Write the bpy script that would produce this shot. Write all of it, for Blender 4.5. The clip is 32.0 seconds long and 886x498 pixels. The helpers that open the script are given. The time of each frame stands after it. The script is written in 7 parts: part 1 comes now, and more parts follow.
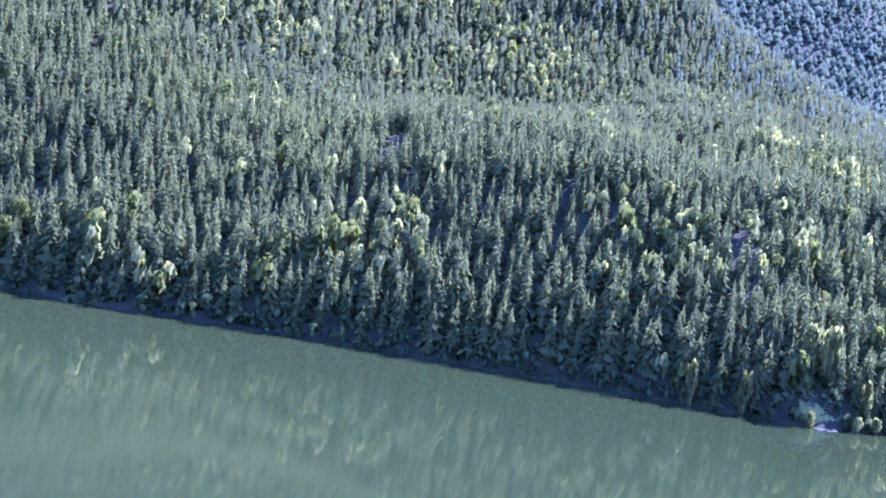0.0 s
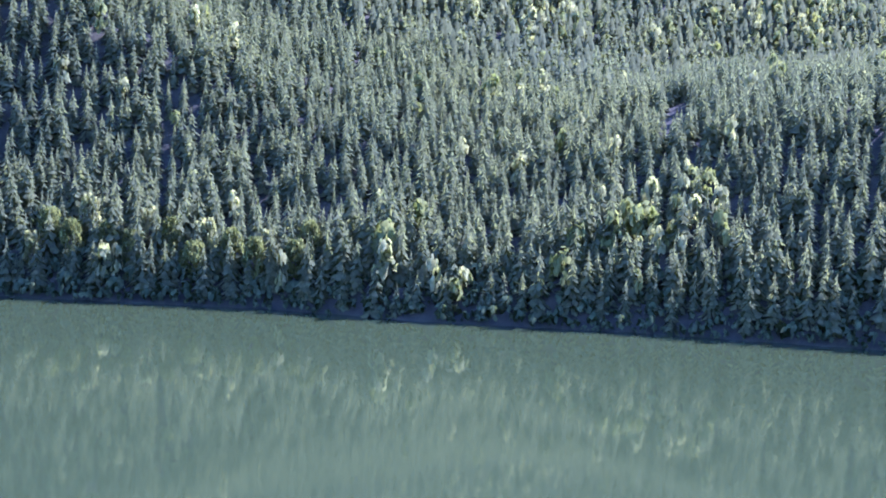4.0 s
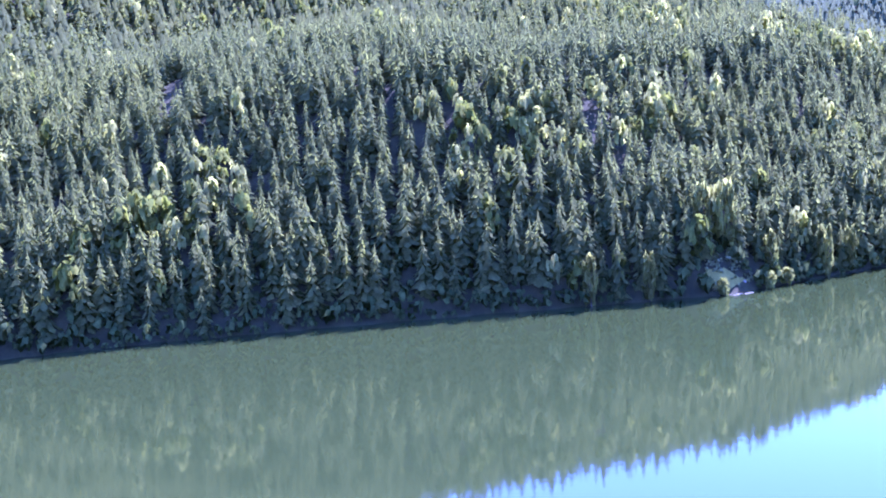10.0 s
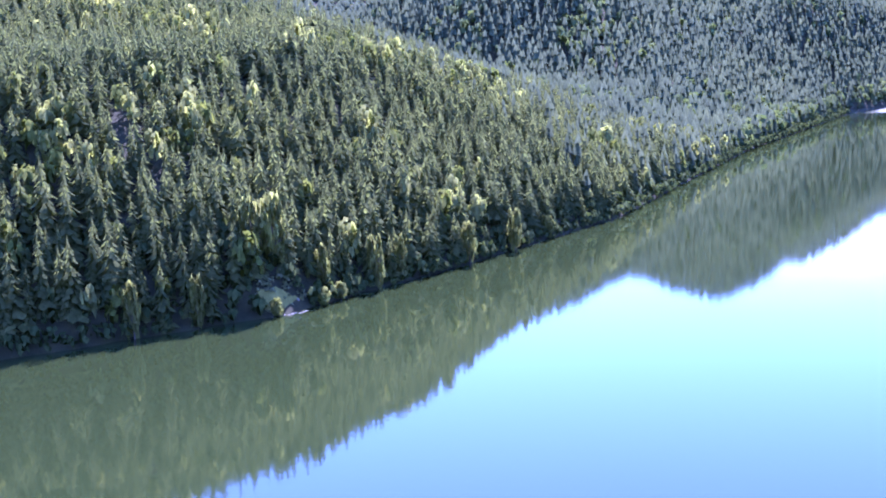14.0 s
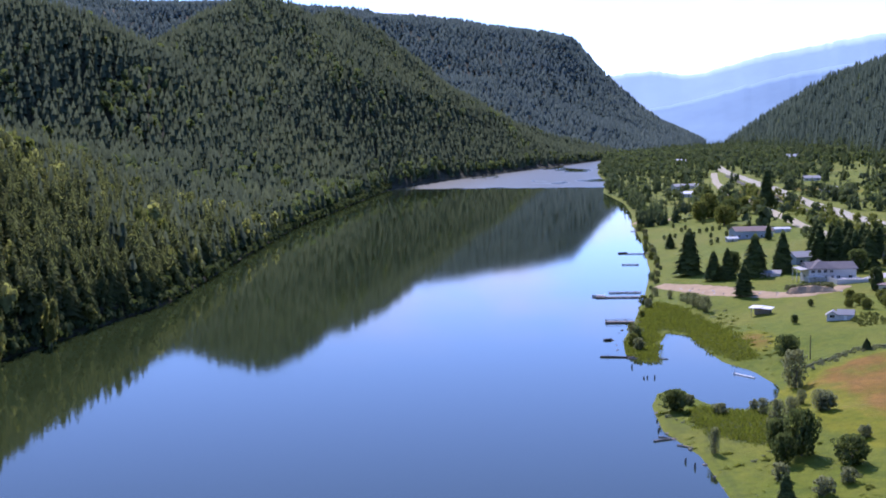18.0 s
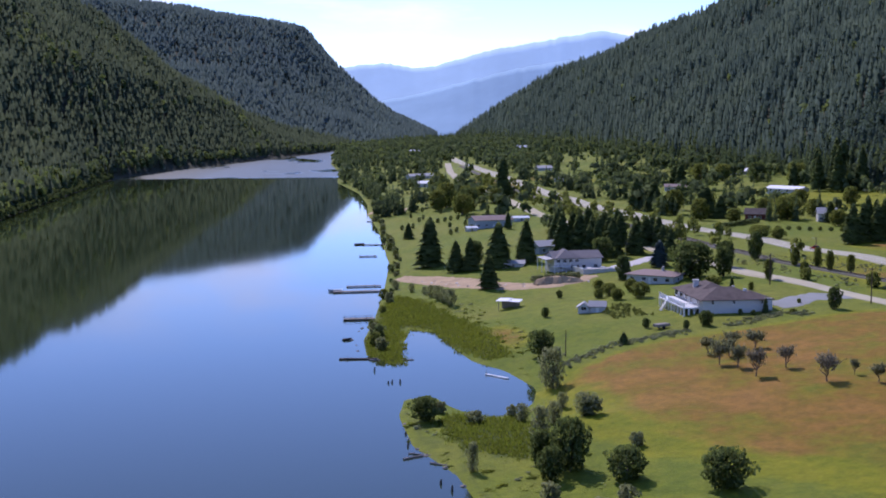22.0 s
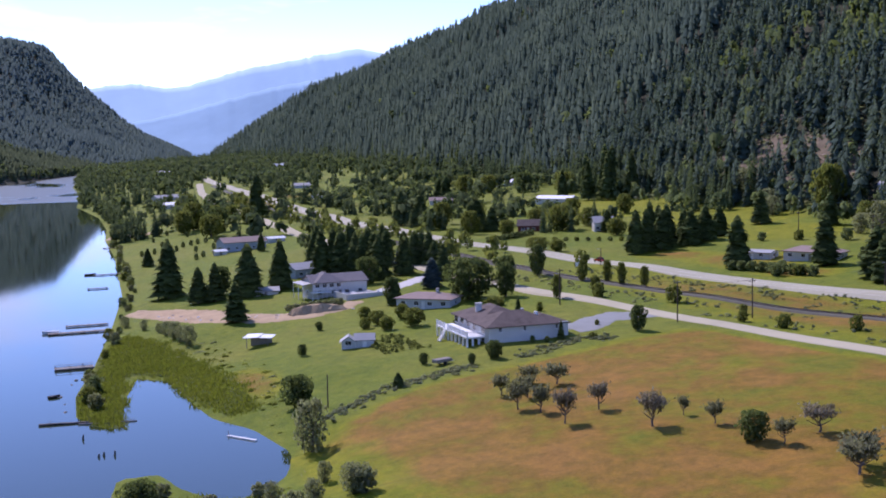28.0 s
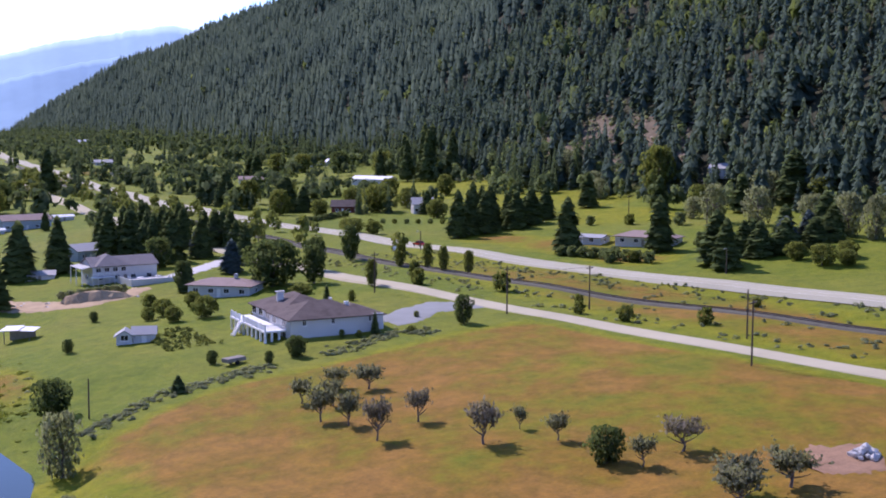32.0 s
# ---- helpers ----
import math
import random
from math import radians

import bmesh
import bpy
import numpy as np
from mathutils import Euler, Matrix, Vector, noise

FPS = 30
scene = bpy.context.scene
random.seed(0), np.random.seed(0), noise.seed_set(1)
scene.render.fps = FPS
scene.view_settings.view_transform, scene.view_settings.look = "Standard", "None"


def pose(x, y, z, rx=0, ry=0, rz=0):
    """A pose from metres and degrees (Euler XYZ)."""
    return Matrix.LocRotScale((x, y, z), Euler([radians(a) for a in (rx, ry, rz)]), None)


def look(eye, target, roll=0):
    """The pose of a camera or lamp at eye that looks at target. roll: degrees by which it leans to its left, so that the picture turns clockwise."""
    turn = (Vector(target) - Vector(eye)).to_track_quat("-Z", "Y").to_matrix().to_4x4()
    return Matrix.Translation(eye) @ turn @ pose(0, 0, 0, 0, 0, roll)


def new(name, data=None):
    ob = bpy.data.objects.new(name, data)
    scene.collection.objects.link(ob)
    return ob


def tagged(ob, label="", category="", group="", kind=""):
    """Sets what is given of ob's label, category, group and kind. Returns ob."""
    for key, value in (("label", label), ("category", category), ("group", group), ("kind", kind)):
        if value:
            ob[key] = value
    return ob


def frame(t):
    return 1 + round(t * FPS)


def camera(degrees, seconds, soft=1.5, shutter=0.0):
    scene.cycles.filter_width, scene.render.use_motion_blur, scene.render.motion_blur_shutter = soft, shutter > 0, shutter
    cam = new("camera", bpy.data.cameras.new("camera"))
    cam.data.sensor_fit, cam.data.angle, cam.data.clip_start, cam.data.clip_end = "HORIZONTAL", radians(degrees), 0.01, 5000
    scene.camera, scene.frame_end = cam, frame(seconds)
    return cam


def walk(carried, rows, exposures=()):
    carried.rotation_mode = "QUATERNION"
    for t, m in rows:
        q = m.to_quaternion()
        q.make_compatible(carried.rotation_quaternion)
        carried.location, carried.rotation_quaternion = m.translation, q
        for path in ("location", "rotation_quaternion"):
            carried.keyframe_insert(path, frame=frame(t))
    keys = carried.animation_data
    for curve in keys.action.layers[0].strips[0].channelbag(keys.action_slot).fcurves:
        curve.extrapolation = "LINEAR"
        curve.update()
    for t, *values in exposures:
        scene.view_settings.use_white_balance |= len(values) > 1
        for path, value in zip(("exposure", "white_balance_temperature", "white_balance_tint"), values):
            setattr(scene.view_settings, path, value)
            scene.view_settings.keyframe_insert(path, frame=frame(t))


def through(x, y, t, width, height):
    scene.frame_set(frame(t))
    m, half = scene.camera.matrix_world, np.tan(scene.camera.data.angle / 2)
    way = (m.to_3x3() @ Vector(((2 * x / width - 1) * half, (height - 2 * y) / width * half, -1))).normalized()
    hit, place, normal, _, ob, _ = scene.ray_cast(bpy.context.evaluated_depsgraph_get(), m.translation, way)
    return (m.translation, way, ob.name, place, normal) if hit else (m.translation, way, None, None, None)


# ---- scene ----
# camera: a drone that flies north along the lake and turns from the wooded bank to the village
cam = camera(38.58, 32.0, soft=1.9)
EXPO = [(0.0, 3.2, 4450, 61), (6.0, 3.25, 4560, 62), (12.5, 3.35, 4560, 66), (14.5, 2.6, 4930, 52), (16.0, 1.9, 5350, 42), (19.0, 0.76, 5600, 34), (24.0, 0.62, 5650, 35), (32.0, 1.0, 5750, 38)]
PATH = [
    (0, (84.10, -57.11, 63.73), (-157.44, 119.17, 39.56), 10.15),
    (0.5, (81.25, -57.06, 63.27), (-172.17, 99.38, 27.16), 9.39),
    (1, (78.39, -57.03, 62.82), (-179.78, 89.87, 20.77), 10.56),
    (1.5, (75.51, -57.02, 62.39), (-186.34, 82.70, 18.65), 10.40),
    (2, (72.62, -56.99, 62.00), (-193.54, 73.60, 16.11), 6.45),
    (2.5, (69.72, -56.93, 61.64), (-199.30, 68.27, 17.43), 4.61),
    (3, (66.81, -56.85, 61.31), (-205.25, 62.36, 19.21), 1.55),
    (3.5, (63.89, -56.71, 61.01), (-208.06, 64.30, 23.53), 2.28),
    (5.5, (51.77, -54.70, 60.27), (-214.61, 80.98, 35.17), 0.13),
    (6, (48.71, -53.29, 60.08), (-214.33, 88.07, 31.33), -1.76),
    (6.5, (45.64, -51.74, 59.88), (-213.78, 94.79, 24.77), -3.13),
    (7, (42.53, -50.06, 59.68), (-208.90, 108.28, 18.33), -2.38),
    (7.5, (39.41, -48.24, 59.49), (-204.22, 120.93, 14.47), -2.43),
    (8, (36.29, -46.32, 59.28), (-201.73, 130.14, 12.27), -3.35),
    (8.5, (33.18, -44.28, 59.05), (-195.99, 143.52, 11.97), -2.83),
    (9, (30.09, -42.13, 58.80), (-189.46, 157.37, 14.10), -3.78),
    (9.5, (27.03, -39.87, 58.54), (-185.29, 168.01, 17.25), -3.48),
    (10, (24.05, -37.52, 58.27), (-178.94, 180.20, 20.93), -2.68),
    (10.5, (21.19, -35.10, 57.98), (-174.80, 189.72, 25.67), -2.50),
    (11, (18.52, -32.61, 57.64), (-167.83, 200.66, 28.39), -2.08),
    (11.5, (16.09, -30.05, 57.27), (-159.45, 211.55, 28.74), -2.72),
    (12, (13.93, -27.40, 56.90), (-153.76, 219.43, 25.97), -4.03),
    (12.5, (11.95, -24.73, 56.62), (-144.95, 228.57, 21.72), -5.28),
    (13, (10.11, -22.08, 56.49), (-131.46, 239.63, 18.19), -5.00),
    (13.5, (8.33, -19.47, 56.55), (-116.25, 250.35, 15.57), -4.16),
    (15.5, (2.19, -10.06, 61.65), (-69.13, 279.28, 27.07), -1.85),
    (16, (1.32, -6.88, 62.21), (-51.18, 286.54, 28.29), -2.24),
    (16.5, (0.60, -3.53, 62.58), (-34.96, 292.72, 31.47), -2.68),
    (17, (-0.00, -0.00, 62.69), (-22.94, 297.65, 33.09), -1.09),
    (17.5, (-0.50, 3.74, 62.60), (-16.26, 301.86, 32.99), -1.12),
    (18, (-0.87, 7.71, 62.35), (-7.38, 306.26, 33.55), -0.74),
    (18.5, (-1.07, 11.88, 61.98), (4.20, 310.37, 32.33), -1.02),
    (19, (-1.10, 16.24, 61.54), (10.28, 314.39, 30.30), -1.84),
    (19.5, (-0.96, 20.73, 61.06), (18.91, 318.29, 28.46), -1.15),
    (20, (-0.67, 25.34, 60.53), (31.47, 321.71, 26.94), -0.40),
    (20.5, (-0.25, 30.02, 59.97), (37.12, 325.73, 25.94), -0.46),
    (21, (0.32, 34.74, 59.40), (43.97, 329.65, 25.90), -0.27),
    (21.5, (1.03, 39.43, 58.82), (51.31, 333.34, 25.79), -0.25),
    (22, (1.89, 44.10, 58.31), (57.89, 337.19, 27.26), -0.14),
    (22.5, (2.83, 48.75, 57.84), (63.19, 341.18, 28.84), -1.41),
    (23, (3.88, 53.36, 57.37), (71.55, 344.36, 30.16), -0.94),
    (23.5, (5.00, 57.95, 56.89), (86.25, 345.50, 30.22), 0.55),
    (24, (6.24, 62.52, 56.41), (87.77, 349.75, 27.16), 0.22),
    (24.5, (7.60, 67.05, 55.92), (94.22, 352.69, 25.71), 1.60),
    (26.5, (13.48, 85.12, 54.74), (106.45, 368.69, 23.98), -0.57),
    (27, (15.25, 89.54, 54.26), (113.66, 371.52, 25.98), -0.08),
    (27.5, (17.09, 93.88, 53.75), (120.38, 374.23, 26.64), -0.81),
    (28, (18.99, 98.15, 53.23), (128.83, 376.02, 26.27), -1.24),
    (28.5, (20.96, 102.37, 52.71), (137.01, 377.43, 23.12), -1.06),
    (29, (22.98, 106.60, 52.22), (144.11, 379.19, 20.27), -0.40),
    (29.5, (25.05, 110.80, 51.69), (154.80, 379.25, 18.53), 0.29),
    (30, (27.21, 115.00, 51.14), (158.88, 382.36, 16.83), 0.68),
    (30.5, (29.44, 119.16, 50.57), (163.35, 385.33, 15.61), 0.50),
    (31, (31.76, 123.25, 49.99), (167.06, 388.72, 15.14), 1.55),
    (31.5, (34.10, 127.27, 49.43), (173.61, 390.96, 17.74), -0.67),
    (32, (36.45, 131.26, 48.87), (184.83, 390.16, 17.98), 0.15),
]
walk(cam, [(t, look(eye, target, roll)) for t, eye, target, roll in PATH], exposures=EXPO)

# ---- light: a high sun over the north-west ridge, clear sky with a few clouds low in the north ----
SUN_AZ, SUN_EL = -12.0, 45.0          # degrees, clockwise from north (+y)
sun = new("sun", bpy.data.lights.new("sun", "SUN"))
sun.data.energy, sun.data.angle, sun.data.color = 2.7, radians(0.55), (1.0, 0.925, 0.8)
sun_way = Vector((math.sin(radians(SUN_AZ)) * math.cos(radians(SUN_EL)), math.cos(radians(SUN_AZ)) * math.cos(radians(SUN_EL)), math.sin(radians(SUN_EL))))
sun.matrix_world = look(sun_way * 800, (0, 0, 0))

world = bpy.data.worlds.new("sky")
scene.world = world
world.use_nodes = True
wn, wl = world.node_tree.nodes, world.node_tree.links
wn.clear()
sky = wn.new("ShaderNodeTexSky")
sky.sky_type, sky.sun_disc = "NISHITA", False
sky.sun_elevation, sky.sun_rotation = radians(SUN_EL), radians(SUN_AZ)
sky.altitude = 1400
sky.air_density, sky.dust_density, sky.ozone_density = 0.75, 0.05, 1.3
# fair-weather clouds: flat banks low over the far valley, thinning overhead
wc = wn.new("ShaderNodeTexCoord")
wm = wn.new("ShaderNodeMapping")
wm.inputs["Scale"].default_value = (3.4, 3.4, 15.0)
wl.new(wc.outputs["Generated"], wm.inputs[0])
cn = wn.new("ShaderNodeTexNoise")
cn.inputs["Scale"].default_value, cn.inputs["Detail"].default_value, cn.inputs["Roughness"].default_value = 1.9, 8, 0.56
wl.new(wm.outputs[0], cn.inputs["Vector"])
cr = wn.new("ShaderNodeValToRGB")
cr.color_ramp.elements[0].position, cr.color_ramp.elements[0].color = 0.5, (0, 0, 0, 1)
cr.color_ramp.elements[1].position, cr.color_ramp.elements[1].color = 0.66, (1, 1, 1, 1)
wl.new(cn.outputs[0], cr.inputs[0])
ws = wn.new("ShaderNodeSeparateXYZ")
wl.new(wc.outputs["Generated"], ws.inputs[0])
wr = wn.new("ShaderNodeMapRange")
wr.inputs[1].default_value, wr.inputs[2].default_value, wr.inputs[3].default_value, wr.inputs[4].default_value = 0.08, 0.19, 0.9, 0.0
wl.new(ws.outputs[2], wr.inputs[0])
cm = wn.new("ShaderNodeMath")
cm.operation = "MULTIPLY"
wl.new(cr.outputs[0], cm.inputs[0])
wl.new(wr.outputs[0], cm.inputs[1])
st = wn.new("ShaderNodeMix")
st.data_type, st.blend_type = "RGBA", "MULTIPLY"
st.inputs[0].default_value = 1.0
st.inputs[7].default_value = (0.74, 0.815, 0.89, 1)
wl.new(sky.outputs[0], st.inputs[6])
wx_ = wn.new("ShaderNodeMix")
wx_.data_type = "RGBA"
wl.new(cm.outputs[0], wx_.inputs[0])
wl.new(st.outputs[2], wx_.inputs[6])
wx_.inputs[7].default_value = (4.5, 4.6, 4.8, 1)
bg = wn.new("ShaderNodeBackground")
bg.inputs[1].default_value = 0.15
wo = wn.new("ShaderNodeOutputWorld")
wl.new(wx_.outputs[2], bg.inputs[0])
wl.new(bg.outputs[0], wo.inputs[0])

# ---- materials ----
MATS = {}


def mat(name, build):
    if name not in MATS:
        m = bpy.data.materials.new(name)
        m.use_nodes = True
        n, l = m.node_tree.nodes, m.node_tree.links
        build(m, n, l, n["Principled BSDF"])
        MATS[name] = m
    return MATS[name]


def tex(n, l, scale, detail=4, rough=0.6, coord="Object", kind="ShaderNodeTexNoise"):
    c = n.new("ShaderNodeTexCoord")
    t = n.new(kind)
    t.inputs["Scale"].default_value = scale
    if kind == "ShaderNodeTexNoise":
        t.inputs["Detail"].default_value, t.inputs["Roughness"].default_value = detail, rough
    l.new(c.outputs[coord], t.inputs["Vector"])
    return t


def ramp(n, l, src, stops):
    r = n.new("ShaderNodeValToRGB")
    e = r.color_ramp.elements
    e[0].position, e[0].color = stops[0][0], (*stops[0][1], 1)
    e[1].position, e[1].color = stops[-1][0], (*stops[-1][1], 1)
    for p, c in stops[1:-1]:
        q = e.new(p)
        q.color = (*c, 1)
    l.new(src, r.inputs[0])
    return r.outputs[0]


def mix(n, l, fac, a, b, mode="MIX"):
    x = n.new("ShaderNodeMix")
    x.data_type, x.blend_type = "RGBA", mode
    for s, v in ((x.inputs[0], fac), (x.inputs[6], a), (x.inputs[7], b)):
        if isinstance(v, (int, float)):
            s.default_value = v
        elif isinstance(v, tuple):
            s.default_value = (*v, 1)
        else:
            l.new(v, s)
    return x.outputs[2]


def bump(n, l, b, height, strength=0.3, distance=0.05):
    k = n.new("ShaderNodeBump")
    k.inputs["Strength"].default_value, k.inputs["Distance"].default_value = strength, distance
    l.new(height, k.inputs["Height"])
    l.new(k.outputs[0], b.inputs["Normal"])


def plain(name, color, rough=0.7, metal=0.0, vary=0.25, scale=1.5, fine=18.0, relief=0.15, per_object=0.0):
    """A surface of one paint or stuff, uneven at two scales."""
    def build(m, n, l, b):
        big, small = tex(n, l, scale), tex(n, l, fine, 3)
        dark, light = tuple(c * (1 - vary) for c in color), tuple(min(1, c * (1 + vary * 0.6)) for c in color)
        c = ramp(n, l, big.outputs[0], ((0.32, dark), (0.5, color), (0.7, light)))
        c = mix(n, l, 0.35, c, ramp(n, l, small.outputs[0], ((0.3, dark), (0.7, light))))
        if per_object:
            o = n.new("ShaderNodeObjectInfo")
            c = mix(n, l, 1.0, c, ramp(n, l, o.outputs["Random"], ((0, (1 - per_object,) * 3), (1, (1,) * 3))), "MULTIPLY")
        l.new(c, b.inputs["Base Color"])
        b.inputs["Roughness"].default_value, b.inputs["Metallic"].default_value = rough, metal
        b.inputs["Specular IOR Level"].default_value = 0.15 if rough > 0.75 else 0.4
        bump(n, l, b, small.outputs[0], relief, 0.02)
    return mat(name, build)


def leafy(name, dark, mid, light, rough=0.85, through=0.0, relief=0.9):
    """Foliage: each clump or spray has its own shade."""
    def build(m, n, l, b):
        g = n.new("ShaderNodeNewGeometry")
        c = ramp(n, l, g.outputs["Random Per Island"], ((0, dark), (0.5, mid), (1, light)))
        fine = tex(n, l, 0.9, 6, 0.75)
        c = mix(n, l, 0.75, c, ramp(n, l, fine.outputs[0], ((0.35, (0.62,) * 3), (0.65, (1.38,) * 3))), "MULTIPLY")
        broad = tex(n, l, 0.012, 3)
        c = mix(n, l, 0.6, c, ramp(n, l, broad.outputs[0], ((0.3, (0.75, 0.8, 0.85)), (0.7, (1.2, 1.15, 0.95)))), "MULTIPLY")
        l.new(c, b.inputs["Base Color"])
        b.inputs["Roughness"].default_value = rough
        b.inputs["Specular IOR Level"].default_value = 0.02
        bump(n, l, b, fine.outputs[0], relief, 0.5)
        if through:
            t = n.new("ShaderNodeBsdfTranslucent")
            l.new(mix(n, l, 1.0, c, (1.15, 1.15, 0.8), "MULTIPLY"), t.inputs[0])
            s = n.new("ShaderNodeMixShader")
            s.inputs[0].default_value = through
            l.new(b.outputs[0], s.inputs[1])
            l.new(t.outputs[0], s.inputs[2])
            l.new(s.outputs[0], n["Material Output"].inputs[0])
    return mat(name, build)


spruce = leafy("spruce needles", (0.086, 0.12, 0.046), (0.12, 0.16, 0.058), (0.162, 0.206, 0.07), through=0.45, relief=0.25)
valley_fir = leafy("valley spruce needles", (0.066, 0.096, 0.046), (0.09, 0.126, 0.06), (0.12, 0.158, 0.074), through=0.45, relief=0.25)
grove_leaf = leafy("shaded grove leaves", (0.075, 0.105, 0.048), (0.1, 0.136, 0.062), (0.135, 0.172, 0.078), through=0.45, relief=0.25)
slope_leaf = leafy("mountain birch leaves", (0.1, 0.14, 0.055), (0.135, 0.178, 0.07), (0.17, 0.215, 0.09), through=0.45, relief=0.25)
# needles lightened and blued to put the eastern mountain's haze into the colour
hazy_fir = leafy("haze-tinted fir needles", (0.08, 0.118, 0.092), (0.108, 0.154, 0.116), (0.14, 0.19, 0.14), through=0.42, relief=0.25)
bank_fir = leafy("bank spruce needles", (0.108, 0.132, 0.055), (0.137, 0.163, 0.067), (0.166, 0.193, 0.079), through=0.6, relief=0.25)
# distance haze put into the needle colour, bluer than the near bank
hazy_spruce = leafy("haze-tinted far spruce needles", (0.084, 0.112, 0.066), (0.112, 0.145, 0.083), (0.14, 0.178, 0.1), through=0.42, relief=0.25)
broadleaf = leafy("birch and cottonwood leaves", (0.125, 0.16, 0.042), (0.175, 0.205, 0.055), (0.22, 0.245, 0.07), through=0.5, relief=0.25)
pale_leaf = leafy("pale poplar leaves", (0.25, 0.275, 0.1), (0.3, 0.325, 0.12), (0.36, 0.385, 0.15), through=0.6, relief=0.25)
# broadleaf copy with shade at the bank's foot put into its colour
broadleaf_shade = leafy("shade-darkened thicket leaves", (0.05, 0.075, 0.028), (0.075, 0.105, 0.04), (0.11, 0.14, 0.055), through=0.4, relief=0.25)
# bluest needles: the haze over the far bluff is mixed into their colour
hazy_bluff_fir = leafy("haze-blue bluff spruce needles", (0.1, 0.145, 0.14), (0.125, 0.175, 0.165), (0.155, 0.21, 0.195), through=0.4, relief=0.25)


def build_ground(m, n, l, b):
    a = n.new("ShaderNodeVertexColor")
    a.layer_name = "cover"
    sep = n.new("ShaderNodeSeparateColor")
    l.new(a.outputs[0], sep.inputs[0])
    big, mid, fine = tex(n, l, 0.022, 4), tex(n, l, 0.16, 5, 0.7), tex(n, l, 2.4, 4, 0.75)
    grass = ramp(n, l, mid.outputs[0], ((0.3, (0.095, 0.135, 0.01)), (0.5, (0.15, 0.185, 0.012)), (0.72, (0.215, 0.22, 0.022))))
    grass = mix(n, l, 0.5, grass, ramp(n, l, big.outputs[0], ((0.4, (0.105, 0.155, 0.008)), (0.5, (0.15, 0.185, 0.012)), (0.64, (0.19, 0.195, 0.025)))))
    lime = ramp(n, l, mid.outputs[0], ((0.35, (0.155, 0.18, 0.003)), (0.65, (0.225, 0.225, 0.008))))
    patchy = tex(n, l, 0.055, 4, 0.65)
    dry = ramp(n, l, big.outputs[0], ((0.36, (0.13, 0.15, 0.008)), (0.44, (0.185, 0.155, 0.009)), (0.5, (0.215, 0.145, 0.013)), (0.57, (0.205, 0.12, 0.016)), (0.64, (0.175, 0.155, 0.009))))
    dry = mix(n, l, 0.45, dry, ramp(n, l, mid.outputs[0], ((0.36, (0.12, 0.125, 0.006)), (0.5, (0.195, 0.145, 0.013)), (0.64, (0.265, 0.185, 0.035)))))
    dry = mix(n, l, 0.72, dry, ramp(n, l, patchy.outputs[0], ((0.36, (0.13, 0.165, 0.006)), (0.45, (0.19, 0.165, 0.008)), (0.53, (0.225, 0.13, 0.016)), (0.64, (0.3, 0.15, 0.032)))))
    reed = ramp(n, l, mid.outputs[0], ((0.3, (0.05, 0.075, 0.014)), (0.7, (0.1, 0.13, 0.022))))
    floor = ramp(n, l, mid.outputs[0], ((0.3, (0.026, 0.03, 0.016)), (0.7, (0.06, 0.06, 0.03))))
    def soft(ch, k=0.5, at=0.5):
        add = n.new("ShaderNodeMath")
        add.operation = "MULTIPLY_ADD"
        l.new(mid.outputs[0], add.inputs[0])
        add.inputs[1].default_value = k
        l.new(ch, add.inputs[2])
        return ramp(n, l, add.outputs[0], ((at + k * 0.5 - 0.14, (0, 0, 0)), (at + k * 0.5 + 0.14, (1, 1, 1))))
    c = mix(n, l, soft(sep.outputs[0], 0.5, 0.24), grass, lime)
    c = mix(n, l, soft(sep.outputs[0], 0.5, 0.62), c, dry)
    c = mix(n, l, soft(sep.outputs[1]), c, reed)
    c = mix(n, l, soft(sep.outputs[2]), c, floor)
    c = mix(n, l, 0.6, c, ramp(n, l, fine.outputs[0], ((0.3, (0.6,) * 3), (0.7, (1.25,) * 3))), "MULTIPLY")
    tuft = tex(n, l, 0.42, 5, 0.8)
    c = mix(n, l, 0.8, c, ramp(n, l, tuft.outputs[0], ((0.36, (0.72, 0.76, 0.8)), (0.5, (1.0, 1.0, 1.0)), (0.64, (1.26, 1.2, 1.05)))), "MULTIPLY")
    l.new(c, b.inputs["Base Color"])
    b.inputs["Roughness"].default_value = 0.9
    b.inputs["Specular IOR Level"].default_value = 0.15
    bump(n, l, b, fine.outputs[0], 0.8, 0.25)


ground_mat = mat("meadow and forest floor", build_ground)


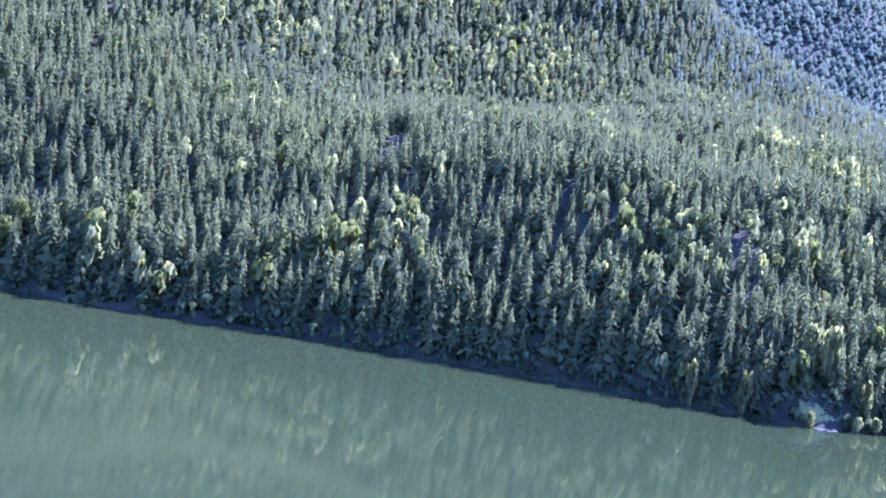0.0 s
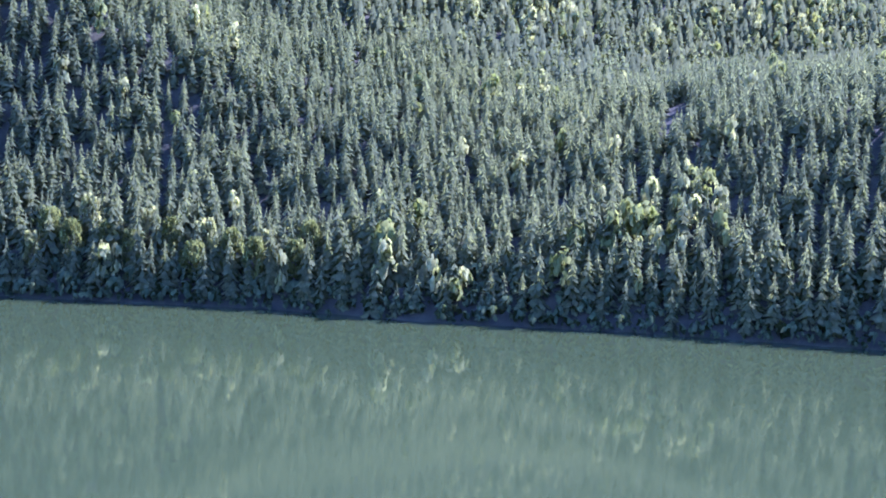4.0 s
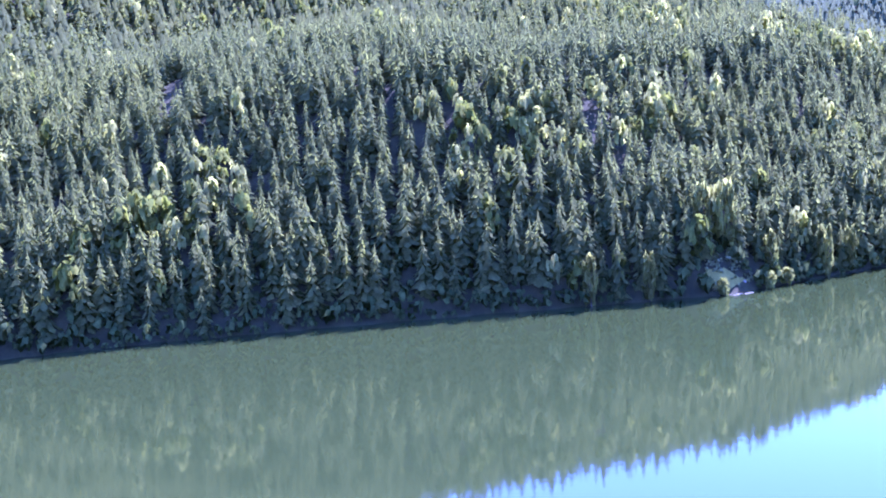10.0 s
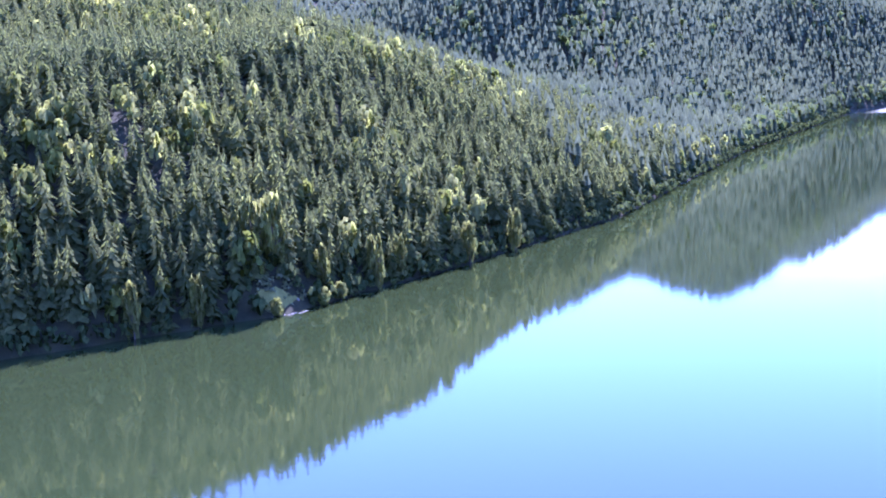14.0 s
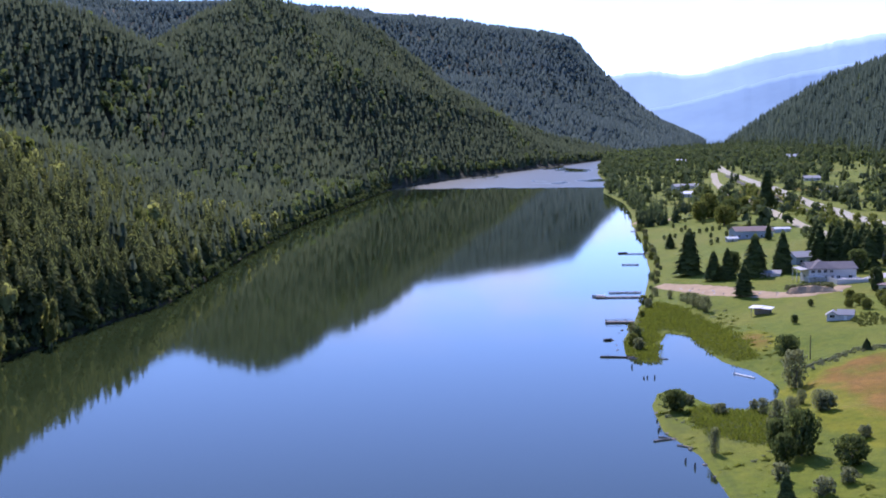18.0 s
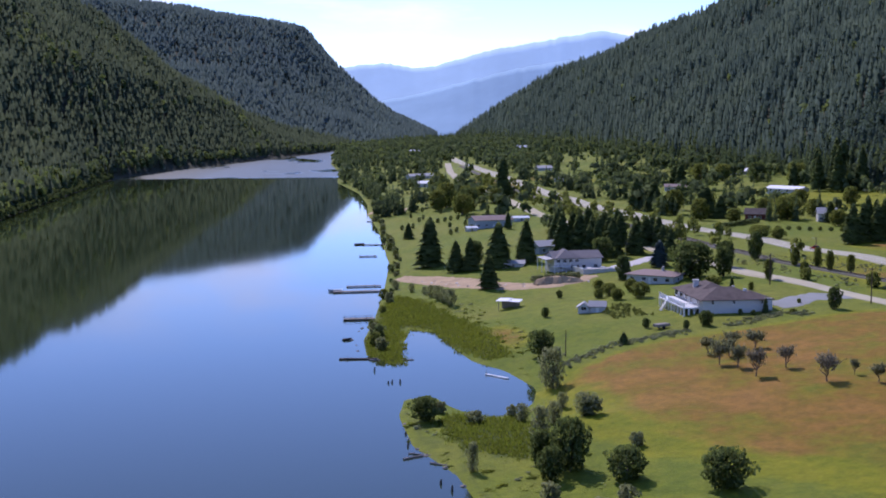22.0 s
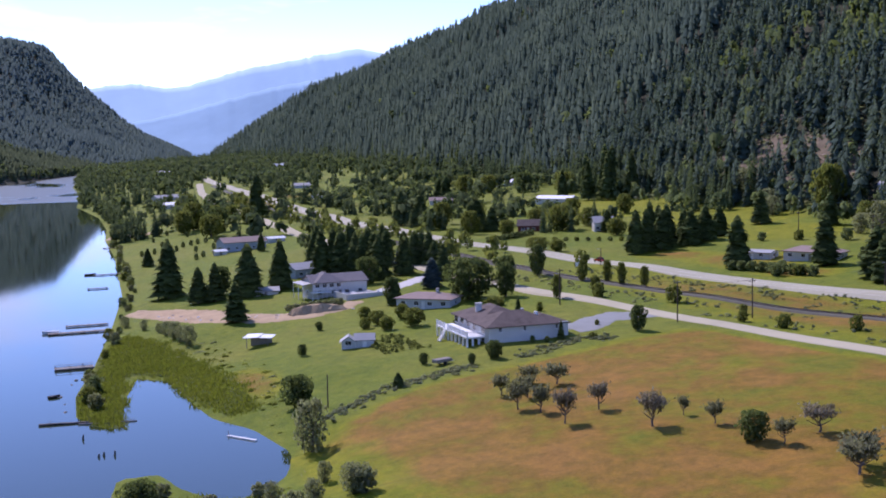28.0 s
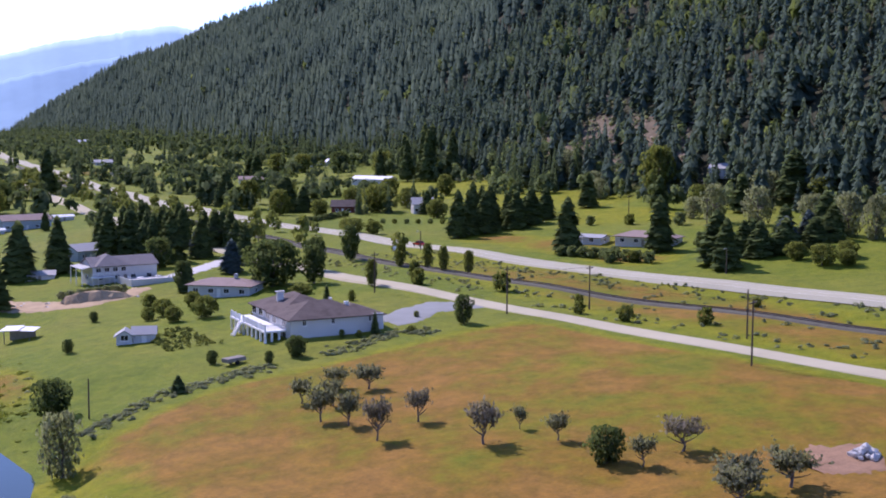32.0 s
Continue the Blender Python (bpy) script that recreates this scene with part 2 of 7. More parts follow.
def build_water(m, n, l, b):
    # calm dark green water, with ruffled lanes towards the head of the lake
    c = n.new("ShaderNodeTexCoord")
    sep = n.new("ShaderNodeSeparateXYZ")
    l.new(c.outputs["Object"], sep.inputs[0])
    b.inputs["Base Color"].default_value = (0.026, 0.039, 0.013, 1)
    b.inputs["IOR"].default_value = 1.33
    b.inputs["Specular IOR Level"].default_value = 0.5
    far = n.new("ShaderNodeMapRange")
    far.inputs[1].default_value, far.inputs[2].default_value = 1265, 1300
    l.new(sep.outputs[1], far.inputs[0])
    mp = n.new("ShaderNodeMapping")
    mp.inputs["Scale"].default_value = (0.011, 0.0034, 1)
    l.new(c.outputs["Object"], mp.inputs[0])
    lane = n.new("ShaderNodeTexNoise")
    lane.inputs["Scale"].default_value, lane.inputs["Detail"].default_value = 1.0, 3
    l.new(mp.outputs[0], lane.inputs["Vector"])
    gate = ramp(n, l, lane.outputs[0], ((0.36, (0, 0, 0)), (0.44, (1, 1, 1))))
    rough = n.new("ShaderNodeMath")
    rough.operation = "MULTIPLY"
    l.new(far.outputs[0], rough.inputs[0])
    l.new(gate, rough.inputs[1])
    mul = n.new("ShaderNodeMath")
    mul.operation = "MULTIPLY_ADD"
    l.new(rough.outputs[0], mul.inputs[0])
    mul.inputs[1].default_value, mul.inputs[2].default_value = 0.34, 0.035
    l.new(mul.outputs[0], b.inputs["Roughness"])
    swell = n.new("ShaderNodeTexNoise")
    swell.inputs["Scale"].default_value, swell.inputs["Detail"].default_value = 0.55, 3
    l.new(c.outputs["Object"], swell.inputs["Vector"])
    k = n.new("ShaderNodeBump")
    k.inputs["Strength"].default_value, k.inputs["Distance"].default_value = 0.05, 0.12
    l.new(swell.outputs[0], k.inputs["Height"])
    l.new(k.outputs[0], b.inputs["Normal"])


water_mat = mat("lake water", build_water)

# ---- the lie of the land ----
XL = ((-900, -880), (-300, -510), (-24, -330), (51, -292), (85, -266), (140, -236), (186, -205), (229, -174), (262, -150), (292, -144), (331, -134), (415, -120), (460, -112), (640, -113), (816, -112), (1150, -92), (1275, -84), (1530, -14), (2000, 148), (2214, 222), (2420, 285), (2700, 420), (3500, 640), (5200, 1000))
XR = ((-900, 420), (-200, 150), (-60, 112), (50, 74), (150, 50), (200, 42), (242, 42), (262, 38), (285, 39), (297, 42), (333, 46), (349, 41), (371, 43), (402, 50), (465, 62), (541, 75), (697, 92), (800, 100), (884, 111), (1010, 121), (1180, 122), (1365, 145), (1650, 164), (2270, 236), (2428, 300), (2460, 345), (2700, 470), (3500, 700), (5200, 1080))
POND = ((40, 301), (49, 300), (51, 289), (55, 281), (61, 281), (68, 291), (72, 304), (70, 324), (65, 336), (64, 353), (64, 378), (58, 386), (51, 358), (48, 336), (40, 330))

REEDS = ((40, 337), (42, 362), (50, 391), (57, 430), (64, 447), (70, 424), (74, 390), (75, 352), (72, 333), (67, 336), (64, 356), (63, 384), (57, 389), (51, 357), (49, 336))
SEDGE = ((45, 278), (53, 283), (60, 275), (60, 255), (55, 244), (47, 253), (45, 264))


def table(y, rows):
    return np.interp(y, [r[0] for r in rows], [r[1] for r in rows])


def wob(x, y, size, seed=0):
    """Smooth unevenness between about -1 and 1, from a few crossed waves."""
    s = 0
    for k in range(5):
        a = 1.3 + 2.399 * (k + seed)
        f = (1 + 0.37 * k) / size * 2 * math.pi
        s = s + np.sin((x * math.cos(a) + y * math.sin(a)) * f + 1.7 * k + seed * 2.1 + 0.8 * np.sin((y * math.cos(a) - x * math.sin(a)) * f * 0.7 + k)) / (1 + 0.25 * k)
    return s / 3.0


def edge_depth(x, y, outline):
    """Signed distance to an outline, positive inside."""
    inside, dist = np.zeros(np.shape(x), bool), np.full(np.shape(x), 1e9)
    n = len(outline)
    for i in range(n):
        (ax, ay), (bx, by) = outline[i], outline[(i + 1) % n]
        cross = ((ay > y) != (by > y)) & (x < (bx - ax) * (y - ay) / (by - ay + 1e-9) + ax)
        inside ^= cross
        u = np.clip(((x - ax) * (bx - ax) + (y - ay) * (by - ay)) / ((bx - ax) ** 2 + (by - ay) ** 2), 0, 1)
        dist = np.minimum(dist, np.hypot(x - ax - u * (bx - ax), y - ay - u * (by - ay)))
    return np.where(inside, dist, -dist)


def pond_depth(x, y):
    return edge_depth(x, y, POND)


def reed_depth(x, y):
    return np.maximum(edge_depth(x, y, REEDS), edge_depth(x, y, SEDGE)) + 1.6 * wob(x, y, 13, 81) + 0.9 * wob(x, y, 5, 82)


def left_r(x, y):
    return (table(y, XL) - x) * table(y, ((0, 0.85), (300, 0.88), (420, 0.98), (1250, 0.98), (1500, 0.93), (5000, 0.93)))


def right_r(x, y):
    return (x - table(y, XR)) * 0.99


BENCH = ((-300, 58), (200, 55), (400, 64), (600, 54), (800, 44), (1100, 37), (1500, 21), (2600, 12))
# ridges behind the bench: centre, height, half widths, turn
RIDGES = ((-233, 1474, 200, 165, 439, -0.18), (-626, 800, 146, 228, 700, 0.63), (-185, 1784, 205, 179, 341, -0.31), (-605, 360, 198, 150, 400, 0.26),
          (-680, -3, 283, 225, 500, 0.5), (0, 1995, 68, 142, 300, 0.03), (-386, 1108, 174, 186, 160, -0.08), (-802, 1400, 200, 298, 400, 0), (-1080, 2900, 400, 420, 620, 0.3), (-1480, 1020, 640, 420, 640, 0.55), (-1300, 100, 470, 420, 700, 0), (-1120, 1340, 440, 360, 460, 0.6), (-565, 515, 214, 145, 200, 0), (-650, 188, 225, 130, 130, 0))
XB = ((-900, 760), (0, 330), (300, 318), (600, 345), (900, 400), (1600, 462), (2300, 485), (2480, 490), (2600, 545), (3500, 800), (5200, 1200))


def ground(x, y):
    x, y = np.asarray(x, float), np.asarray(y, float)
    rl, rr = left_r(x, y), right_r(x, y)
    # west of the lake: a wooded bench above the shore, ridges behind it, and the bluff at the lake's bend
    up = np.clip(rl, 0, None)
    bench = table(y, BENCH) * np.interp(up / table(y, ((450, 145), (850, 287))), (0, 0.04, 0.3, 0.65, 1, 1.6, 4, 9), (0, 0.1, 0.45, 0.83, 1, 1, 1.02, 1.05))
    crag = 0
    for cx, cy, h, rx_, ry_, a in RIDGES:
        ca, sa, dx, dy = math.cos(a), math.sin(a), x - cx, y - cy
        crag = crag + (h * np.exp(-(((dx * ca + dy * sa) / rx_) ** 2 + ((dy * ca - dx * sa) / ry_) ** 2) ** 0.8)) ** 4
    crag = crag * np.clip(up / 70, 0, 1) ** 3.2
    u = up / table(y, ((2200, 380), (2500, 330), (3250, 330), (3500, 340), (5200, 500)))
    bluff = table(y, ((2300, 115), (2500, 100), (2900, 170), (3250, 290), (3500, 310), (3800, 270), (4300, 130), (5200, 90)))
    steep = np.interp(u, (0, 0.02, 0.15, 0.33, 0.5, 0.7, 0.95, 1.2, 1.6, 3, 6), (0, 0.025, 0.09, 0.18, 0.3, 0.55, 0.92, 1.0, 1.06, 1.3, 1.4))
    even = np.interp(u, (0, 0.03, 0.5, 0.9, 1.1, 1.6, 3, 6), (0, 0.02, 0.46, 0.86, 0.98, 1.03, 1.12, 1.3))
    blend = 1 - 0.75 * np.clip((y - 2700) / 400, 0, 1)
    bluff = bluff * (steep * (1 - blend) + even * blend) * np.clip((y - 2150) / 250, 0, 1)
    zl = (bench ** 4 + crag + bluff ** 4) ** 0.25
    zl = zl + np.interp(rl, (0, 3.5, 12), (0, 0.8, 1.4)) * np.clip((900 - y) / 300, 0, 1)
    zl = zl + np.clip(rl / 150, 0, 1) * (wob(x, y, 420, 1) * 7 + wob(x, y, 150, 2) * 4)
    # village shelf east of the lake, then the eastern mountain
    pond = pond_depth(x, y)
    zr = np.interp(rr, (0, 3, 14, 35, 60, 80, 100, 125, 175, 200, 240, 320, 900), (0, 0.5, 1.4, 4.2, 6.2, 7.8, 9.6, 11.2, 11.2, 12.5, 17, 24, 40))
    zr = zr + np.clip(rr / 60, 0, 1) * wob(x, y, 90, 3) * 0.5
    low = np.clip((48 - rr) / 32, 0, 1) * np.clip((y - 262) / 10, 0, 1) * np.clip((430 - y) / 20, 0, 1)
    zr = zr * (1 - low) + np.minimum(zr, 0.6) * low
    zr = np.where(pond > -8, np.minimum(zr, np.maximum(-pond * 0.22, -0.9)), zr)
    off = np.hypot(np.clip(np.maximum(126 - x, x - 146), 0, None), np.clip(np.maximum(335.5 - y, y - 352), 0, None))
    zr = np.where(off < 12, np.maximum(zr, 8.95 - 0.2 * off), zr)
    rb = np.clip(x - table(y, XB), 0, None)
    crest = table(y, ((-900, 430), (1000, 450), (1500, 440), (2000, 330), (2300, 225), (2480, 150), (2650, 50), (2800, 40), (5200, 60)))
    zb = crest * (1 - np.exp(-rb * 0.62 / crest * 1.25)) + np.clip(rb / 120, 0, 1) * (wob(x, y, 380, 5) * 16 + wob(x, y, 130, 6) * 5)
    zr = zr + zb
    bed = -np.minimum(np.minimum(-rl, -rr) * 0.16, 7)
    return np.where(rl > 0, zl, np.where(rr > 0, zr, bed))

# ---- ground, water ----
def face_out(verts, faces, normals, stretch=(1, 1, 1)):
    """Turn the faces whose winding runs against the wanted normals."""
    p = np.asarray(verts) * stretch
    n = np.cross(p[faces[:, 1]] - p[faces[:, 0]], p[faces[:, 2]] - p[faces[:, 0]])
    wrong = (n * np.asarray(normals)[faces].mean(1)).sum(-1) < 0
    faces = faces.copy()
    faces[wrong] = faces[wrong][:, ::-1]
    return faces


def mesh_from(name, verts, faces, material, smooth=False, normals=None):
    me = bpy.data.meshes.new(name)
    verts, faces = np.asarray(verts, np.float32), np.asarray(faces, np.int32)
    if normals is not None:
        faces = face_out(verts, faces, np.asarray(normals, np.float32))
    n, k = len(faces), faces.shape[1]
    me.vertices.add(len(verts))
    me.vertices.foreach_set("co", verts.ravel())
    me.loops.add(n * k)
    me.loops.foreach_set("vertex_index", faces.ravel())
    me.polygons.add(n)
    me.polygons.foreach_set("loop_start", np.arange(n, dtype=np.int32) * k)
    me.polygons.foreach_set("use_smooth", np.full(n, smooth))
    me.materials.append(material)
    me.update(calc_edges=True)
    me.validate()
    if normals is not None:
        me.polygons.foreach_set("use_smooth", np.full(len(me.polygons), True))
        me.normals_split_custom_set_from_vertices(np.asarray(normals, np.float32))
    return me


def spread(a, b, step, out_lo, out_hi, grow):
    """Even steps between a and b, growing steps beyond."""
    mid = list(np.arange(a, b + 0.1, step))
    lo, hi, s = [], [], step
    p = a
    while p > out_lo:
        s *= grow
        p -= s
        lo.append(p)
    p, s = b, step
    while p < out_hi:
        s *= grow
        p += s
        hi.append(p)
    return np.array(lo[::-1] + mid + hi)


def field_mask(x, y):
    """1 on the mown hay field, 0 elsewhere."""
    west = np.interp(y, (120, 200, 228, 236, 248, 264, 300, 330), (150, 104, 88, 82, 79, 77, 78, 90)) + 1.6 * wob(x, y, 26, 53)
    east = np.interp(y, (130, 215, 260, 297, 335), (210, 190, 181, 173, 169))
    north = np.interp(x, (70, 80, 92, 104, 118, 134, 168), (300, 307, 313, 319, 320, 325, 327)) + 0.8 * wob(x, y, 15, 54)
    m = np.interp(x - west, (-12, -9, 2, 5, 10), (0, 0.4, 0.56, 0.8, 1)) * np.clip((east - x) / 5, 0, 1) * np.clip((north - y) / 5 + 0.5, 0, 1)
    m = m * np.clip(0.98 + 0.3 * wob(x, y, 75, 51) + 0.28 * wob(x, y, 27, 52), 0.45, 1)
    for cx, cy, rx_, ry_ in ((216, 930, 14, 60), (262, 985, 24, 40), (252, 430, 18, 22), (245, 395, 12, 14), (205, 330, 22, 110), (246, 460, 12, 16), (77, 355, 6, 15), (274, 955, 22, 26), (213, 985, 12, 40)):
        m = np.maximum(m, np.clip(1.3 - np.hypot((x - cx) / rx_, (y - cy) / ry_), 0, 0.75))
    for cx, cy, rx_, ry_ in ((322, 640, 30, 48), (312, 540, 26, 38), (300, 470, 16, 24)):
        m = np.maximum(m, np.clip(1.4 - np.hypot((x - cx) / rx_, (y - cy) / ry_), 0, 0.43))
    return m


gx = spread(-345, 330, 3.6, -5200, 5400, 1.06)
gy = spread(-30, 620, 4.0, -1500, 6500, 1.04)
GX, GY = np.meshgrid(gx, gy)
GZ = ground(GX, GY)
ny, nx = GX.shape
idx = np.arange(ny * nx).reshape(ny, nx)
quads = np.stack([idx[:-1, :-1], idx[:-1, 1:], idx[1:, 1:], idx[1:, :-1]], -1).reshape(-1, 4)
me = mesh_from("ground", np.stack([GX, GY, GZ], -1).reshape(-1, 3), quads, ground_mat, True)
rl, rr = left_r(GX, GY), right_r(GX, GY)
rb = GX - table(GY, XB)
reed = np.clip(reed_depth(GX, GY) / 4 + 0.5, 0, 0.9) * (GX < 100) * (rr > 0) + np.clip(1 - np.abs(rr - 2) / 4, 0, 1) * 0.5 * (GY < 420)
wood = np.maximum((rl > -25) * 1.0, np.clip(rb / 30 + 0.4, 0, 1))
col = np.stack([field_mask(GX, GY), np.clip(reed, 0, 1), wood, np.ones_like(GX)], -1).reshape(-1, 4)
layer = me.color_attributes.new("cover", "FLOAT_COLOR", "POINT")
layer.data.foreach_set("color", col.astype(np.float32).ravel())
tagged(new("ground", me), "grassy valley floor with hay field and wooded mountainsides", "ground", kind="structure")

wx, wy = (-1500, 1500), (-1500, 2900)
me = mesh_from("water", [(wx[0], wy[0], 0), (wx[1], wy[0], 0), (wx[1], wy[1], 0), (wx[0], wy[1], 0)], [(0, 1, 2, 3)], water_mat)
tagged(new("water", me), "calm dark green lake water mirroring hills and sky", "lake", kind="structure")

# ---- ranges at the far end of the valley, coloured blue for haze ----
# aerial haze as a blue base colour plus a faint glow of its own
def haze_mat(name, c):
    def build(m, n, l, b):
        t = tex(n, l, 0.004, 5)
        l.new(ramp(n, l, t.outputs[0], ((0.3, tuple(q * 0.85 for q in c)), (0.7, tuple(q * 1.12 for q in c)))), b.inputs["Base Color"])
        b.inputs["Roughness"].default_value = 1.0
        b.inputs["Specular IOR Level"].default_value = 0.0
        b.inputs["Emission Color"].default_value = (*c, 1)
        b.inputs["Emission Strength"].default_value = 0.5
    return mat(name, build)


def far_range(label, dist, crest, deep, material, seed):
    """A ridge across the valley: crest rows of (bearing, elevation in degrees), seen from the lake."""
    a = np.linspace(crest[0][0], crest[-1][0], 150)
    e = np.interp(a, [c[0] for c in crest], [c[1] for c in crest])
    e = e + 0.05 * wob(a * 40, a * 0, 30, seed) + 0.02 * wob(a * 40, a * 0, 7, seed + 1)
    rows = []
    for k, u in enumerate(np.linspace(0, 1, 14)):
        d = dist - deep * (1 - u)
        ar = np.radians(a)
        z = (60 + dist * np.tan(np.radians(e))) * u ** 1.15 + 4 * (0 < k < 13) * wob(a * 9, a * 0 + k * 5, 60, seed + 2)
        rows.append(np.stack([d * np.sin(ar), d * np.cos(ar), z - 40 * (k == 0)], -1))
    rows.append(rows[-1] + np.array([0, 60.0, -260]))
    v = np.stack(rows)
    n, m = v.shape[:2]
    i = np.arange(n * m).reshape(n, m)
    q = np.stack([i[:-1, :-1], i[:-1, 1:], i[1:, 1:], i[1:, :-1]], -1).reshape(-1, 4)
    tagged(new("backdrop", mesh_from("backdrop", v.reshape(-1, 3), q, material, True)), label, "mountains", kind="structure")


far_range("mountain range at the valley's far end, coloured pale haze blue", 4740, ((3, 2.0), (6, 2.15), (8.1, 2.4), (9.6, 2.15), (10.4, 2.25), (13.1, 3.0), (15, 3.3), (17.8, 3.75), (19.5, 3.4), (24, 2.6), (30, 2)), 500, haze_mat("haze-blue far range", (0.255, 0.355, 0.455)), 3)
far_range("hazy blue wooded ridge below the far range", 4200, ((6, 0.05), (7.5, 0.6), (9.5, 1.0), (11.5, 1.5), (14, 2.1), (16.5, 2.5), (19, 2.6), (22, 2.6), (26, 2.4)), 400, haze_mat("haze-blue near range", (0.18, 0.265, 0.355)), 8)

# ---- woods on the slopes ----
def conifer_base(tiers, sides, seed, slope=0.3):
    """A unit spruce (height 1, radius 1): whorls of drooping, ragged branches, each a shallow skirt."""
    rng = np.random.default_rng(seed)
    v, f = [], []
    for k in range(tiers):
        u0 = k / tiers
        z0 = 0.05 + 0.95 * u0
        r = (1 - u0) ** 0.75 * (0.88 + 0.24 * rng.random()) + 0.02
        z1 = min(1.0, z0 + slope * (0.35 + 0.65 * r) + 0.55 / tiers) if k < tiers - 1 else 1.0
        c = len(v)
        v.append((rng.normal(0, 0.03), rng.normal(0, 0.03), z1))
        for s in range(sides):
            a = 2 * math.pi * (s + 0.5 * (k % 2) + rng.uniform(-0.3, 0.3)) / sides
            rs = r * (rng.uniform(0.95, 1.2) if s % 2 else rng.uniform(0.55, 0.85))
            v.append((rs * math.cos(a), rs * math.sin(a), z0 + rng.uniform(-0.055, 0.045)))
        f += [(c, c + 1 + s, c + 1 + (s + 1) % sides) for s in range(sides)]
        if k:
            f.append((c, c - sides - 1, c + 1))
    return np.array(v), np.array(f)


def bough_base(tiers, sides, seed):
    """A unit fir of separate ragged boughs, for stands seen close by."""
    rng = np.random.default_rng(seed)
    v, f = [], []
    for k in range(tiers):
        u = k / tiers
        z = 0.06 + 0.92 * u
        r = (1 - u) ** 0.66 * rng.uniform(0.72, 1.15) + 0.04
        for s in range(max(4, int(sides * (1 - 0.45 * u)))):
            a = 2 * math.pi * rng.random()
            q = r * rng.uniform(0.65, 1.2)
            w = rng.uniform(0.3, 0.55)
            o = len(v)
            dz = 0.06 + 0.1 * r
            v += [(0, 0, z + dz), (q * math.cos(a - w), q * math.sin(a - w), z - rng.uniform(-0.01, 0.05)), (q * math.cos(a + w), q * math.sin(a + w), z - rng.uniform(-0.01, 0.05))]
            f.append((o, o + 1, o + 2))
            if o:
                f.append((o, o - 3, o + 1)) if rng.random() < 0.25 else None
    return np.array(v, float), np.array(f)


def frond_base(tiers, sides, seed):
    """A unit spruce of many short drooping boughs round the stem, ragged in outline, for the nearest stands."""
    rng = np.random.default_rng(seed)
    v, f = [], []
    lean = rng.normal(0, 0.04, 2)
    for k in range(tiers):
        u = (k + rng.uniform(-0.3, 0.3)) / tiers
        z = 0.05 + 0.93 * u
        r = (1 - u) ** 0.7 * rng.uniform(0.7, 1.12) + 0.03
        for s in range(max(4, int(round(sides * (1 - 0.5 * u))))):
            a = 2 * math.pi * (s + 0.5 * (k % 2) + rng.uniform(-0.4, 0.4)) / max(4, int(round(sides * (1 - 0.5 * u))))
            q = r * rng.uniform(0.6, 1.2)
            w = rng.uniform(0.28, 0.5)
            zz = z + rng.uniform(-0.02, 0.02)
            drop = 0.03 + 0.1 * q
            i0 = 0.12 * r
            o = len(v)
            v += [(i0 * math.cos(a) + lean[0] * z, i0 * math.sin(a) + lean[1] * z, zz + 0.035),
                  (0.72 * q * math.cos(a - w), 0.72 * q * math.sin(a - w), zz - drop * 0.75),
                  (q * math.cos(a), q * math.sin(a), zz - drop),
                  (0.72 * q * math.cos(a + w), 0.72 * q * math.sin(a + w), zz - drop * 0.75)]
            f += [(o, o + 1, o + 2), (o, o + 2, o + 3)]
    o = len(v)
    v += [(0.07, 0, 0.9), (-0.035, 0.06, 0.9), (-0.035, -0.06, 0.9), (lean[0], lean[1], 1.03)]
    f += [(o, o + 1, o + 3), (o + 1, o + 2, o + 3), (o + 2, o, o + 3)]
    return np.array(v, float), np.array(f)


def clump_base(lobes, seed):
    """A unit broadleaf crown: several uneven faceted lobes."""
    rng = np.random.default_rng(seed)
    bm = bmesh.new()
    bmesh.ops.create_icosphere(bm, subdivisions=1, radius=1)
    bm.verts.ensure_lookup_table()
    ico_v = np.array([w.co[:] for w in bm.verts])
    ico_f = np.array([[w.index for w in p.verts] for p in bm.faces])
    bm.free()
    v, f = [], []
    for k in range(lobes):
        a, h = rng.uniform(0, 6.28), rng.uniform(0.3, 0.85)
        c = np.array([0.5 * math.cos(a), 0.5 * math.sin(a), h]) * (1 if k else (0, 0, 0.85))
        w = ico_v * (rng.uniform(0.4, 0.6) * rng.uniform(0.65, 1.3, (len(ico_v), 1))) * (1, 1, 0.42) + c
        f.append(ico_f + len(ico_v) * k)
        v.append(w)
    return np.concatenate(v), np.concatenate(f)


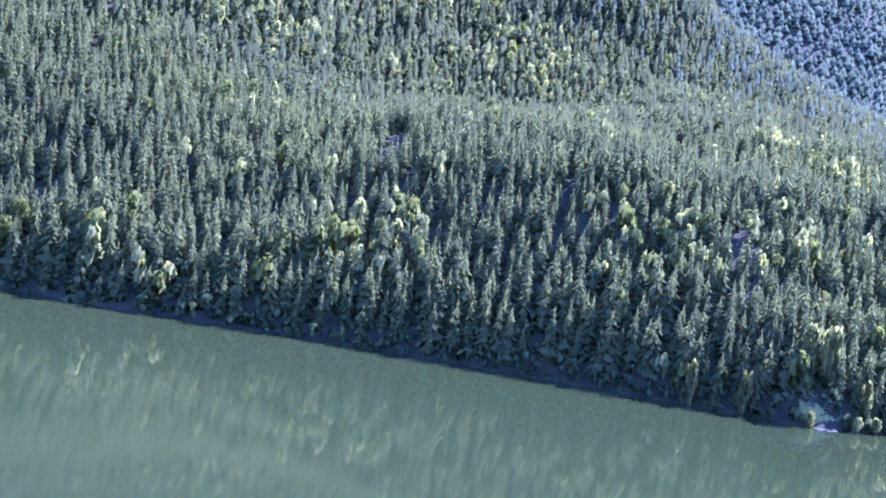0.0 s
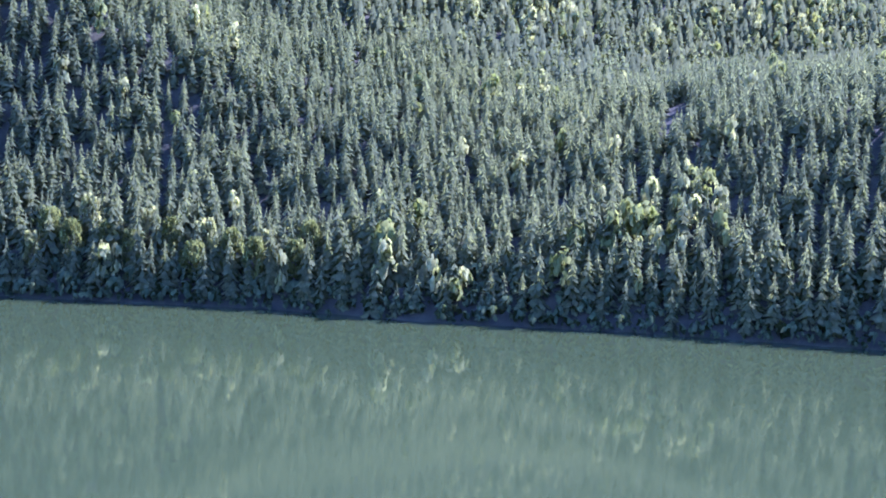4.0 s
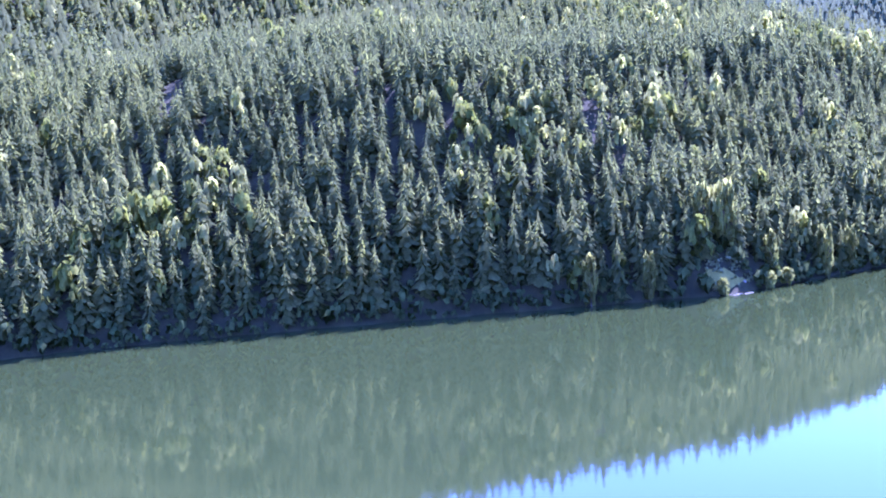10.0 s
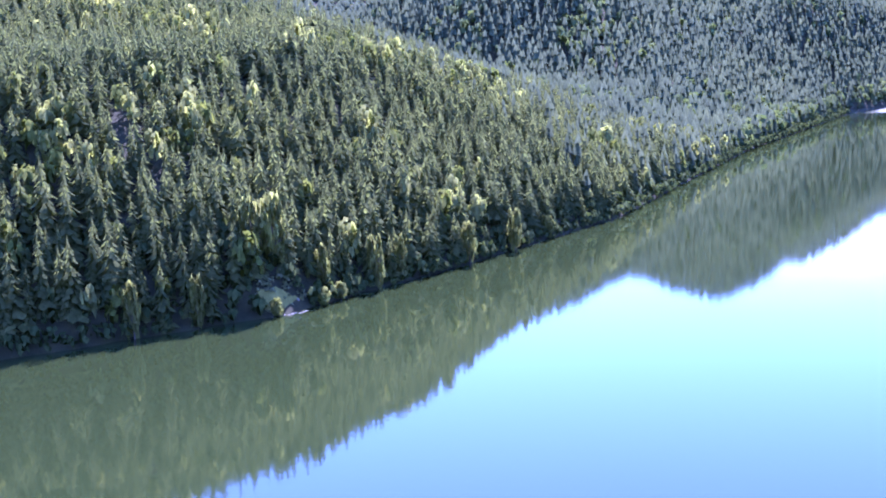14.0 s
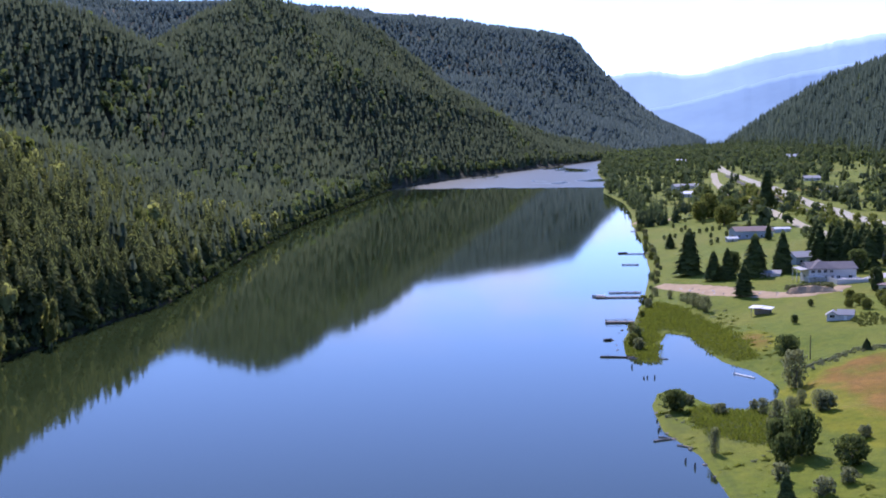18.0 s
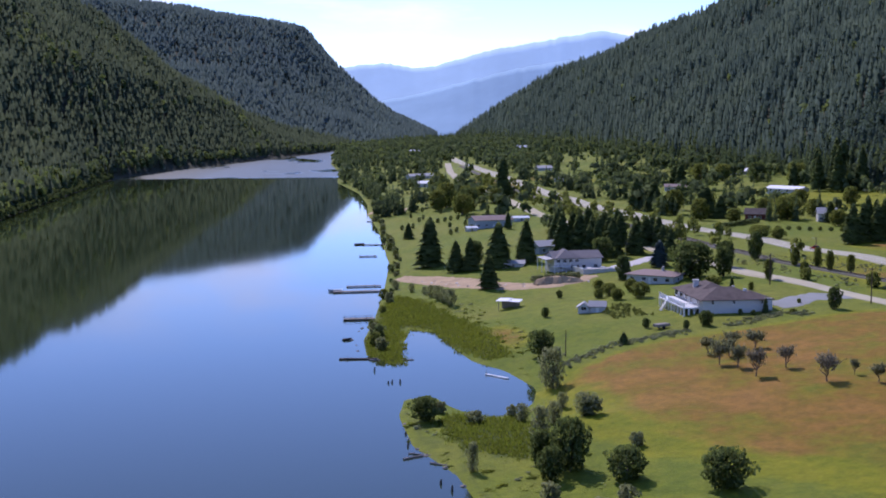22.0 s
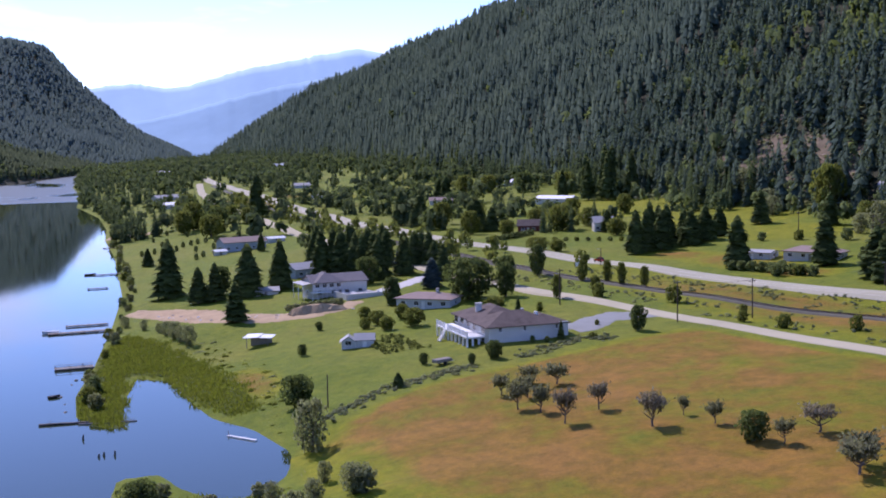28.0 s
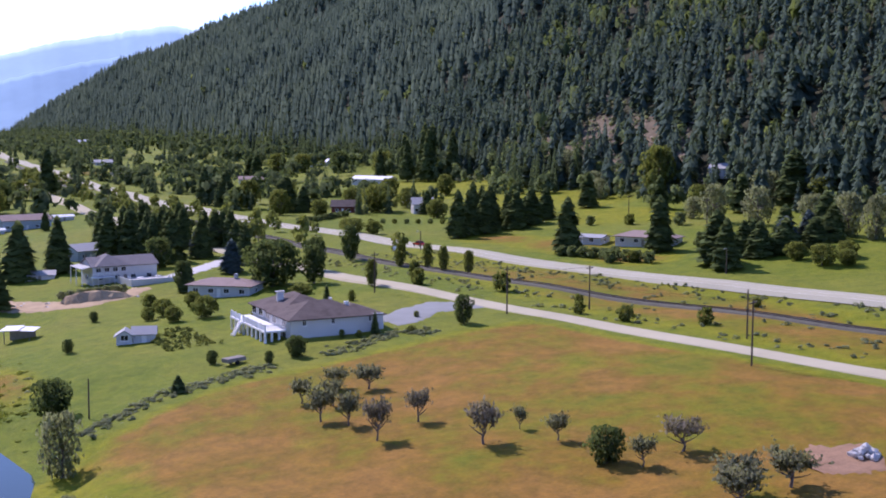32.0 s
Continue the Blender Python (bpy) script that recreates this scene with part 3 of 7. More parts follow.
def spray_base(leaves, seed, size=0.27):
    """A unit broadleaf crown of leaf sprays in a few uneven lobes."""
    rng = np.random.default_rng(seed)
    lobe = rng.uniform(-0.55, 0.55, (5, 3)) * (1, 1, 0.5) + (0, 0, 0.55)
    lobe[0] = (0, 0, 0.72)
    v, f = [], []
    for k in range(leaves):
        d = rng.normal(0, 1, 3)
        d[2] = abs(d[2]) * 0.9 - 0.15
        d /= np.linalg.norm(d)
        c = lobe[k % 5] + d * (0.5, 0.5, 0.27) * rng.uniform(0.6, 1.0)
        nrm = d + rng.normal(0, 0.45, 3) + (0, 0, 0.35)
        a = np.cross(nrm, rng.normal(0, 1, 3))
        a /= np.linalg.norm(a)
        b = np.cross(nrm / np.linalg.norm(nrm), a)
        s = size * rng.uniform(0.6, 1.3)
        sz = np.array((1, 1, 0.6))
        o = len(v)
        v += [c - a * s * sz, c - b * s * 0.7 * sz, c + a * s * sz, c + b * s * 0.7 * sz]
        f += [(o, o + 1, o + 2), (o, o + 2, o + 3)]
    v = np.array(v)
    v[:, 2] = np.clip(v[:, 2], 0.02, 1.05)
    return v, np.array(f)


def scatter(bases, x, y, height, width, rng, sink=0.3):
    """Merge copies of unit trees, standing on the ground at x, y."""
    V, Fc, Nn, off = [], [], [], 0
    pick = rng.integers(0, len(bases), len(x))
    z = ground(x, y) - sink
    for b, (bv, bf) in enumerate(bases):
        s = np.where(pick == b)[0]
        if not len(s):
            continue
        a = rng.uniform(0, 2 * math.pi, len(s))
        ca, sa = np.cos(a)[:, None], np.sin(a)[:, None]
        w, h = width[s][:, None], height[s][:, None]
        px = (bv[:, 0] * ca - bv[:, 1] * sa) * w + x[s][:, None]
        py = (bv[:, 0] * sa + bv[:, 1] * ca) * w + y[s][:, None]
        pz = bv[:, 2] * h + z[s][:, None]
        V.append(np.stack([px, py, pz], -1).reshape(-1, 3))
        bn = bv * (1, 1, 0) * 1.1 + (bv - (0, 0, 0.45)) * (0, 0, 0.5) + (0, 0, 0.75)
        bn = bn / np.linalg.norm(bn, axis=1)[:, None]
        Nn.append(np.stack([bn[:, 0] * ca - bn[:, 1] * sa, bn[:, 0] * sa + bn[:, 1] * ca, np.broadcast_to(bn[:, 2], ca.shape[:1] + bn[:, 2].shape)], -1).reshape(-1, 3))
        Fc.append((bf[None] + (np.arange(len(s)) * len(bv))[:, None, None] + off).reshape(-1, 3))
        off += len(s) * len(bv)
    return np.concatenate(V), np.concatenate(Fc), np.concatenate(Nn)


def woods(name, label, bases, x, y, height, width, material, rng):
    v, f, nn = scatter(bases, x, y, height, width, rng)
    ob = new(name, mesh_from(name, v, f, material, normals=nn))
    return tagged(ob, label, "forest", kind="stuff")


def jitter_grid(x0, x1, y0, y1, step, rng):
    X, Y = np.meshgrid(np.arange(x0, x1, step), np.arange(y0, y1, step))
    X, Y = X.ravel(), Y.ravel()
    return X + rng.uniform(-0.5, 0.5, X.shape) * step, Y + rng.uniform(-0.5, 0.5, X.shape) * step


rng = np.random.default_rng(7)
near_fir = [frond_base(13, 8, s) for s in range(7)]
upper_fir = [bough_base(9, 7, s) for s in range(3)] + [conifer_base(6, 6, s) for s in range(2)]
far_fir = [conifer_base(3, 6, 20 + s) for s in range(5)]
slope_trees = [conifer_base(4, 6, 30 + s) for s in range(6)]
fine_fir = [bough_base(13, 9, 90 + s) for s in range(6)]
tiny_fir = [conifer_base(2, 5, 40 + s, 0.4) for s in range(4)]
clumps = [spray_base(64, 60 + s) for s in range(6)]
far_clumps = [spray_base(16, 80 + s, 0.42) for s in range(4)]


# where broadleaf trees gather: centre and reach
GROVES = ((-258, 165, 15), (-251, 146, 11), (-213, 231, 12), (-207, 250, 11), (-195, 290, 15), (-230, 239, 9), (-245, 368, 20), (-205, 424, 20), (-185, 452, 14), (-179, 503, 18), (-132, 526, 9), (-137, 674, 14),
          (-455, 214, 26), (-470, 382, 34), (-277, 365, 16), (-223, 794, 30), (-183, 851, 26), (-152, 954, 24), (-266, 990, 34), (-371, 980, 30), (-263, 1026, 26), (-141, 1387, 40), (-118, 1008, 16), (58, 1911, 40))


def leaf_share(x, y):
    """Where broadleaf trees crowd among the spruces."""
    s = np.clip(wob(x, y, 160, 11) * 0.35 + wob(x, y, 47, 12) * 0.5 - 0.42, 0, 1) * 0.6
    for gx_, gy_, gr in GROVES:
        s = s + 0.85 * np.exp(-(((x - gx_) ** 2 + (y - gy_) ** 2) / gr ** 2) ** 1.3) * (0.6 + 0.5 * wob(x, y, 20, 14))
    return np.clip(s, 0, 0.95)


# west bank, near part
x, y = jitter_grid(-760, -90, -240, 760, 4.6, rng)
r = left_r(x, y)
keep = (r > 0.8) & (r < 470)
slash = (np.abs((x + 306) * 0.62 + (y - 196) * 0.78) < 4) & (np.hypot(x + 306, y - 196) < 17)
slash |= np.hypot(x + 203, y - 273) < 6
keep &= ~slash & (np.hypot(x + 149, y - 264) > 8)
x, y, r = x[keep], y[keep], r[keep]
leaf = rng.random(len(x)) < leaf_share(x, y) + 0.03 + 0.1 * (r < 6)
h = rng.uniform(9, 15.5, len(x)) * (1 + 0.16 * wob(x, y, 60, 13)) * np.clip(0.8 + r / 25, 0, 1) * (1 + 0.2 * (r < 25))
far_ = ~leaf & (rng.random(len(x)) < np.clip((y - 420) / 420, 0, 1))
near_ = ~leaf & ~far_
upper = near_ & (r > 150)
near_ &= ~upper
woods("west_bank_spruces", "dense dark green spruce forest on the lake's steep bank", near_fir, x[near_], y[near_], h[near_], h[near_] * rng.uniform(0.22, 0.32, near_.sum()), bank_fir, rng)
woods("upper_bank_spruces", "spruce forest higher on the lake's bank", upper_fir, x[upper], y[upper], h[upper], h[upper] * rng.uniform(0.19, 0.28, upper.sum()), bank_fir, rng)
woods("west_ridge_spruces", "spruce forest further along the lake's bank, tinted blue-green for haze", slope_trees, x[far_], y[far_], h[far_], h[far_] * rng.uniform(0.19, 0.27, far_.sum()), hazy_spruce, rng)
pale = leaf & (rng.random(len(x)) < 0.5)
green = leaf & ~pale
woods("west_bank_broadleaf", "light green birch and cottonwood crowns among the spruces", clumps, x[green], y[green], h[green] * 0.86, h[green] * rng.uniform(0.2, 0.3, green.sum()), broadleaf, rng)
woods("west_bank_poplars", "pale sunlit poplar crowns among the spruces", clumps, x[pale], y[pale], h[pale] * 0.92, h[pale] * rng.uniform(0.17, 0.27, pale.sum()), pale_leaf, rng)

# thickets down to the waterline, leaves darkened for the bank's shade
x, y = jitter_grid(-560, -80, -260, 1300, 2.3, rng)
r = left_r(x, y)
keep = (r > -2.0) & (r < 20) & (rng.random(len(x)) < np.where(r < 3, 0.98, 0.75)) & (np.hypot(x + 149, y - 264) > 8)
x, y = x[keep], y[keep]
h = rng.uniform(1.8, 6.5, len(x))
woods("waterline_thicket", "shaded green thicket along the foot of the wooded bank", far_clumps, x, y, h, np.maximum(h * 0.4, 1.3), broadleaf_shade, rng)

# west bank, far part, and the ridges behind it
x, y = jitter_grid(-1000, 640, 760, 2450, 6.8, rng)
r = left_r(x, y)
keep = (r > 2) & (r < 520)
x, y, r = x[keep], y[keep], r[keep]
leaf = rng.random(len(x)) < leaf_share(x, y) * 0.8 + 0.03 + 0.35 * (r < 14)
h = rng.uniform(12, 20, len(x))
woods("far_bank_spruces", "spruce forest on the ridge along the lake", far_fir, x[~leaf], y[~leaf], h[~leaf], h[~leaf] * rng.uniform(0.19, 0.27, (~leaf).sum()), hazy_spruce, rng)
woods("far_bank_broadleaf", "paler broadleaf crowns on the ridge along the lake", far_clumps, x[leaf], y[leaf], h[leaf] * 0.8, h[leaf] * 0.3, slope_leaf, rng)
x, y = jitter_grid(-2100, -450, -500, 2450, 10.5, rng)
r = left_r(x, y)
keep = (r > np.where(y < 760, 470, 520)) & (r < 1500)
x, y = x[keep], y[keep]
h = rng.uniform(9, 13.5, len(x))
woods("back_ridge_spruces", "spruce forest on the high ridges behind the bank", tiny_fir, x, y, h, h * 0.6, hazy_spruce, rng)
x, y = jitter_grid(-1700, 1000, 2450, 4300, 11.0, rng)
r = left_r(x, y)
keep = (r > 0) & (r < 1500)
x, y = x[keep], y[keep]
h = rng.uniform(13, 20, len(x))
woods("bluff_spruces", "distant spruce forest on a bluff, tinted blue-green for haze", tiny_fir, x, y, h, h * 0.36, hazy_bluff_fir, rng)

# eastern mountain
x, y = jitter_grid(250, 1500, 150, 2800, 6.3, rng)
r = x - table(y, XB)
keep = (r > 0) & (r < 620) & (x < 1.35 * y + 150)
x, y, r = x[keep], y[keep], r[keep]
open_ = (np.hypot((x - 364) / 15, (y - 580) / 66) + 1.0 * wob(x, y, 26, 41) < 0.62) | (wob(x, y, 70, 43) + 0.6 * wob(x, y, 26, 44) > 0.85)
x, y, r = x[~open_], y[~open_], r[~open_]
birch = 0
for gx_, gy_, gr in ((455, 655, 34), (434, 590, 26), (405, 505, 24), (470, 720, 30), (520, 640, 30), (390, 640, 18)):
    birch = birch + 0.7 * np.exp(-((x - gx_) ** 2 + (y - gy_) ** 2) / gr ** 2) * (0.6 + 0.6 * wob(x, y, 24, 46))
leaf = rng.random(len(x)) < leaf_share(x, y) * 0.5 + 0.02 + birch
h = rng.uniform(10, 22, len(x)) * (1 + 0.18 * wob(x, y, 50, 45))
foot = ~leaf & (r < 190) & (y < 820)
rest = ~leaf & ~foot
woods("slope_foot_spruces", "tall dark firs at the foot of the eastern mountainside", fine_fir, x[foot], y[foot], h[foot], h[foot] * rng.uniform(0.13, 0.2, foot.sum()), hazy_fir, rng)
woods("east_slope_spruces", "tall dark spruce forest on the eastern mountainside", slope_trees, x[rest], y[rest], h[rest], h[rest] * rng.uniform(0.14, 0.21, rest.sum()), hazy_fir, rng)
woods("east_slope_broadleaf", "light green broadleaf trees on the eastern mountainside", far_clumps, x[leaf], y[leaf], h[leaf] * 0.62, h[leaf] * 0.22, slope_leaf, rng)

# ---- helpers for things ----
def part(name, bm, material, parent, label=""):
    """Link a bmesh as one mesh object under a thing or a part."""
    me = bpy.data.meshes.new(name)
    bm.to_mesh(me)
    bm.free()
    me.materials.append(material)
    ob = new(name, me)
    ob.parent = parent
    return tagged(ob, label)


def part_mesh(name, me, parent, label="", m=None):
    ob = new(name, me)
    ob.parent = parent
    if m is not None:
        ob.matrix_local = m
    return tagged(ob, label)


def thing(name, x, y, z=None, rz=0, label="", category="", group=""):
    """An Empty at the base of a thing, standing on the ground unless z is given."""
    z = float(ground(x, y)) if z is None else z
    ob = new(name)
    ob.empty_display_size = 0.2
    ob.matrix_world = pose(x, y, z, 0, 0, rz)
    return tagged(ob, label, category, group)


def box(bm, x0, x1, y0, y1, z0, z1, bevel=0.0):
    r = bmesh.ops.create_cube(bm, size=1)
    bmesh.ops.scale(bm, vec=(x1 - x0, y1 - y0, z1 - z0), verts=r["verts"])
    bmesh.ops.translate(bm, vec=((x0 + x1) / 2, (y0 + y1) / 2, (z0 + z1) / 2), verts=r["verts"])
    if bevel:
        e = {e for v in r["verts"] for e in v.link_edges}
        bmesh.ops.bevel(bm, geom=list(e), offset=bevel, segments=1, affect="EDGES")
    return bm


def tube(bm, points, radii, sides=7):
    """A tapered stem through the points."""
    rings = []
    for i, (p, r) in enumerate(zip(points, radii)):
        p = Vector(p)
        d = (Vector(points[min(i + 1, len(points) - 1)]) - Vector(points[max(i - 1, 0)])).normalized()
        a = d.orthogonal().normalized()
        b = d.cross(a)
        rings.append([bm.verts.new(p + (a * math.cos(2 * math.pi * k / sides) + b * math.sin(2 * math.pi * k / sides)) * r) for k in range(sides)])
    for q, s in zip(rings, rings[1:]):
        for k in range(sides):
            bm.faces.new((q[k], q[(k + 1) % sides], s[(k + 1) % sides], s[k]))
    bm.faces.new(rings[-1])
    bm.faces.new(rings[0][::-1])
    return bm


def slab(bm, pts, thick):
    """A closed plate through a loop of points, its thickness downwards."""
    top = [bm.verts.new(p) for p in pts]
    low = [bm.verts.new((p[0], p[1], p[2] - thick)) for p in pts]
    bm.faces.new(top)
    bm.faces.new(low[::-1])
    n = len(pts)
    for i in range(n):
        bm.faces.new((top[i], low[i], low[(i + 1) % n], top[(i + 1) % n]))


asphalt = plain("pale worn asphalt", (0.4, 0.38, 0.275), 0.9, vary=0.12, scale=0.08, fine=3.0)
gravel = plain("light gravel", (0.44, 0.4, 0.275), 0.95, vary=0.15, scale=0.12, fine=5.0, relief=0.5)
drive_mat = plain("grey asphalt drive", (0.26, 0.27, 0.255), 0.9, vary=0.12, scale=0.3)
ballast = plain("dark railway ballast", (0.12, 0.115, 0.088), 0.95, vary=0.3, scale=0.5, fine=8.0, relief=0.6)
rail_mat = plain("weathered rail steel", (0.16, 0.13, 0.12), 0.5, 0.7, vary=0.25)
soil = plain("bare sandy soil", (0.42, 0.31, 0.185), 0.95, vary=0.3, scale=0.25, fine=2.5, relief=0.6)
line_mat = plain("faded road paint", (0.7, 0.68, 0.6), 0.8, vary=0.15)
white_wall = plain("white painted siding", (0.62, 0.61, 0.58), 0.6, vary=0.06, scale=0.6)
cream_wall = plain("pale grey siding", (0.55, 0.56, 0.56), 0.65, vary=0.08, scale=0.6)
blue_wall = plain("pale blue siding", (0.40, 0.46, 0.52), 0.65, vary=0.08, scale=0.6)
red_wall = plain("dark red barn boards", (0.16, 0.05, 0.04), 0.8, vary=0.25, scale=0.8)
grey_roof = plain("weathered brown-grey shingles", (0.125, 0.1, 0.088), 0.9, vary=0.38, scale=0.5, fine=6.0, relief=0.5)
light_roof = plain("light grey metal roofing", (0.34, 0.34, 0.34), 0.6, 0.0, vary=0.1, scale=0.4)
shingle_roof = plain("grey asphalt shingles", (0.2, 0.185, 0.185), 0.9, vary=0.18, scale=0.5, fine=6.0, relief=0.4)
brown_roof = plain("sun-bleached brown shingles", (0.30, 0.23, 0.20), 0.9, vary=0.15, scale=0.5)
white_metal = plain("white painted sheet metal", (0.8, 0.8, 0.8), 0.45, vary=0.05, scale=0.5)
dark_glass = plain("dark window glass", (0.02, 0.025, 0.03), 0.06, vary=0.2)
trim_white = plain("white trim paint", (0.8, 0.8, 0.79), 0.5, vary=0.05)
concrete = plain("pale concrete", (0.5, 0.49, 0.47), 0.85, vary=0.12, scale=0.8)
old_wood = plain("silvery weathered timber", (0.27, 0.24, 0.21), 0.85, vary=0.3, scale=1.2, fine=12.0, relief=0.4)
dark_wood = plain("dark wet timber", (0.07, 0.06, 0.055), 0.7, vary=0.3, scale=1.2)
pole_wood = plain("creosoted pole timber", (0.10, 0.075, 0.06), 0.85, vary=0.25)
bark = plain("grey-brown bark", (0.16, 0.13, 0.11), 0.9, vary=0.35, scale=2.0, fine=14.0, relief=0.6)
steel = plain("galvanised steel", (0.45, 0.46, 0.47), 0.45, 0.8, vary=0.15)
tyre = plain("black tyre rubber", (0.02, 0.02, 0.02), 0.8)
red_paint = plain("red car paint", (0.42, 0.03, 0.02), 0.25, vary=0.05)
rock_mat = plain("grey-brown shore rock", (0.27, 0.24, 0.21), 0.9, vary=0.35, scale=0.8, fine=6.0, relief=0.8)


# ---- roads, railway, drives ----
def ribbon(name, label, category, centre, width, material, lift=0.06, step=6.0, base=0.35):
    """A strip along a centre line, lying on the ground with a raised bed."""
    pts = np.array(centre, float)
    seg = np.hypot(*np.diff(pts, axis=0).T)
    s = np.concatenate([[0], np.cumsum(seg)])
    u = np.arange(0, s[-1], step)
    k = np.arange(-2, 3)
    px, py = np.interp(u, s, pts[:, 0]), np.interp(u, s, pts[:, 1])
    for _ in range(6):
        px[1:-1], py[1:-1] = (px[:-2] + 2 * px[1:-1] + px[2:]) / 4, (py[:-2] + 2 * py[1:-1] + py[2:]) / 4
    dx, dy = np.gradient(px), np.gradient(py)
    n = np.hypot(dx, dy)
    nxv, nyv = -dy / n, dx / n
    zc = np.max([ground(px + nxv * o, py + nyv * o) for o in (-width / 2, 0, width / 2)], axis=0)
    for _ in range(4):
        zc[1:-1] = np.maximum(zc[1:-1], (zc[:-2] + 2 * zc[1:-1] + zc[2:]) / 4)
    zc = zc + lift
    half = width / 2
    rows = [(-half - 1.2, -base - 0.5), (-half, 0.0), (-half * 0.5, 0.03), (0, 0.05), (half * 0.5, 0.03), (half, 0.0), (half + 1.2, -base - 0.5)]
    v = np.stack([np.stack([px + nxv * o, py + nyv * o, zc + dz], -1) for o, dz in rows], 1)
    m = v.shape[1]
    i = np.arange(len(px) * m).reshape(len(px), m)
    q = np.stack([i[:-1, 1:], i[:-1, :-1], i[1:, :-1], i[1:, 1:]], -1).reshape(-1, 4)
    ob = new(name, mesh_from(name, v.reshape(-1, 3), q, material, False))
    tagged(ob, label, category, kind="structure")
    return px, py, zc, nxv, nyv


ROAD = ((215, 130), (196, 215), (186, 260), (178, 297), (174, 335), (169, 370), (167, 415), (166, 470), (168, 560), (175, 680), (180, 740), (189, 840), (196, 925), (203, 1020), (222, 1160), (255, 1340))
HIGHWAY = ((262, 170), (248, 250), (238, 305), (231, 342), (223, 392), (217, 455), (210, 520), (206, 560), (208, 700), (220, 850), (236, 990), (250, 1150), (268, 1340), (290, 1496), (318, 1720), (360, 1950))
RAIL = ((240, 190), (224, 250), (214, 284), (205, 321), (198, 352), (191, 385), (187, 420), (187, 480), (189, 580), (198, 740), (208, 850), (220, 950), (232, 1080), (252, 1260))
ribbon("road", "pale gravel local road beside the hay field", "road", ROAD, 5.6, gravel)
hx, hy, hz, hnx, hny = ribbon("highway", "pale worn asphalt highway with painted edge lines", "road", HIGHWAY, 9.2, asphalt, 0.15)
ribbon("railway_bed", "low bed of dark railway ballast", "railway", RAIL, 3.6, ballast, 0.25)


def stripe(name, label, xs, ys, zs, nx_, ny_, off, w, material, lift, parent=None):
    v = np.stack([np.stack([xs + nx_ * o, ys + ny_ * o, zs + lift], -1) for o in (off - w / 2, off + w / 2)], 1)
    i = np.arange(len(xs) * 2).reshape(-1, 2)
    q = np.stack([i[:-1, 1], i[:-1, 0], i[1:, 0], i[1:, 1]], -1)
    ob = new(name, mesh_from(name, v.reshape(-1, 3), q, material))
    return tagged(ob, label, "road marking", kind="structure")


for off in (-4.0, 0.0, 4.0):
    stripe("edge_line" if off else "centre_line", "faded painted line on the highway", hx, hy, hz, hnx, hny, off, 0.16, line_mat, 0.07 if off == 0 else 0.03)

rx = np.array(RAIL, float)
ru = np.concatenate([[0], np.cumsum(np.hypot(*np.diff(rx, axis=0).T))])
u = np.arange(0, 420, 0.65)
tx, ty = np.interp(u, ru, rx[:, 0]), np.interp(u, ru, rx[:, 1])
for _ in range(60):
    tx[1:-1], ty[1:-1] = (tx[:-2] + 2 * tx[1:-1] + tx[2:]) / 4, (ty[:-2] + 2 * ty[1:-1] + ty[2:]) / 4
tg = np.arctan2(np.gradient(ty), np.gradient(tx))
tz = ground(tx, ty)
for _ in range(40):
    tz[1:-1] = (tz[:-2] + 2 * tz[1:-1] + tz[2:]) / 4
tz = tz + 0.42
track = thing("railway_track", 205, 321, 0, 0, "rusty steel rails on a dark gravel bed", "railway")
for off in (-0.72, 0.72):
    bm = bmesh.new()
    prev = None
    for k in range(0, len(tx), 6):
        c, s = -math.sin(tg[k]), math.cos(tg[k])
        ring = [bm.verts.new((tx[k] + c * (off + a) - 205, ty[k] + s * (off + a) - 321, tz[k] + b)) for a, b in ((-0.05, 0.1), (0.05, 0.1), (0.05, 0.28), (-0.05, 0.28))]
        if prev:
            for j in range(4):
                bm.faces.new((prev[j], prev[(j + 1) % 4], ring[(j + 1) % 4], ring[j]))
        prev = ring
    part("rail", bm, rail_mat, track)


def patch(name, label, category, outline, material, lift=0.08, grid=0.8):
    """A ground cover of its own inside an outline, draped on the ground."""
    o = np.array(outline, float)
    X, Y = np.meshgrid(np.arange(o[:, 0].min(), o[:, 0].max() + grid, grid), np.arange(o[:, 1].min(), o[:, 1].max() + grid, grid))
    jx, jy = X + 0.8 * wob(X, Y, 9, 4), Y + 0.8 * wob(X, Y, 7, 5)
    inside = np.zeros(X.shape, bool)
    for i in range(len(o)):
        (ax, ay), (bx, by) = o[i], o[(i + 1) % len(o)]
        inside ^= ((ay > jy) != (by > jy)) & (jx < (bx - ax) * (jy - ay) / (by - ay + 1e-9) + ax)
    Z = ground(X, Y) + lift + 0.05 * wob(X, Y, 5, 9)
    Z = np.where(inside, Z, Z - lift - 0.25)
    i = np.arange(X.size).reshape(X.shape)
    cell = inside[:-1, :-1] | inside[:-1, 1:] | inside[1:, 1:] | inside[1:, :-1]
    q = np.stack([i[:-1, :-1], i[:-1, 1:], i[1:, 1:], i[1:, :-1]], -1)[cell]
    ob = new(name, mesh_from(name, np.stack([X, Y, Z], -1).reshape(-1, 3), q, material, True))
    return tagged(ob, label, category, kind="structure")


patch("drive", "grey asphalt drive from the road to the bungalow garage", "driveway", ((172, 352), (163, 358), (152, 353), (146, 349), (146, 340), (152, 341), (158, 346), (165, 347), (173, 344)), drive_mat)
patch("drive", "pale concrete drive beside the patio house", "driveway", ((166, 478), (150, 462), (137, 452), (134, 446), (140, 444), (152, 455), (167, 470)), concrete)
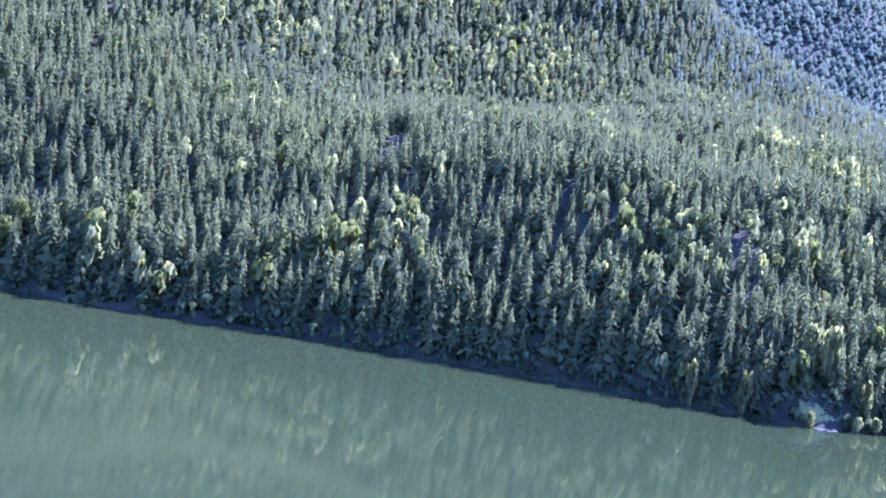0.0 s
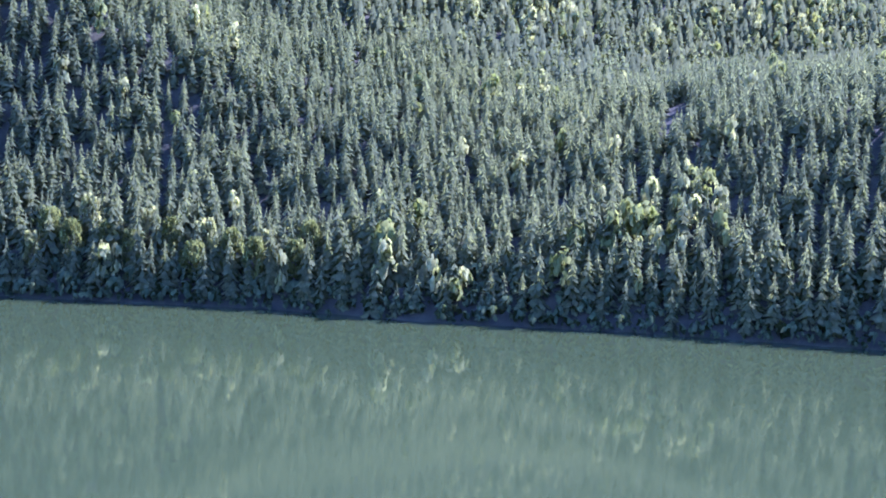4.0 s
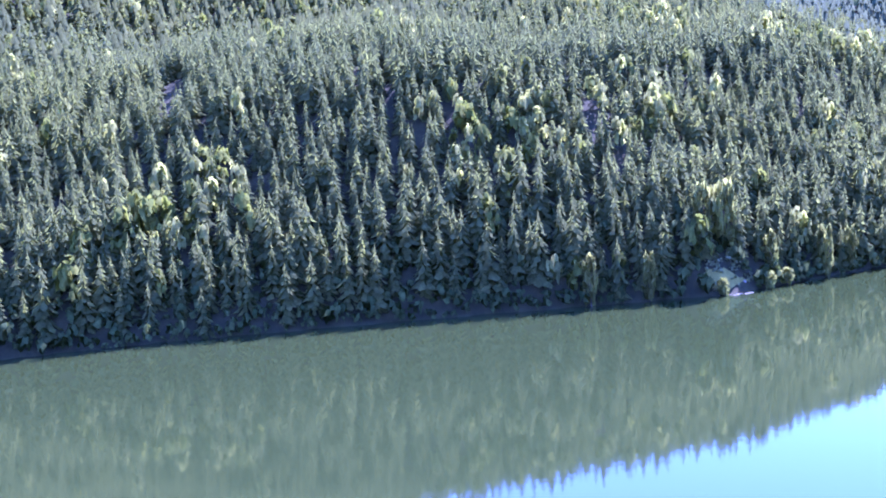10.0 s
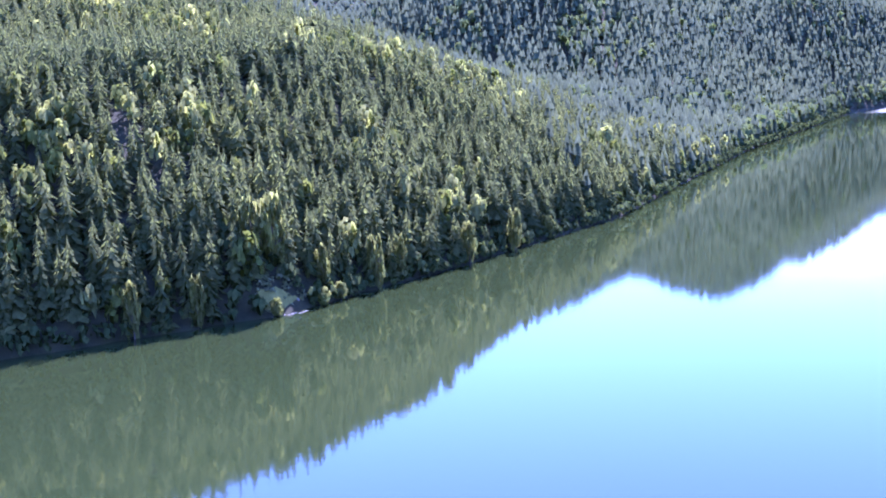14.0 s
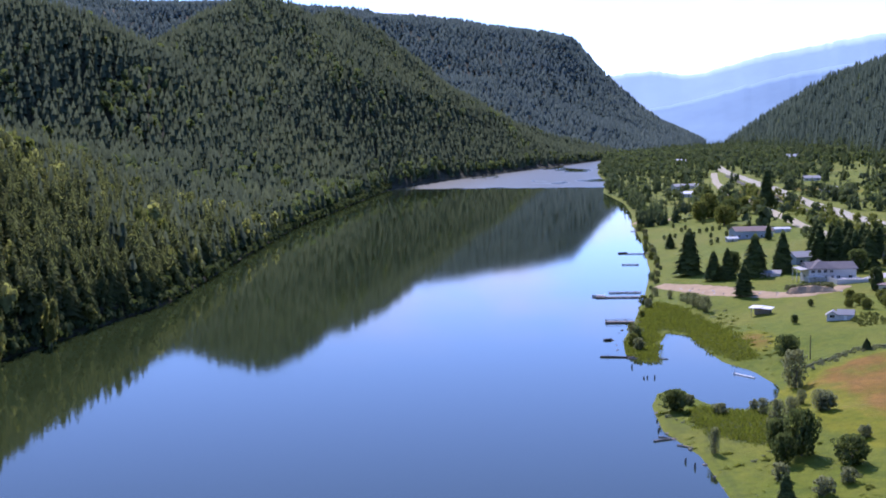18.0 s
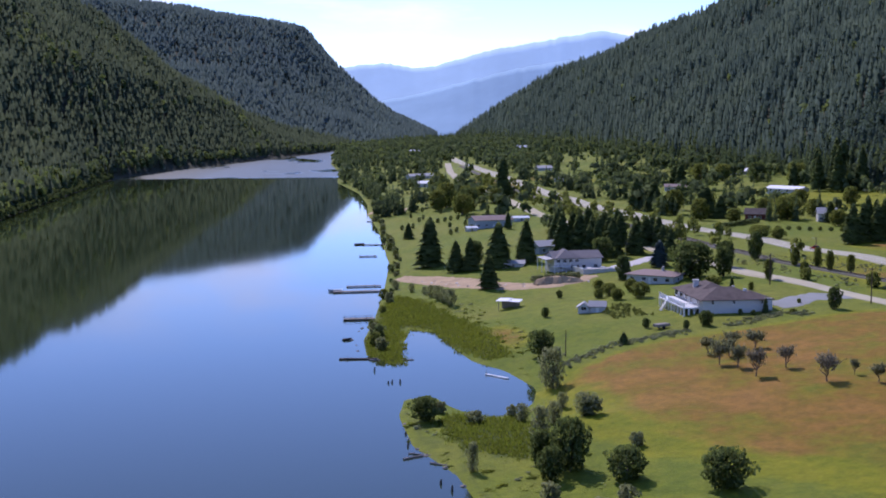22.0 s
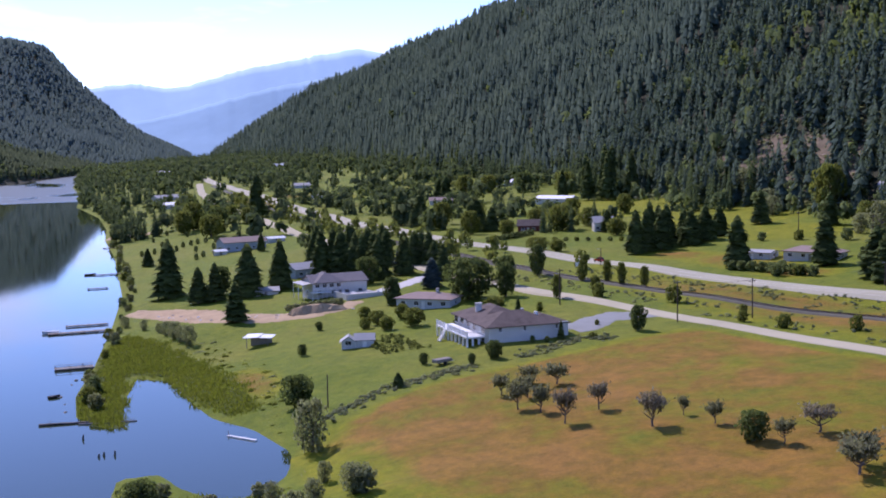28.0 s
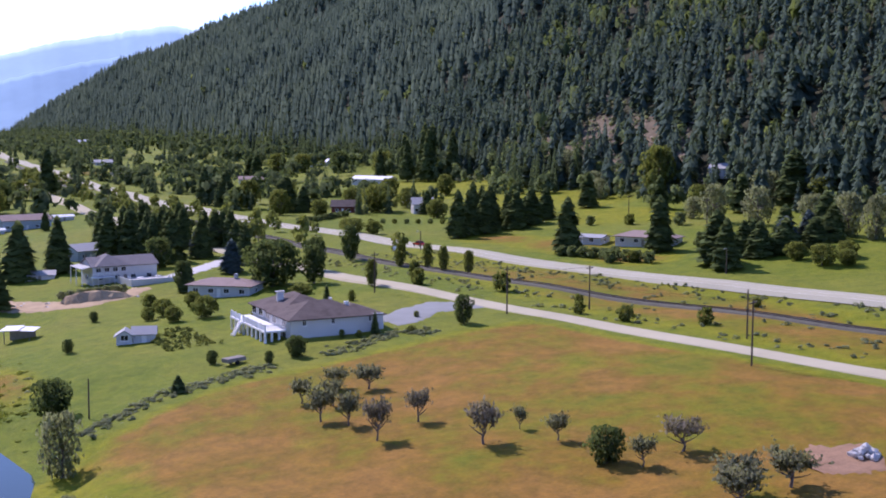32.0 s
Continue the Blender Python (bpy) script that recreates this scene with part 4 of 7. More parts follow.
patch("bare_soil", "bare sandy soil of a building site", "soil", ((68, 487), (74, 496), (84, 484), (92, 466), (97, 446), (104, 434), (113, 430), (124, 438), (128, 434), (120, 425), (108, 418), (98, 423), (90, 432), (82, 446), (78, 462)), soil, 0.12)
patch("bare_soil", "patch of bare reddish soil beside the field", "soil", ((142, 234), (148, 238), (153, 235), (152, 229), (146, 226), (142, 229)), plain("reddish subsoil", (0.3, 0.185, 0.11), 0.95, vary=0.35, scale=0.4, fine=3.0, relief=0.6), 0.1)
patch("bare_soil", "sandy beach strip at the lakeshore", "soil", ((99, 800), (108, 822), (122, 812), (131, 806), (126, 795), (112, 794)), soil, 0.15)


# ---- poles and wires ----
def utility_pole(x, y, h, arm=True, lamp=False, label="dark wooden utility pole with a crossarm beside the road"):
    p = thing("utility_pole", x, y, None, 20, label, "utility pole", "poles along the roads")
    bm = bmesh.new()
    tube(bm, [(0, 0, -0.5), (0.02, 0, h * 0.5), (0, 0, h)], [0.17, 0.145, 0.11], 8)
    part("post", bm, pole_wood, p)
    if arm:
        bm = bmesh.new()
        box(bm, -1.2, 1.2, -0.06, 0.06, h - 0.75, h - 0.6, 0.01)
        part("crossarm", bm, pole_wood, p)
        for k in (-1.05, -0.4, 0.4, 1.05):
            bm = bmesh.new()
            tube(bm, [(k, 0, h - 0.6), (k, 0, h - 0.5), (k, 0, h - 0.38)], [0.03, 0.06, 0.04], 6)
            part("insulator", bm, steel, p, "small grey insulator")
    if lamp:
        bm = bmesh.new()
        tube(bm, [(0, 0, h - 0.5), (-1.2, -0.5, h - 0.1), (-2.2, -0.9, h)], [0.04, 0.035, 0.03], 6)
        part("lamp_arm", bm, steel, p)
        bm = bmesh.new()
        box(bm, -2.9, -2.1, -1.1, -0.8, h - 0.06, h + 0.1, 0.03)
        part("lamp_head", bm, steel, p, "grey street lamp head")
    return p


POLES = ((172.5, 273.5, 10.4), (168.7, 336.9, 9.4), (159.8, 376.5, 9.0), (186.0, 333.5, 9.0), (188, 291, 8.6), (158, 440, 9), (163, 520, 9), (241.6, 355, 6.2), (210, 447, 5.4), (290.7, 454.6, 8.8), (290, 416.6, 8.9), (186, 690, 9), (191, 800, 9))
for i, (x, y, h) in enumerate(POLES):
    utility_pole(x, y, h, i not in (4, 7, 8), i in (7, 8), "dark wooden street lamp pole beside the highway" if i in (7, 8) else "dark wooden utility pole with a crossarm beside the road")
p = thing("utility_pole", 83.5, 321, None, 0, "bare dark wooden pole at the lawn's edge", "pole")
bm = bmesh.new()
tube(bm, [(0, 0, -0.5), (0, 0, 3), (0.03, 0, 6.2)], [0.15, 0.13, 0.1], 8)
part("post", bm, pole_wood, p)


def wire(a, b, sag=0.9):
    ob = thing("overhead_wire", a[0], a[1], a[2], 0, "thin dark overhead wire slung between poles", "cable", "overhead wires")
    bm = bmesh.new()
    d = Vector(b) - Vector(a)
    tube(bm, [d * (k / 10) - Vector((0, 0, sag * 4 * (k / 10) * (1 - k / 10))) for k in range(11)], [0.018] * 11, 4)
    part("strand", bm, tyre, ob)


def top(i, k=0.0):
    x, y, h = POLES[i]
    return (x + k * math.cos(radians(20)), y + k * math.sin(radians(20)), float(ground(x, y)) + h - 0.38)


for k in (-1.05, 1.05):
    wire(top(0, k), top(1, k))
    wire(top(1, k), top(2, k))
    wire(top(2, k), top(5, k))
    wire(top(5, k), top(6, k))
    wire(top(3, k), top(1, k), 0.5)

# ---- houses ----
def window(parent, x, y, z, w, h, nx_, ny_):
    """A window on a wall whose outside faces (nx_, ny_): frame, pane and sill."""
    tx_, ty_ = -ny_, nx_
    def bx(bm, a0, a1, d0, d1, z0, z1):
        xs = sorted((x + tx_ * a0 + nx_ * d0, x + tx_ * a1 + nx_ * d1))
        ys = sorted((y + ty_ * a0 + ny_ * d0, y + ty_ * a1 + ny_ * d1))
        box(bm, xs[0], xs[1], ys[0], ys[1], z0, z1)
    bm = bmesh.new()
    t = 0.09
    for a0, a1, z0, z1 in ((-w / 2, w / 2, z, z + t), (-w / 2, w / 2, z + h - t, z + h), (-w / 2, -w / 2 + t, z + t, z + h - t), (w / 2 - t, w / 2, z + t, z + h - t), (-t / 3, t / 3, z + t, z + h - t)):
        bx(bm, a0, a1, -0.05, 0.06, z0, z1)
    f = part("window", bm, trim_white, parent)
    bm = bmesh.new()
    bx(bm, -w / 2 + t, w / 2 - t, -0.04, 0.025, z + t, z + h - t)
    part("pane", bm, dark_glass, f, "dark reflective window glass")
    bm = bmesh.new()
    bx(bm, -w / 2 - 0.08, w / 2 + 0.08, -0.02, 0.12, z - 0.07, z - 0.004)
    part("sill", bm, trim_white, f)


def gable_roof(bm, x0, x1, y0, y1, z, rise, over=0.5, thick=0.18):
    """Ridge along x."""
    m = (y0 + y1) / 2
    k = rise / (m - y0)
    e0, e1, ez = y0 - over, y1 + over, z - over * k
    a, b = x0 - over, x1 + over
    slab(bm, [(a, e0, ez), (b, e0, ez), (b, m, z + rise), (a, m, z + rise)], thick)
    slab(bm, [(a, m, z + rise), (b, m, z + rise), (b, e1, ez), (a, e1, ez)], thick)


def hip_roof(bm, x0, x1, y0, y1, z, rise, over=0.6, thick=0.2):
    x0, x1, y0, y1 = x0 - over, x1 + over, y0 - over, y1 + over
    z = z - 0.1
    if x1 - x0 >= y1 - y0:
        h = (y1 - y0) / 2
        r0, r1 = (x0 + h, (y0 + y1) / 2, z + rise), (x1 - h, (y0 + y1) / 2, z + rise)
        loops = [[(x0, y0, z), (x1, y0, z), r1, r0], [(x1, y1, z), (x0, y1, z), r0, r1], [(x0, y1, z), (x0, y0, z), r0], [(x1, y0, z), (x1, y1, z), r1]]
    else:
        h = (x1 - x0) / 2
        r0, r1 = ((x0 + x1) / 2, y0 + h, z + rise), ((x0 + x1) / 2, y1 - h, z + rise)
        loops = [[(x1, y0, z), (x1, y1, z), r1, r0], [(x0, y1, z), (x0, y0, z), r0, r1], [(x0, y0, z), (x1, y0, z), r0], [(x1, y1, z), (x0, y1, z), r1]]
    for l in loops:
        slab(bm, l, thick)


def walls(bm, x0, x1, y0, y1, z0, z1, t=0.25):
    for a in ((x0, x1, y0, y0 + t), (x0, x1, y1 - t, y1), (x0, x0 + t, y0 + t, y1 - t), (x1 - t, x1, y0 + t, y1 - t)):
        box(bm, *a, z0, z1)


def gables(bm, x0, x1, y0, y1, z, rise, t=0.25):
    """Triangles of wall below a gable roof whose ridge runs along x."""
    m = (y0 + y1) / 2
    for a in (x0, x1 - t):
        v = [bm.verts.new(p) for p in ((a, y0, z), (a, y1, z), (a, m, z + rise - 0.1), (a + t, y0, z), (a + t, y1, z), (a + t, m, z + rise - 0.1))]
        for f in ((0, 2, 1), (3, 4, 5), (0, 1, 4, 3), (1, 2, 5, 4), (2, 0, 3, 5)):
            bm.faces.new([v[k] for k in f])


def simple_house(name, label, category, x, y, rz, L, W, h, rise, wall, roof, hip=False, wins=3, chimney=False, ridge_y=False, group="", porch=False):
    ob = thing(name, x, y, float(ground(x, y)) - 0.25, rz + (90 if ridge_y else 0), label, category, group)
    bm = bmesh.new()
    walls(bm, -L / 2, L / 2, -W / 2, W / 2, -0.8, h)
    if not hip:
        gables(bm, -L / 2, L / 2, -W / 2, W / 2, h, rise)
    part("wall", bm, wall, ob)
    bm = bmesh.new()
    (hip_roof if hip else gable_roof)(bm, -L / 2, L / 2, -W / 2, W / 2, h, rise)
    r = part("roof", bm, roof, ob)
    if chimney:
        bm = bmesh.new()
        box(bm, L * 0.15, L * 0.15 + 0.7, -0.4, 0.4, h + rise * 0.5, h + rise + 0.9, 0.03)
        part("chimney", bm, concrete, r)
    bm = bmesh.new()
    box(bm, -0.45, 0.45, -W / 2 - 0.05, -W / 2 + 0.05, 0.0, 2.05, 0.02)
    d = part("door", bm, old_wood if wall is white_wall else trim_white, ob)
    bm = bmesh.new()
    box(bm, 0.3, 0.36, -W / 2 - 0.12, -W / 2 - 0.05, 0.98, 1.06)
    part("handle", bm, steel, d)
    for k in range(wins):
        xx = -L / 2 + L * (k + 0.5) / wins
        if abs(xx) > 0.9 + 0.6:
            window(ob, xx, -W / 2, 0.95, 1.4, 1.15, 0, -1)
        window(ob, xx, W / 2, 0.95, 1.4, 1.15, 0, 1)
    window(ob, -L / 2, 0, 0.95, 1.5, 1.15, -1, 0)
    window(ob, L / 2, 0, 0.95, 1.5, 1.15, 1, 0)
    if porch:
        bm = bmesh.new()
        slab(bm, [(-L / 2 - 3, -W / 2 - 0.2, h - 0.5), (-L / 2 - 0.1, -W / 2 - 0.2, h - 0.1), (-L / 2 - 0.1, W / 2 + 0.2, h - 0.1), (-L / 2 - 3, W / 2 + 0.2, h - 0.5)], 0.14)
        part("porch_roof", bm, light_roof, ob)
        for yy in (-W / 2, 0, W / 2):
            bm = bmesh.new()
            box(bm, -L / 2 - 2.9, -L / 2 - 2.74, yy - 0.08, yy + 0.08, -0.5, h - 0.6)
            part("porch_post", bm, trim_white, ob)
    return ob


# the large bungalow above the hay field: hip roofs, walk-out deck on white columns
FZ = 10.25
home = thing("bungalow", 122.3, 344.0, 0, -3, "large white bungalow with brown-grey hip roofs and a columned deck", "house")
bm = bmesh.new()
walls(bm, 3.0, 21.3, -2.5, 9.0, 6.8, FZ + 2.3)
part("wall", bm, white_wall, home)
bm = bmesh.new()
walls(bm, 3.6, 16.0, 9.004, 21.0, 6.2, FZ + 2.3)
part("wall", bm, white_wall, home)
bm = bmesh.new()
hip_roof(bm, 3.0, 18.6, -2.5, 9.0, FZ + 2.3, 2.5, 0.8)
hip_roof(bm, 3.6, 16.0, 4.5, 21.0, FZ + 2.3, 2.75, 0.8)
roof = part("roof", bm, grey_roof, home)
bm = bmesh.new()
hip_roof(bm, 13.0, 21.3, -1.9, 8.4, FZ + 2.2, 1.6, 0.7)
part("garage_roof", bm, grey_roof, home)
for cx, cy, cz in ((5.8, 12.6, 2.75), (13.5, 4.6, 2.2)):
    bm = bmesh.new()
    box(bm, cx, cx + (1.3 if cx < 10 else 0.4), cy, cy + 0.8, FZ + 2.9, FZ + 2.5 + cz, 0.03)
    ch = part("chimney" if cx < 10 else "vent", bm, white_wall, roof)
bm = bmesh.new()
box(bm, 5.6, 7.3, 12.4, 13.6, FZ + 5.254, FZ + 5.4, 0.02)
part("chimney_cap", bm, concrete, roof)
for px_, py_ in ((12.0, 5.0), (15.0, 1.0)):
    bm = bmesh.new()
    box(bm, px_, px_ + 0.8, py_, py_ + 0.6, FZ + 3.4, FZ + 4.35, 0.05)
    part("skylight", bm, trim_white, roof)
for xx, w in ((5.6, 0.8), (11.2, 0.8), (18.6, 0.7)):
    window(home, xx, -2.5, FZ + 0.9, w, 1.15, 0, -1)
for yy in (1.0, 6.5):
    window(home, 3.0, yy, FZ + 0.3, 2.2, 1.9, -1, 0)
for yy in (12.0, 16.0, 20.0):
    window(home, 3.6, yy, FZ + 0.3, 2.4, 1.9, -1, 0)
    window(home, 3.6, yy, 8.3, 2.0, 1.4, -1, 0)
for yy in (1.0, 6.5):
    window(home, 3.0, yy, 8.4, 1.8, 1.4, -1, 0)
bm = bmesh.new()
box(bm, 21.3, 21.38, 0.5, 5.5, FZ - 0.9, FZ + 1.4, 0.02)
part("garage_door", bm, cream_wall, home)
bm = bmesh.new()
box(bm, -1.2, 2.99, 0.0, 20.6, FZ - 0.35, FZ - 0.02, 0.02)
deck = part("deck", bm, trim_white, home, "white painted deck platform")
for k in range(9):
    yy = 0.3 + 2.5 * k
    bm = bmesh.new()
    box(bm, -1.15, -0.75, yy - 0.2, yy + 0.2, 6.9, FZ - 0.352, 0.02)
    c = part("column", bm, trim_white, home)
    bm = bmesh.new()
    box(bm, -1.12, -0.78, yy - 0.17, yy + 0.17, FZ - 0.018, FZ + 1.2, 0.02)
    part("cap_post", bm, trim_white, c)
for xx in (0.3, 1.7):
    bm = bmesh.new()
    box(bm, xx - 0.2, xx + 0.2, 0.05, 0.45, 6.9, FZ - 0.352, 0.02)
    part("column", bm, trim_white, home)
for k in range(8):
    y0, y1 = 0.56 + 2.5 * k, 2.54 + 2.5 * k
    if k == 5:
        continue
    bm = bmesh.new()
    box(bm, -1.0, -0.9, y0, y1, FZ + 0.95, FZ + 1.05)
    rl_ = part("deck_rail", bm, trim_white, home)
    for j in range(9):
        bm = bmesh.new()
        yy = y0 + (y1 - y0) * (j + 0.5) / 9
        box(bm, -0.98, -0.92, yy - 0.03, yy + 0.03, FZ - 0.018, FZ + 0.948)
        part("baluster", bm, trim_white, rl_)
bm = bmesh.new()
box(bm, -0.9, 2.9, 0.05, 0.15, FZ + 0.95, FZ + 1.05)
for j in range(14):
    box(bm, -0.6 + 0.26 * j, -0.54 + 0.26 * j, 0.07, 0.13, FZ - 0.018, FZ + 0.948)
part("deck_rail", bm, trim_white, home)
stair = new("stair")
stair.parent = home
bm = bmesh.new()
for a in (13.0, 14.6):
    v = [bm.verts.new(q) for q in ((-1.2, a, FZ - 0.05), (-1.2, a, FZ - 0.45), (-3.1, a, 6.9), (-3.1, a, 7.3), (-1.2, a + 0.12, FZ - 0.05), (-1.2, a + 0.12, FZ - 0.45), (-3.1, a + 0.12, 6.9), (-3.1, a + 0.12, 7.3))]
    for f in ((0, 1, 2, 3), (7, 6, 5, 4), (0, 4, 5, 1), (1, 5, 6, 2), (2, 6, 7, 3), (3, 7, 4, 0)):
        bm.faces.new([v[k] for k in f])
part("stringer", bm, trim_white, stair)
for k in range(18):
    bm = bmesh.new()
    u = (k + 0.5) / 18
    box(bm, -1.3 - 1.75 * u - 0.13, -1.3 - 1.75 * u + 0.13, 13.12, 14.6, FZ - 0.1 - 3.1 * u - 0.05, FZ - 0.1 - 3.1 * u)
    part("tread", bm, trim_white, stair)

# neighbour bungalow
simple_house("bungalow", "low pale grey bungalow with a sun-bleached brown roof", "house", 137.5, 409, -42, 15, 8.5, 2.9, 1.3, cream_wall, brown_roof, hip=True, wins=4, chimney=True)
# house with the walled patio
pz = float(ground(126, 455))
patio_house = simple_house("patio_house", "white two-storey house with a grey roof and walled patio", "house", 126, 457, 4, 17, 9, 4.6, 1.9, white_wall, shingle_roof, wins=4, porch=True)
hip2 = bmesh.new()
hip_roof(hip2, -7.5, 0.5, -5.5, 4.5, 4.7, 2.6)
part("gable_wing_roof", hip2, shingle_roof, patio_house)
for k in range(4):
    window(patio_house, -7 + 2.2 * k, -4.5, 2.9, 1.4, 1.2, 0, -1)
bm = bmesh.new()
box(bm, -9.5, -3.5, -7.2, -4.6, 1.7, 1.9, 0.02)
balc = part("balcony", bm, trim_white, patio_house, "white balcony platform")
for k in range(5):
    bm = bmesh.new()
    box(bm, -9.4 + 1.42 * k, -9.26 + 1.42 * k, -7.15, -7.0, -1.2, 1.696)
    part("column", bm, trim_white, patio_house)
    bm = bmesh.new()
    box(bm, -9.4 + 1.42 * k, -9.3 + 1.42 * k, -7.15, -7.05, 1.904, 2.8)
    part("baluster", bm, trim_white, balc)
bm = bmesh.new()
box(bm, -9.5, -3.5, -7.2, -7.0, 2.804, 2.9)
part("handrail", bm, trim_white, balc)
patio = thing("patio", 131, 444, float(ground(131, 444)) - 0.2, 4, "raised pale concrete patio with a white wall", "patio")
bm = bmesh.new()
box(bm, -7, 7, -4, 6.2, -1.2, 0.55, 0.03)
part("slab", bm, concrete, patio)
for a in ((-7, 7, -4.2, -4.004), (-7.2, -7.004, -4.2, 6.2)):
    bm = bmesh.new()
    box(bm, *a, -1.2, 1.45, 0.02)
    part("parapet", bm, white_wall, patio)
for i, (a, b, w, d, h) in enumerate(((-3, 1, 1.5, 1.5, 0.75), (2, 2.5, 1.8, 0.8, 0.75), (4.5, 0, 0.7, 0.7, 0.9), (-5, 3.5, 0.7, 0.7, 0.9), (0.5, -1.5, 0.6, 0.6, 0.9))):
    t = thing("patio_table" if i < 2 else "patio_chair", 131 + a, 444 + b, float(ground(131, 444)) + 0.355, 15 * i, "white garden table on the patio" if i < 2 else "white garden chair on the patio", "table" if i < 2 else "chair")
    bm = bmesh.new()
    box(bm, -w / 2, w / 2, -d / 2, d / 2, h * (1 if i < 2 else 0.5) - 0.06, h * (1 if i < 2 else 0.5), 0.02)
    part("tabletop" if i < 2 else "seat", bm, trim_white, t)
    for q in ((-1, -1), (1, -1), (1, 1), (-1, 1)):
        bm = bmesh.new()
        tube(bm, [(q[0] * (w / 2 - 0.08), q[1] * (d / 2 - 0.08), 0), (q[0] * (w / 2 - 0.08), q[1] * (d / 2 - 0.08), h * (1 if i < 2 else 0.5) - 0.06)], [0.03, 0.03], 6)
        part("leg", bm, trim_white, t)
    if i >= 2:
        bm = bmesh.new()
        box(bm, -w / 2, w / 2, d / 2 - 0.06, d / 2, h * 0.5 + 0.004, h, 0.02)
        part("backrest", bm, trim_white, t)

simple_house("house", "pale blue house with a grey roof behind spruces", "house", 131, 514, 20, 9, 7.5, 3.4, 1.7, blue_wall, light_roof, wins=2, group="houses")
simple_house("house", "long pale blue house with a brown roof beyond the orchard", "house", 139, 640, 8, 19, 10, 4.2, 1.8, blue_wall, brown_roof, wins=5, group="houses")
simple_house("house", "white bungalow with a red-brown hip roof above the highway", "house", 264.5, 412, -62, 17, 8, 2.8, 1.5, white_wall, brown_roof, hip=True, wins=4, group="houses", chimney=True)
simple_house("house", "dark red house with a dark roof", "house", 252, 587, -30, 9, 7, 3.2, 2.2, red_wall, grey_roof, wins=2, group="houses")
simple_house("house", "white house with a pale grey roof behind a hedge", "house", 274, 562, -20, 8, 7, 4.0, 2.2, white_wall, light_roof, wins=3, group="houses")
simple_house("barn", "long low barn with a bright white metal roof", "barn", 324, 703, -60, 22, 8, 2.6, 1.4, cream_wall, white_metal, wins=4)
simple_house("house", "small house with a bright white metal roof at the wood's edge", "house", 369, 868, -50, 12, 8, 3.0, 1.8, white_wall, white_metal, wins=3, group="houses")
simple_house("house", "low house with a sun-bleached brown roof", "house", 296, 800, -20, 14, 8, 2.8, 1.5, cream_wall, brown_roof, wins=3, group="houses")
simple_house("shed", "small white shed with a bright metal roof", "shed", 287, 597, -20, 5, 4, 2.4, 1.0, white_wall, white_metal, wins=1)
simple_house("house", "white house far up the valley", "house", 396, 1571, 10, 18, 10, 4.5, 3.0, white_wall, white_metal, wins=3, group="far houses")
simple_house("house", "white house beside the far highway", "house", 277, 1689, 0, 14, 9, 4.0, 2.0, white_wall, white_metal, wins=3, group="far houses")
simple_house("house", "long grey-roofed house among lakeside trees", "house", 184, 1098, 20, 24, 9, 3.0, 1.8, white_wall, light_roof, wins=5, group="far houses")
simple_house("house", "white lakeside house among trees", "house", 171, 1004, -10, 12, 8, 3.2, 1.6, white_wall, white_metal, wins=3, group="far houses")
simple_house("house", "pale house among far trees", "house", 300, 1130, 0, 14, 9, 3.0, 1.8, cream_wall, light_roof, wins=3, group="far houses")
simple_house("house", "pale roofed house beside the valley fields", "house", 262, 940, 0, 12, 8, 3.0, 1.6, cream_wall, light_roof, wins=3, group="far houses")
simple_house("shed", "low white garden shed among spruces", "shed", 111, 481, -15, 7.5, 4, 1.9, 0.9, white_wall, light_roof, wins=1)
simple_house("shed", "small white shed beside the long blue house", "shed", 127, 628, 10, 5, 3, 2.0, 0.6, white_wall, white_metal, wins=1)
simple_house("shed", "small white shed with a shallow metal roof", "shed", 157, 652, 10, 8, 4, 2.2, 0.6, white_wall, white_metal, wins=1)
simple_house("house", "house with a pale roof half hidden in the far woods", "house", 345, 470, -60, 9, 6, 3.0, 1.6, cream_wall, light_roof, wins=2, group="houses")
simple_house("garage", "low grey-green metal outbuilding beside the white bungalow", "outbuilding", 256, 430, -62, 12, 6, 2.4, 0.6, cream_wall, light_roof, wins=2)

# lawn shed, two joined cabins
for dx_, L, W, h in ((-1.3, 2.6, 3.2, 2.1), (2.1, 3.9, 3.4, 2.2)):
    simple_house("shed", "small pale grey garden shed with a blue-grey roof on the lawn", "shed", 103.5 + dx_, 367 - dx_ * 0.35, -20, W if dx_ < 0 else L, 3.0, h, 1.0, cream_wall, light_roof, wins=1, ridge_y=dx_ < 0, group="lawn sheds")

# open boat shelter with a white roof
bs = thing("boat_shelter", 88.5, 396, None, -30, "open timber shelter with a bright white sheet roof", "shelter")
for q in ((-2.6, -1.8), (2.6, -1.8), (2.6, 1.8), (-2.6, 1.8)):
    bm = bmesh.new()
    box(bm, q[0] - 0.08, q[0] + 0.08, q[1] - 0.08, q[1] + 0.08, -0.4, 2.2)
    part("post", bm, old_wood, bs)
bm = bmesh.new()
slab(bm, [(-3.4, -2.4, 2.3), (0.4, -2.4, 2.45), (0.4, 2.4, 2.75), (-3.4, 2.4, 2.6)], 0.08)
part("roof_sheet", bm, white_metal, bs)
bm = bmesh.new()
slab(bm, [(0.5, -2.0, 2.3), (3.6, -2.0, 2.25), (3.6, 2.2, 2.5), (0.5, 2.2, 2.55)], 0.08)
part("roof_sheet", bm, white_metal, bs)
bm = bmesh.new()
box(bm, -2.5, 2.5, 1.72, 1.82, -0.3, 2.1)
part("back_wall", bm, old_wood, bs)


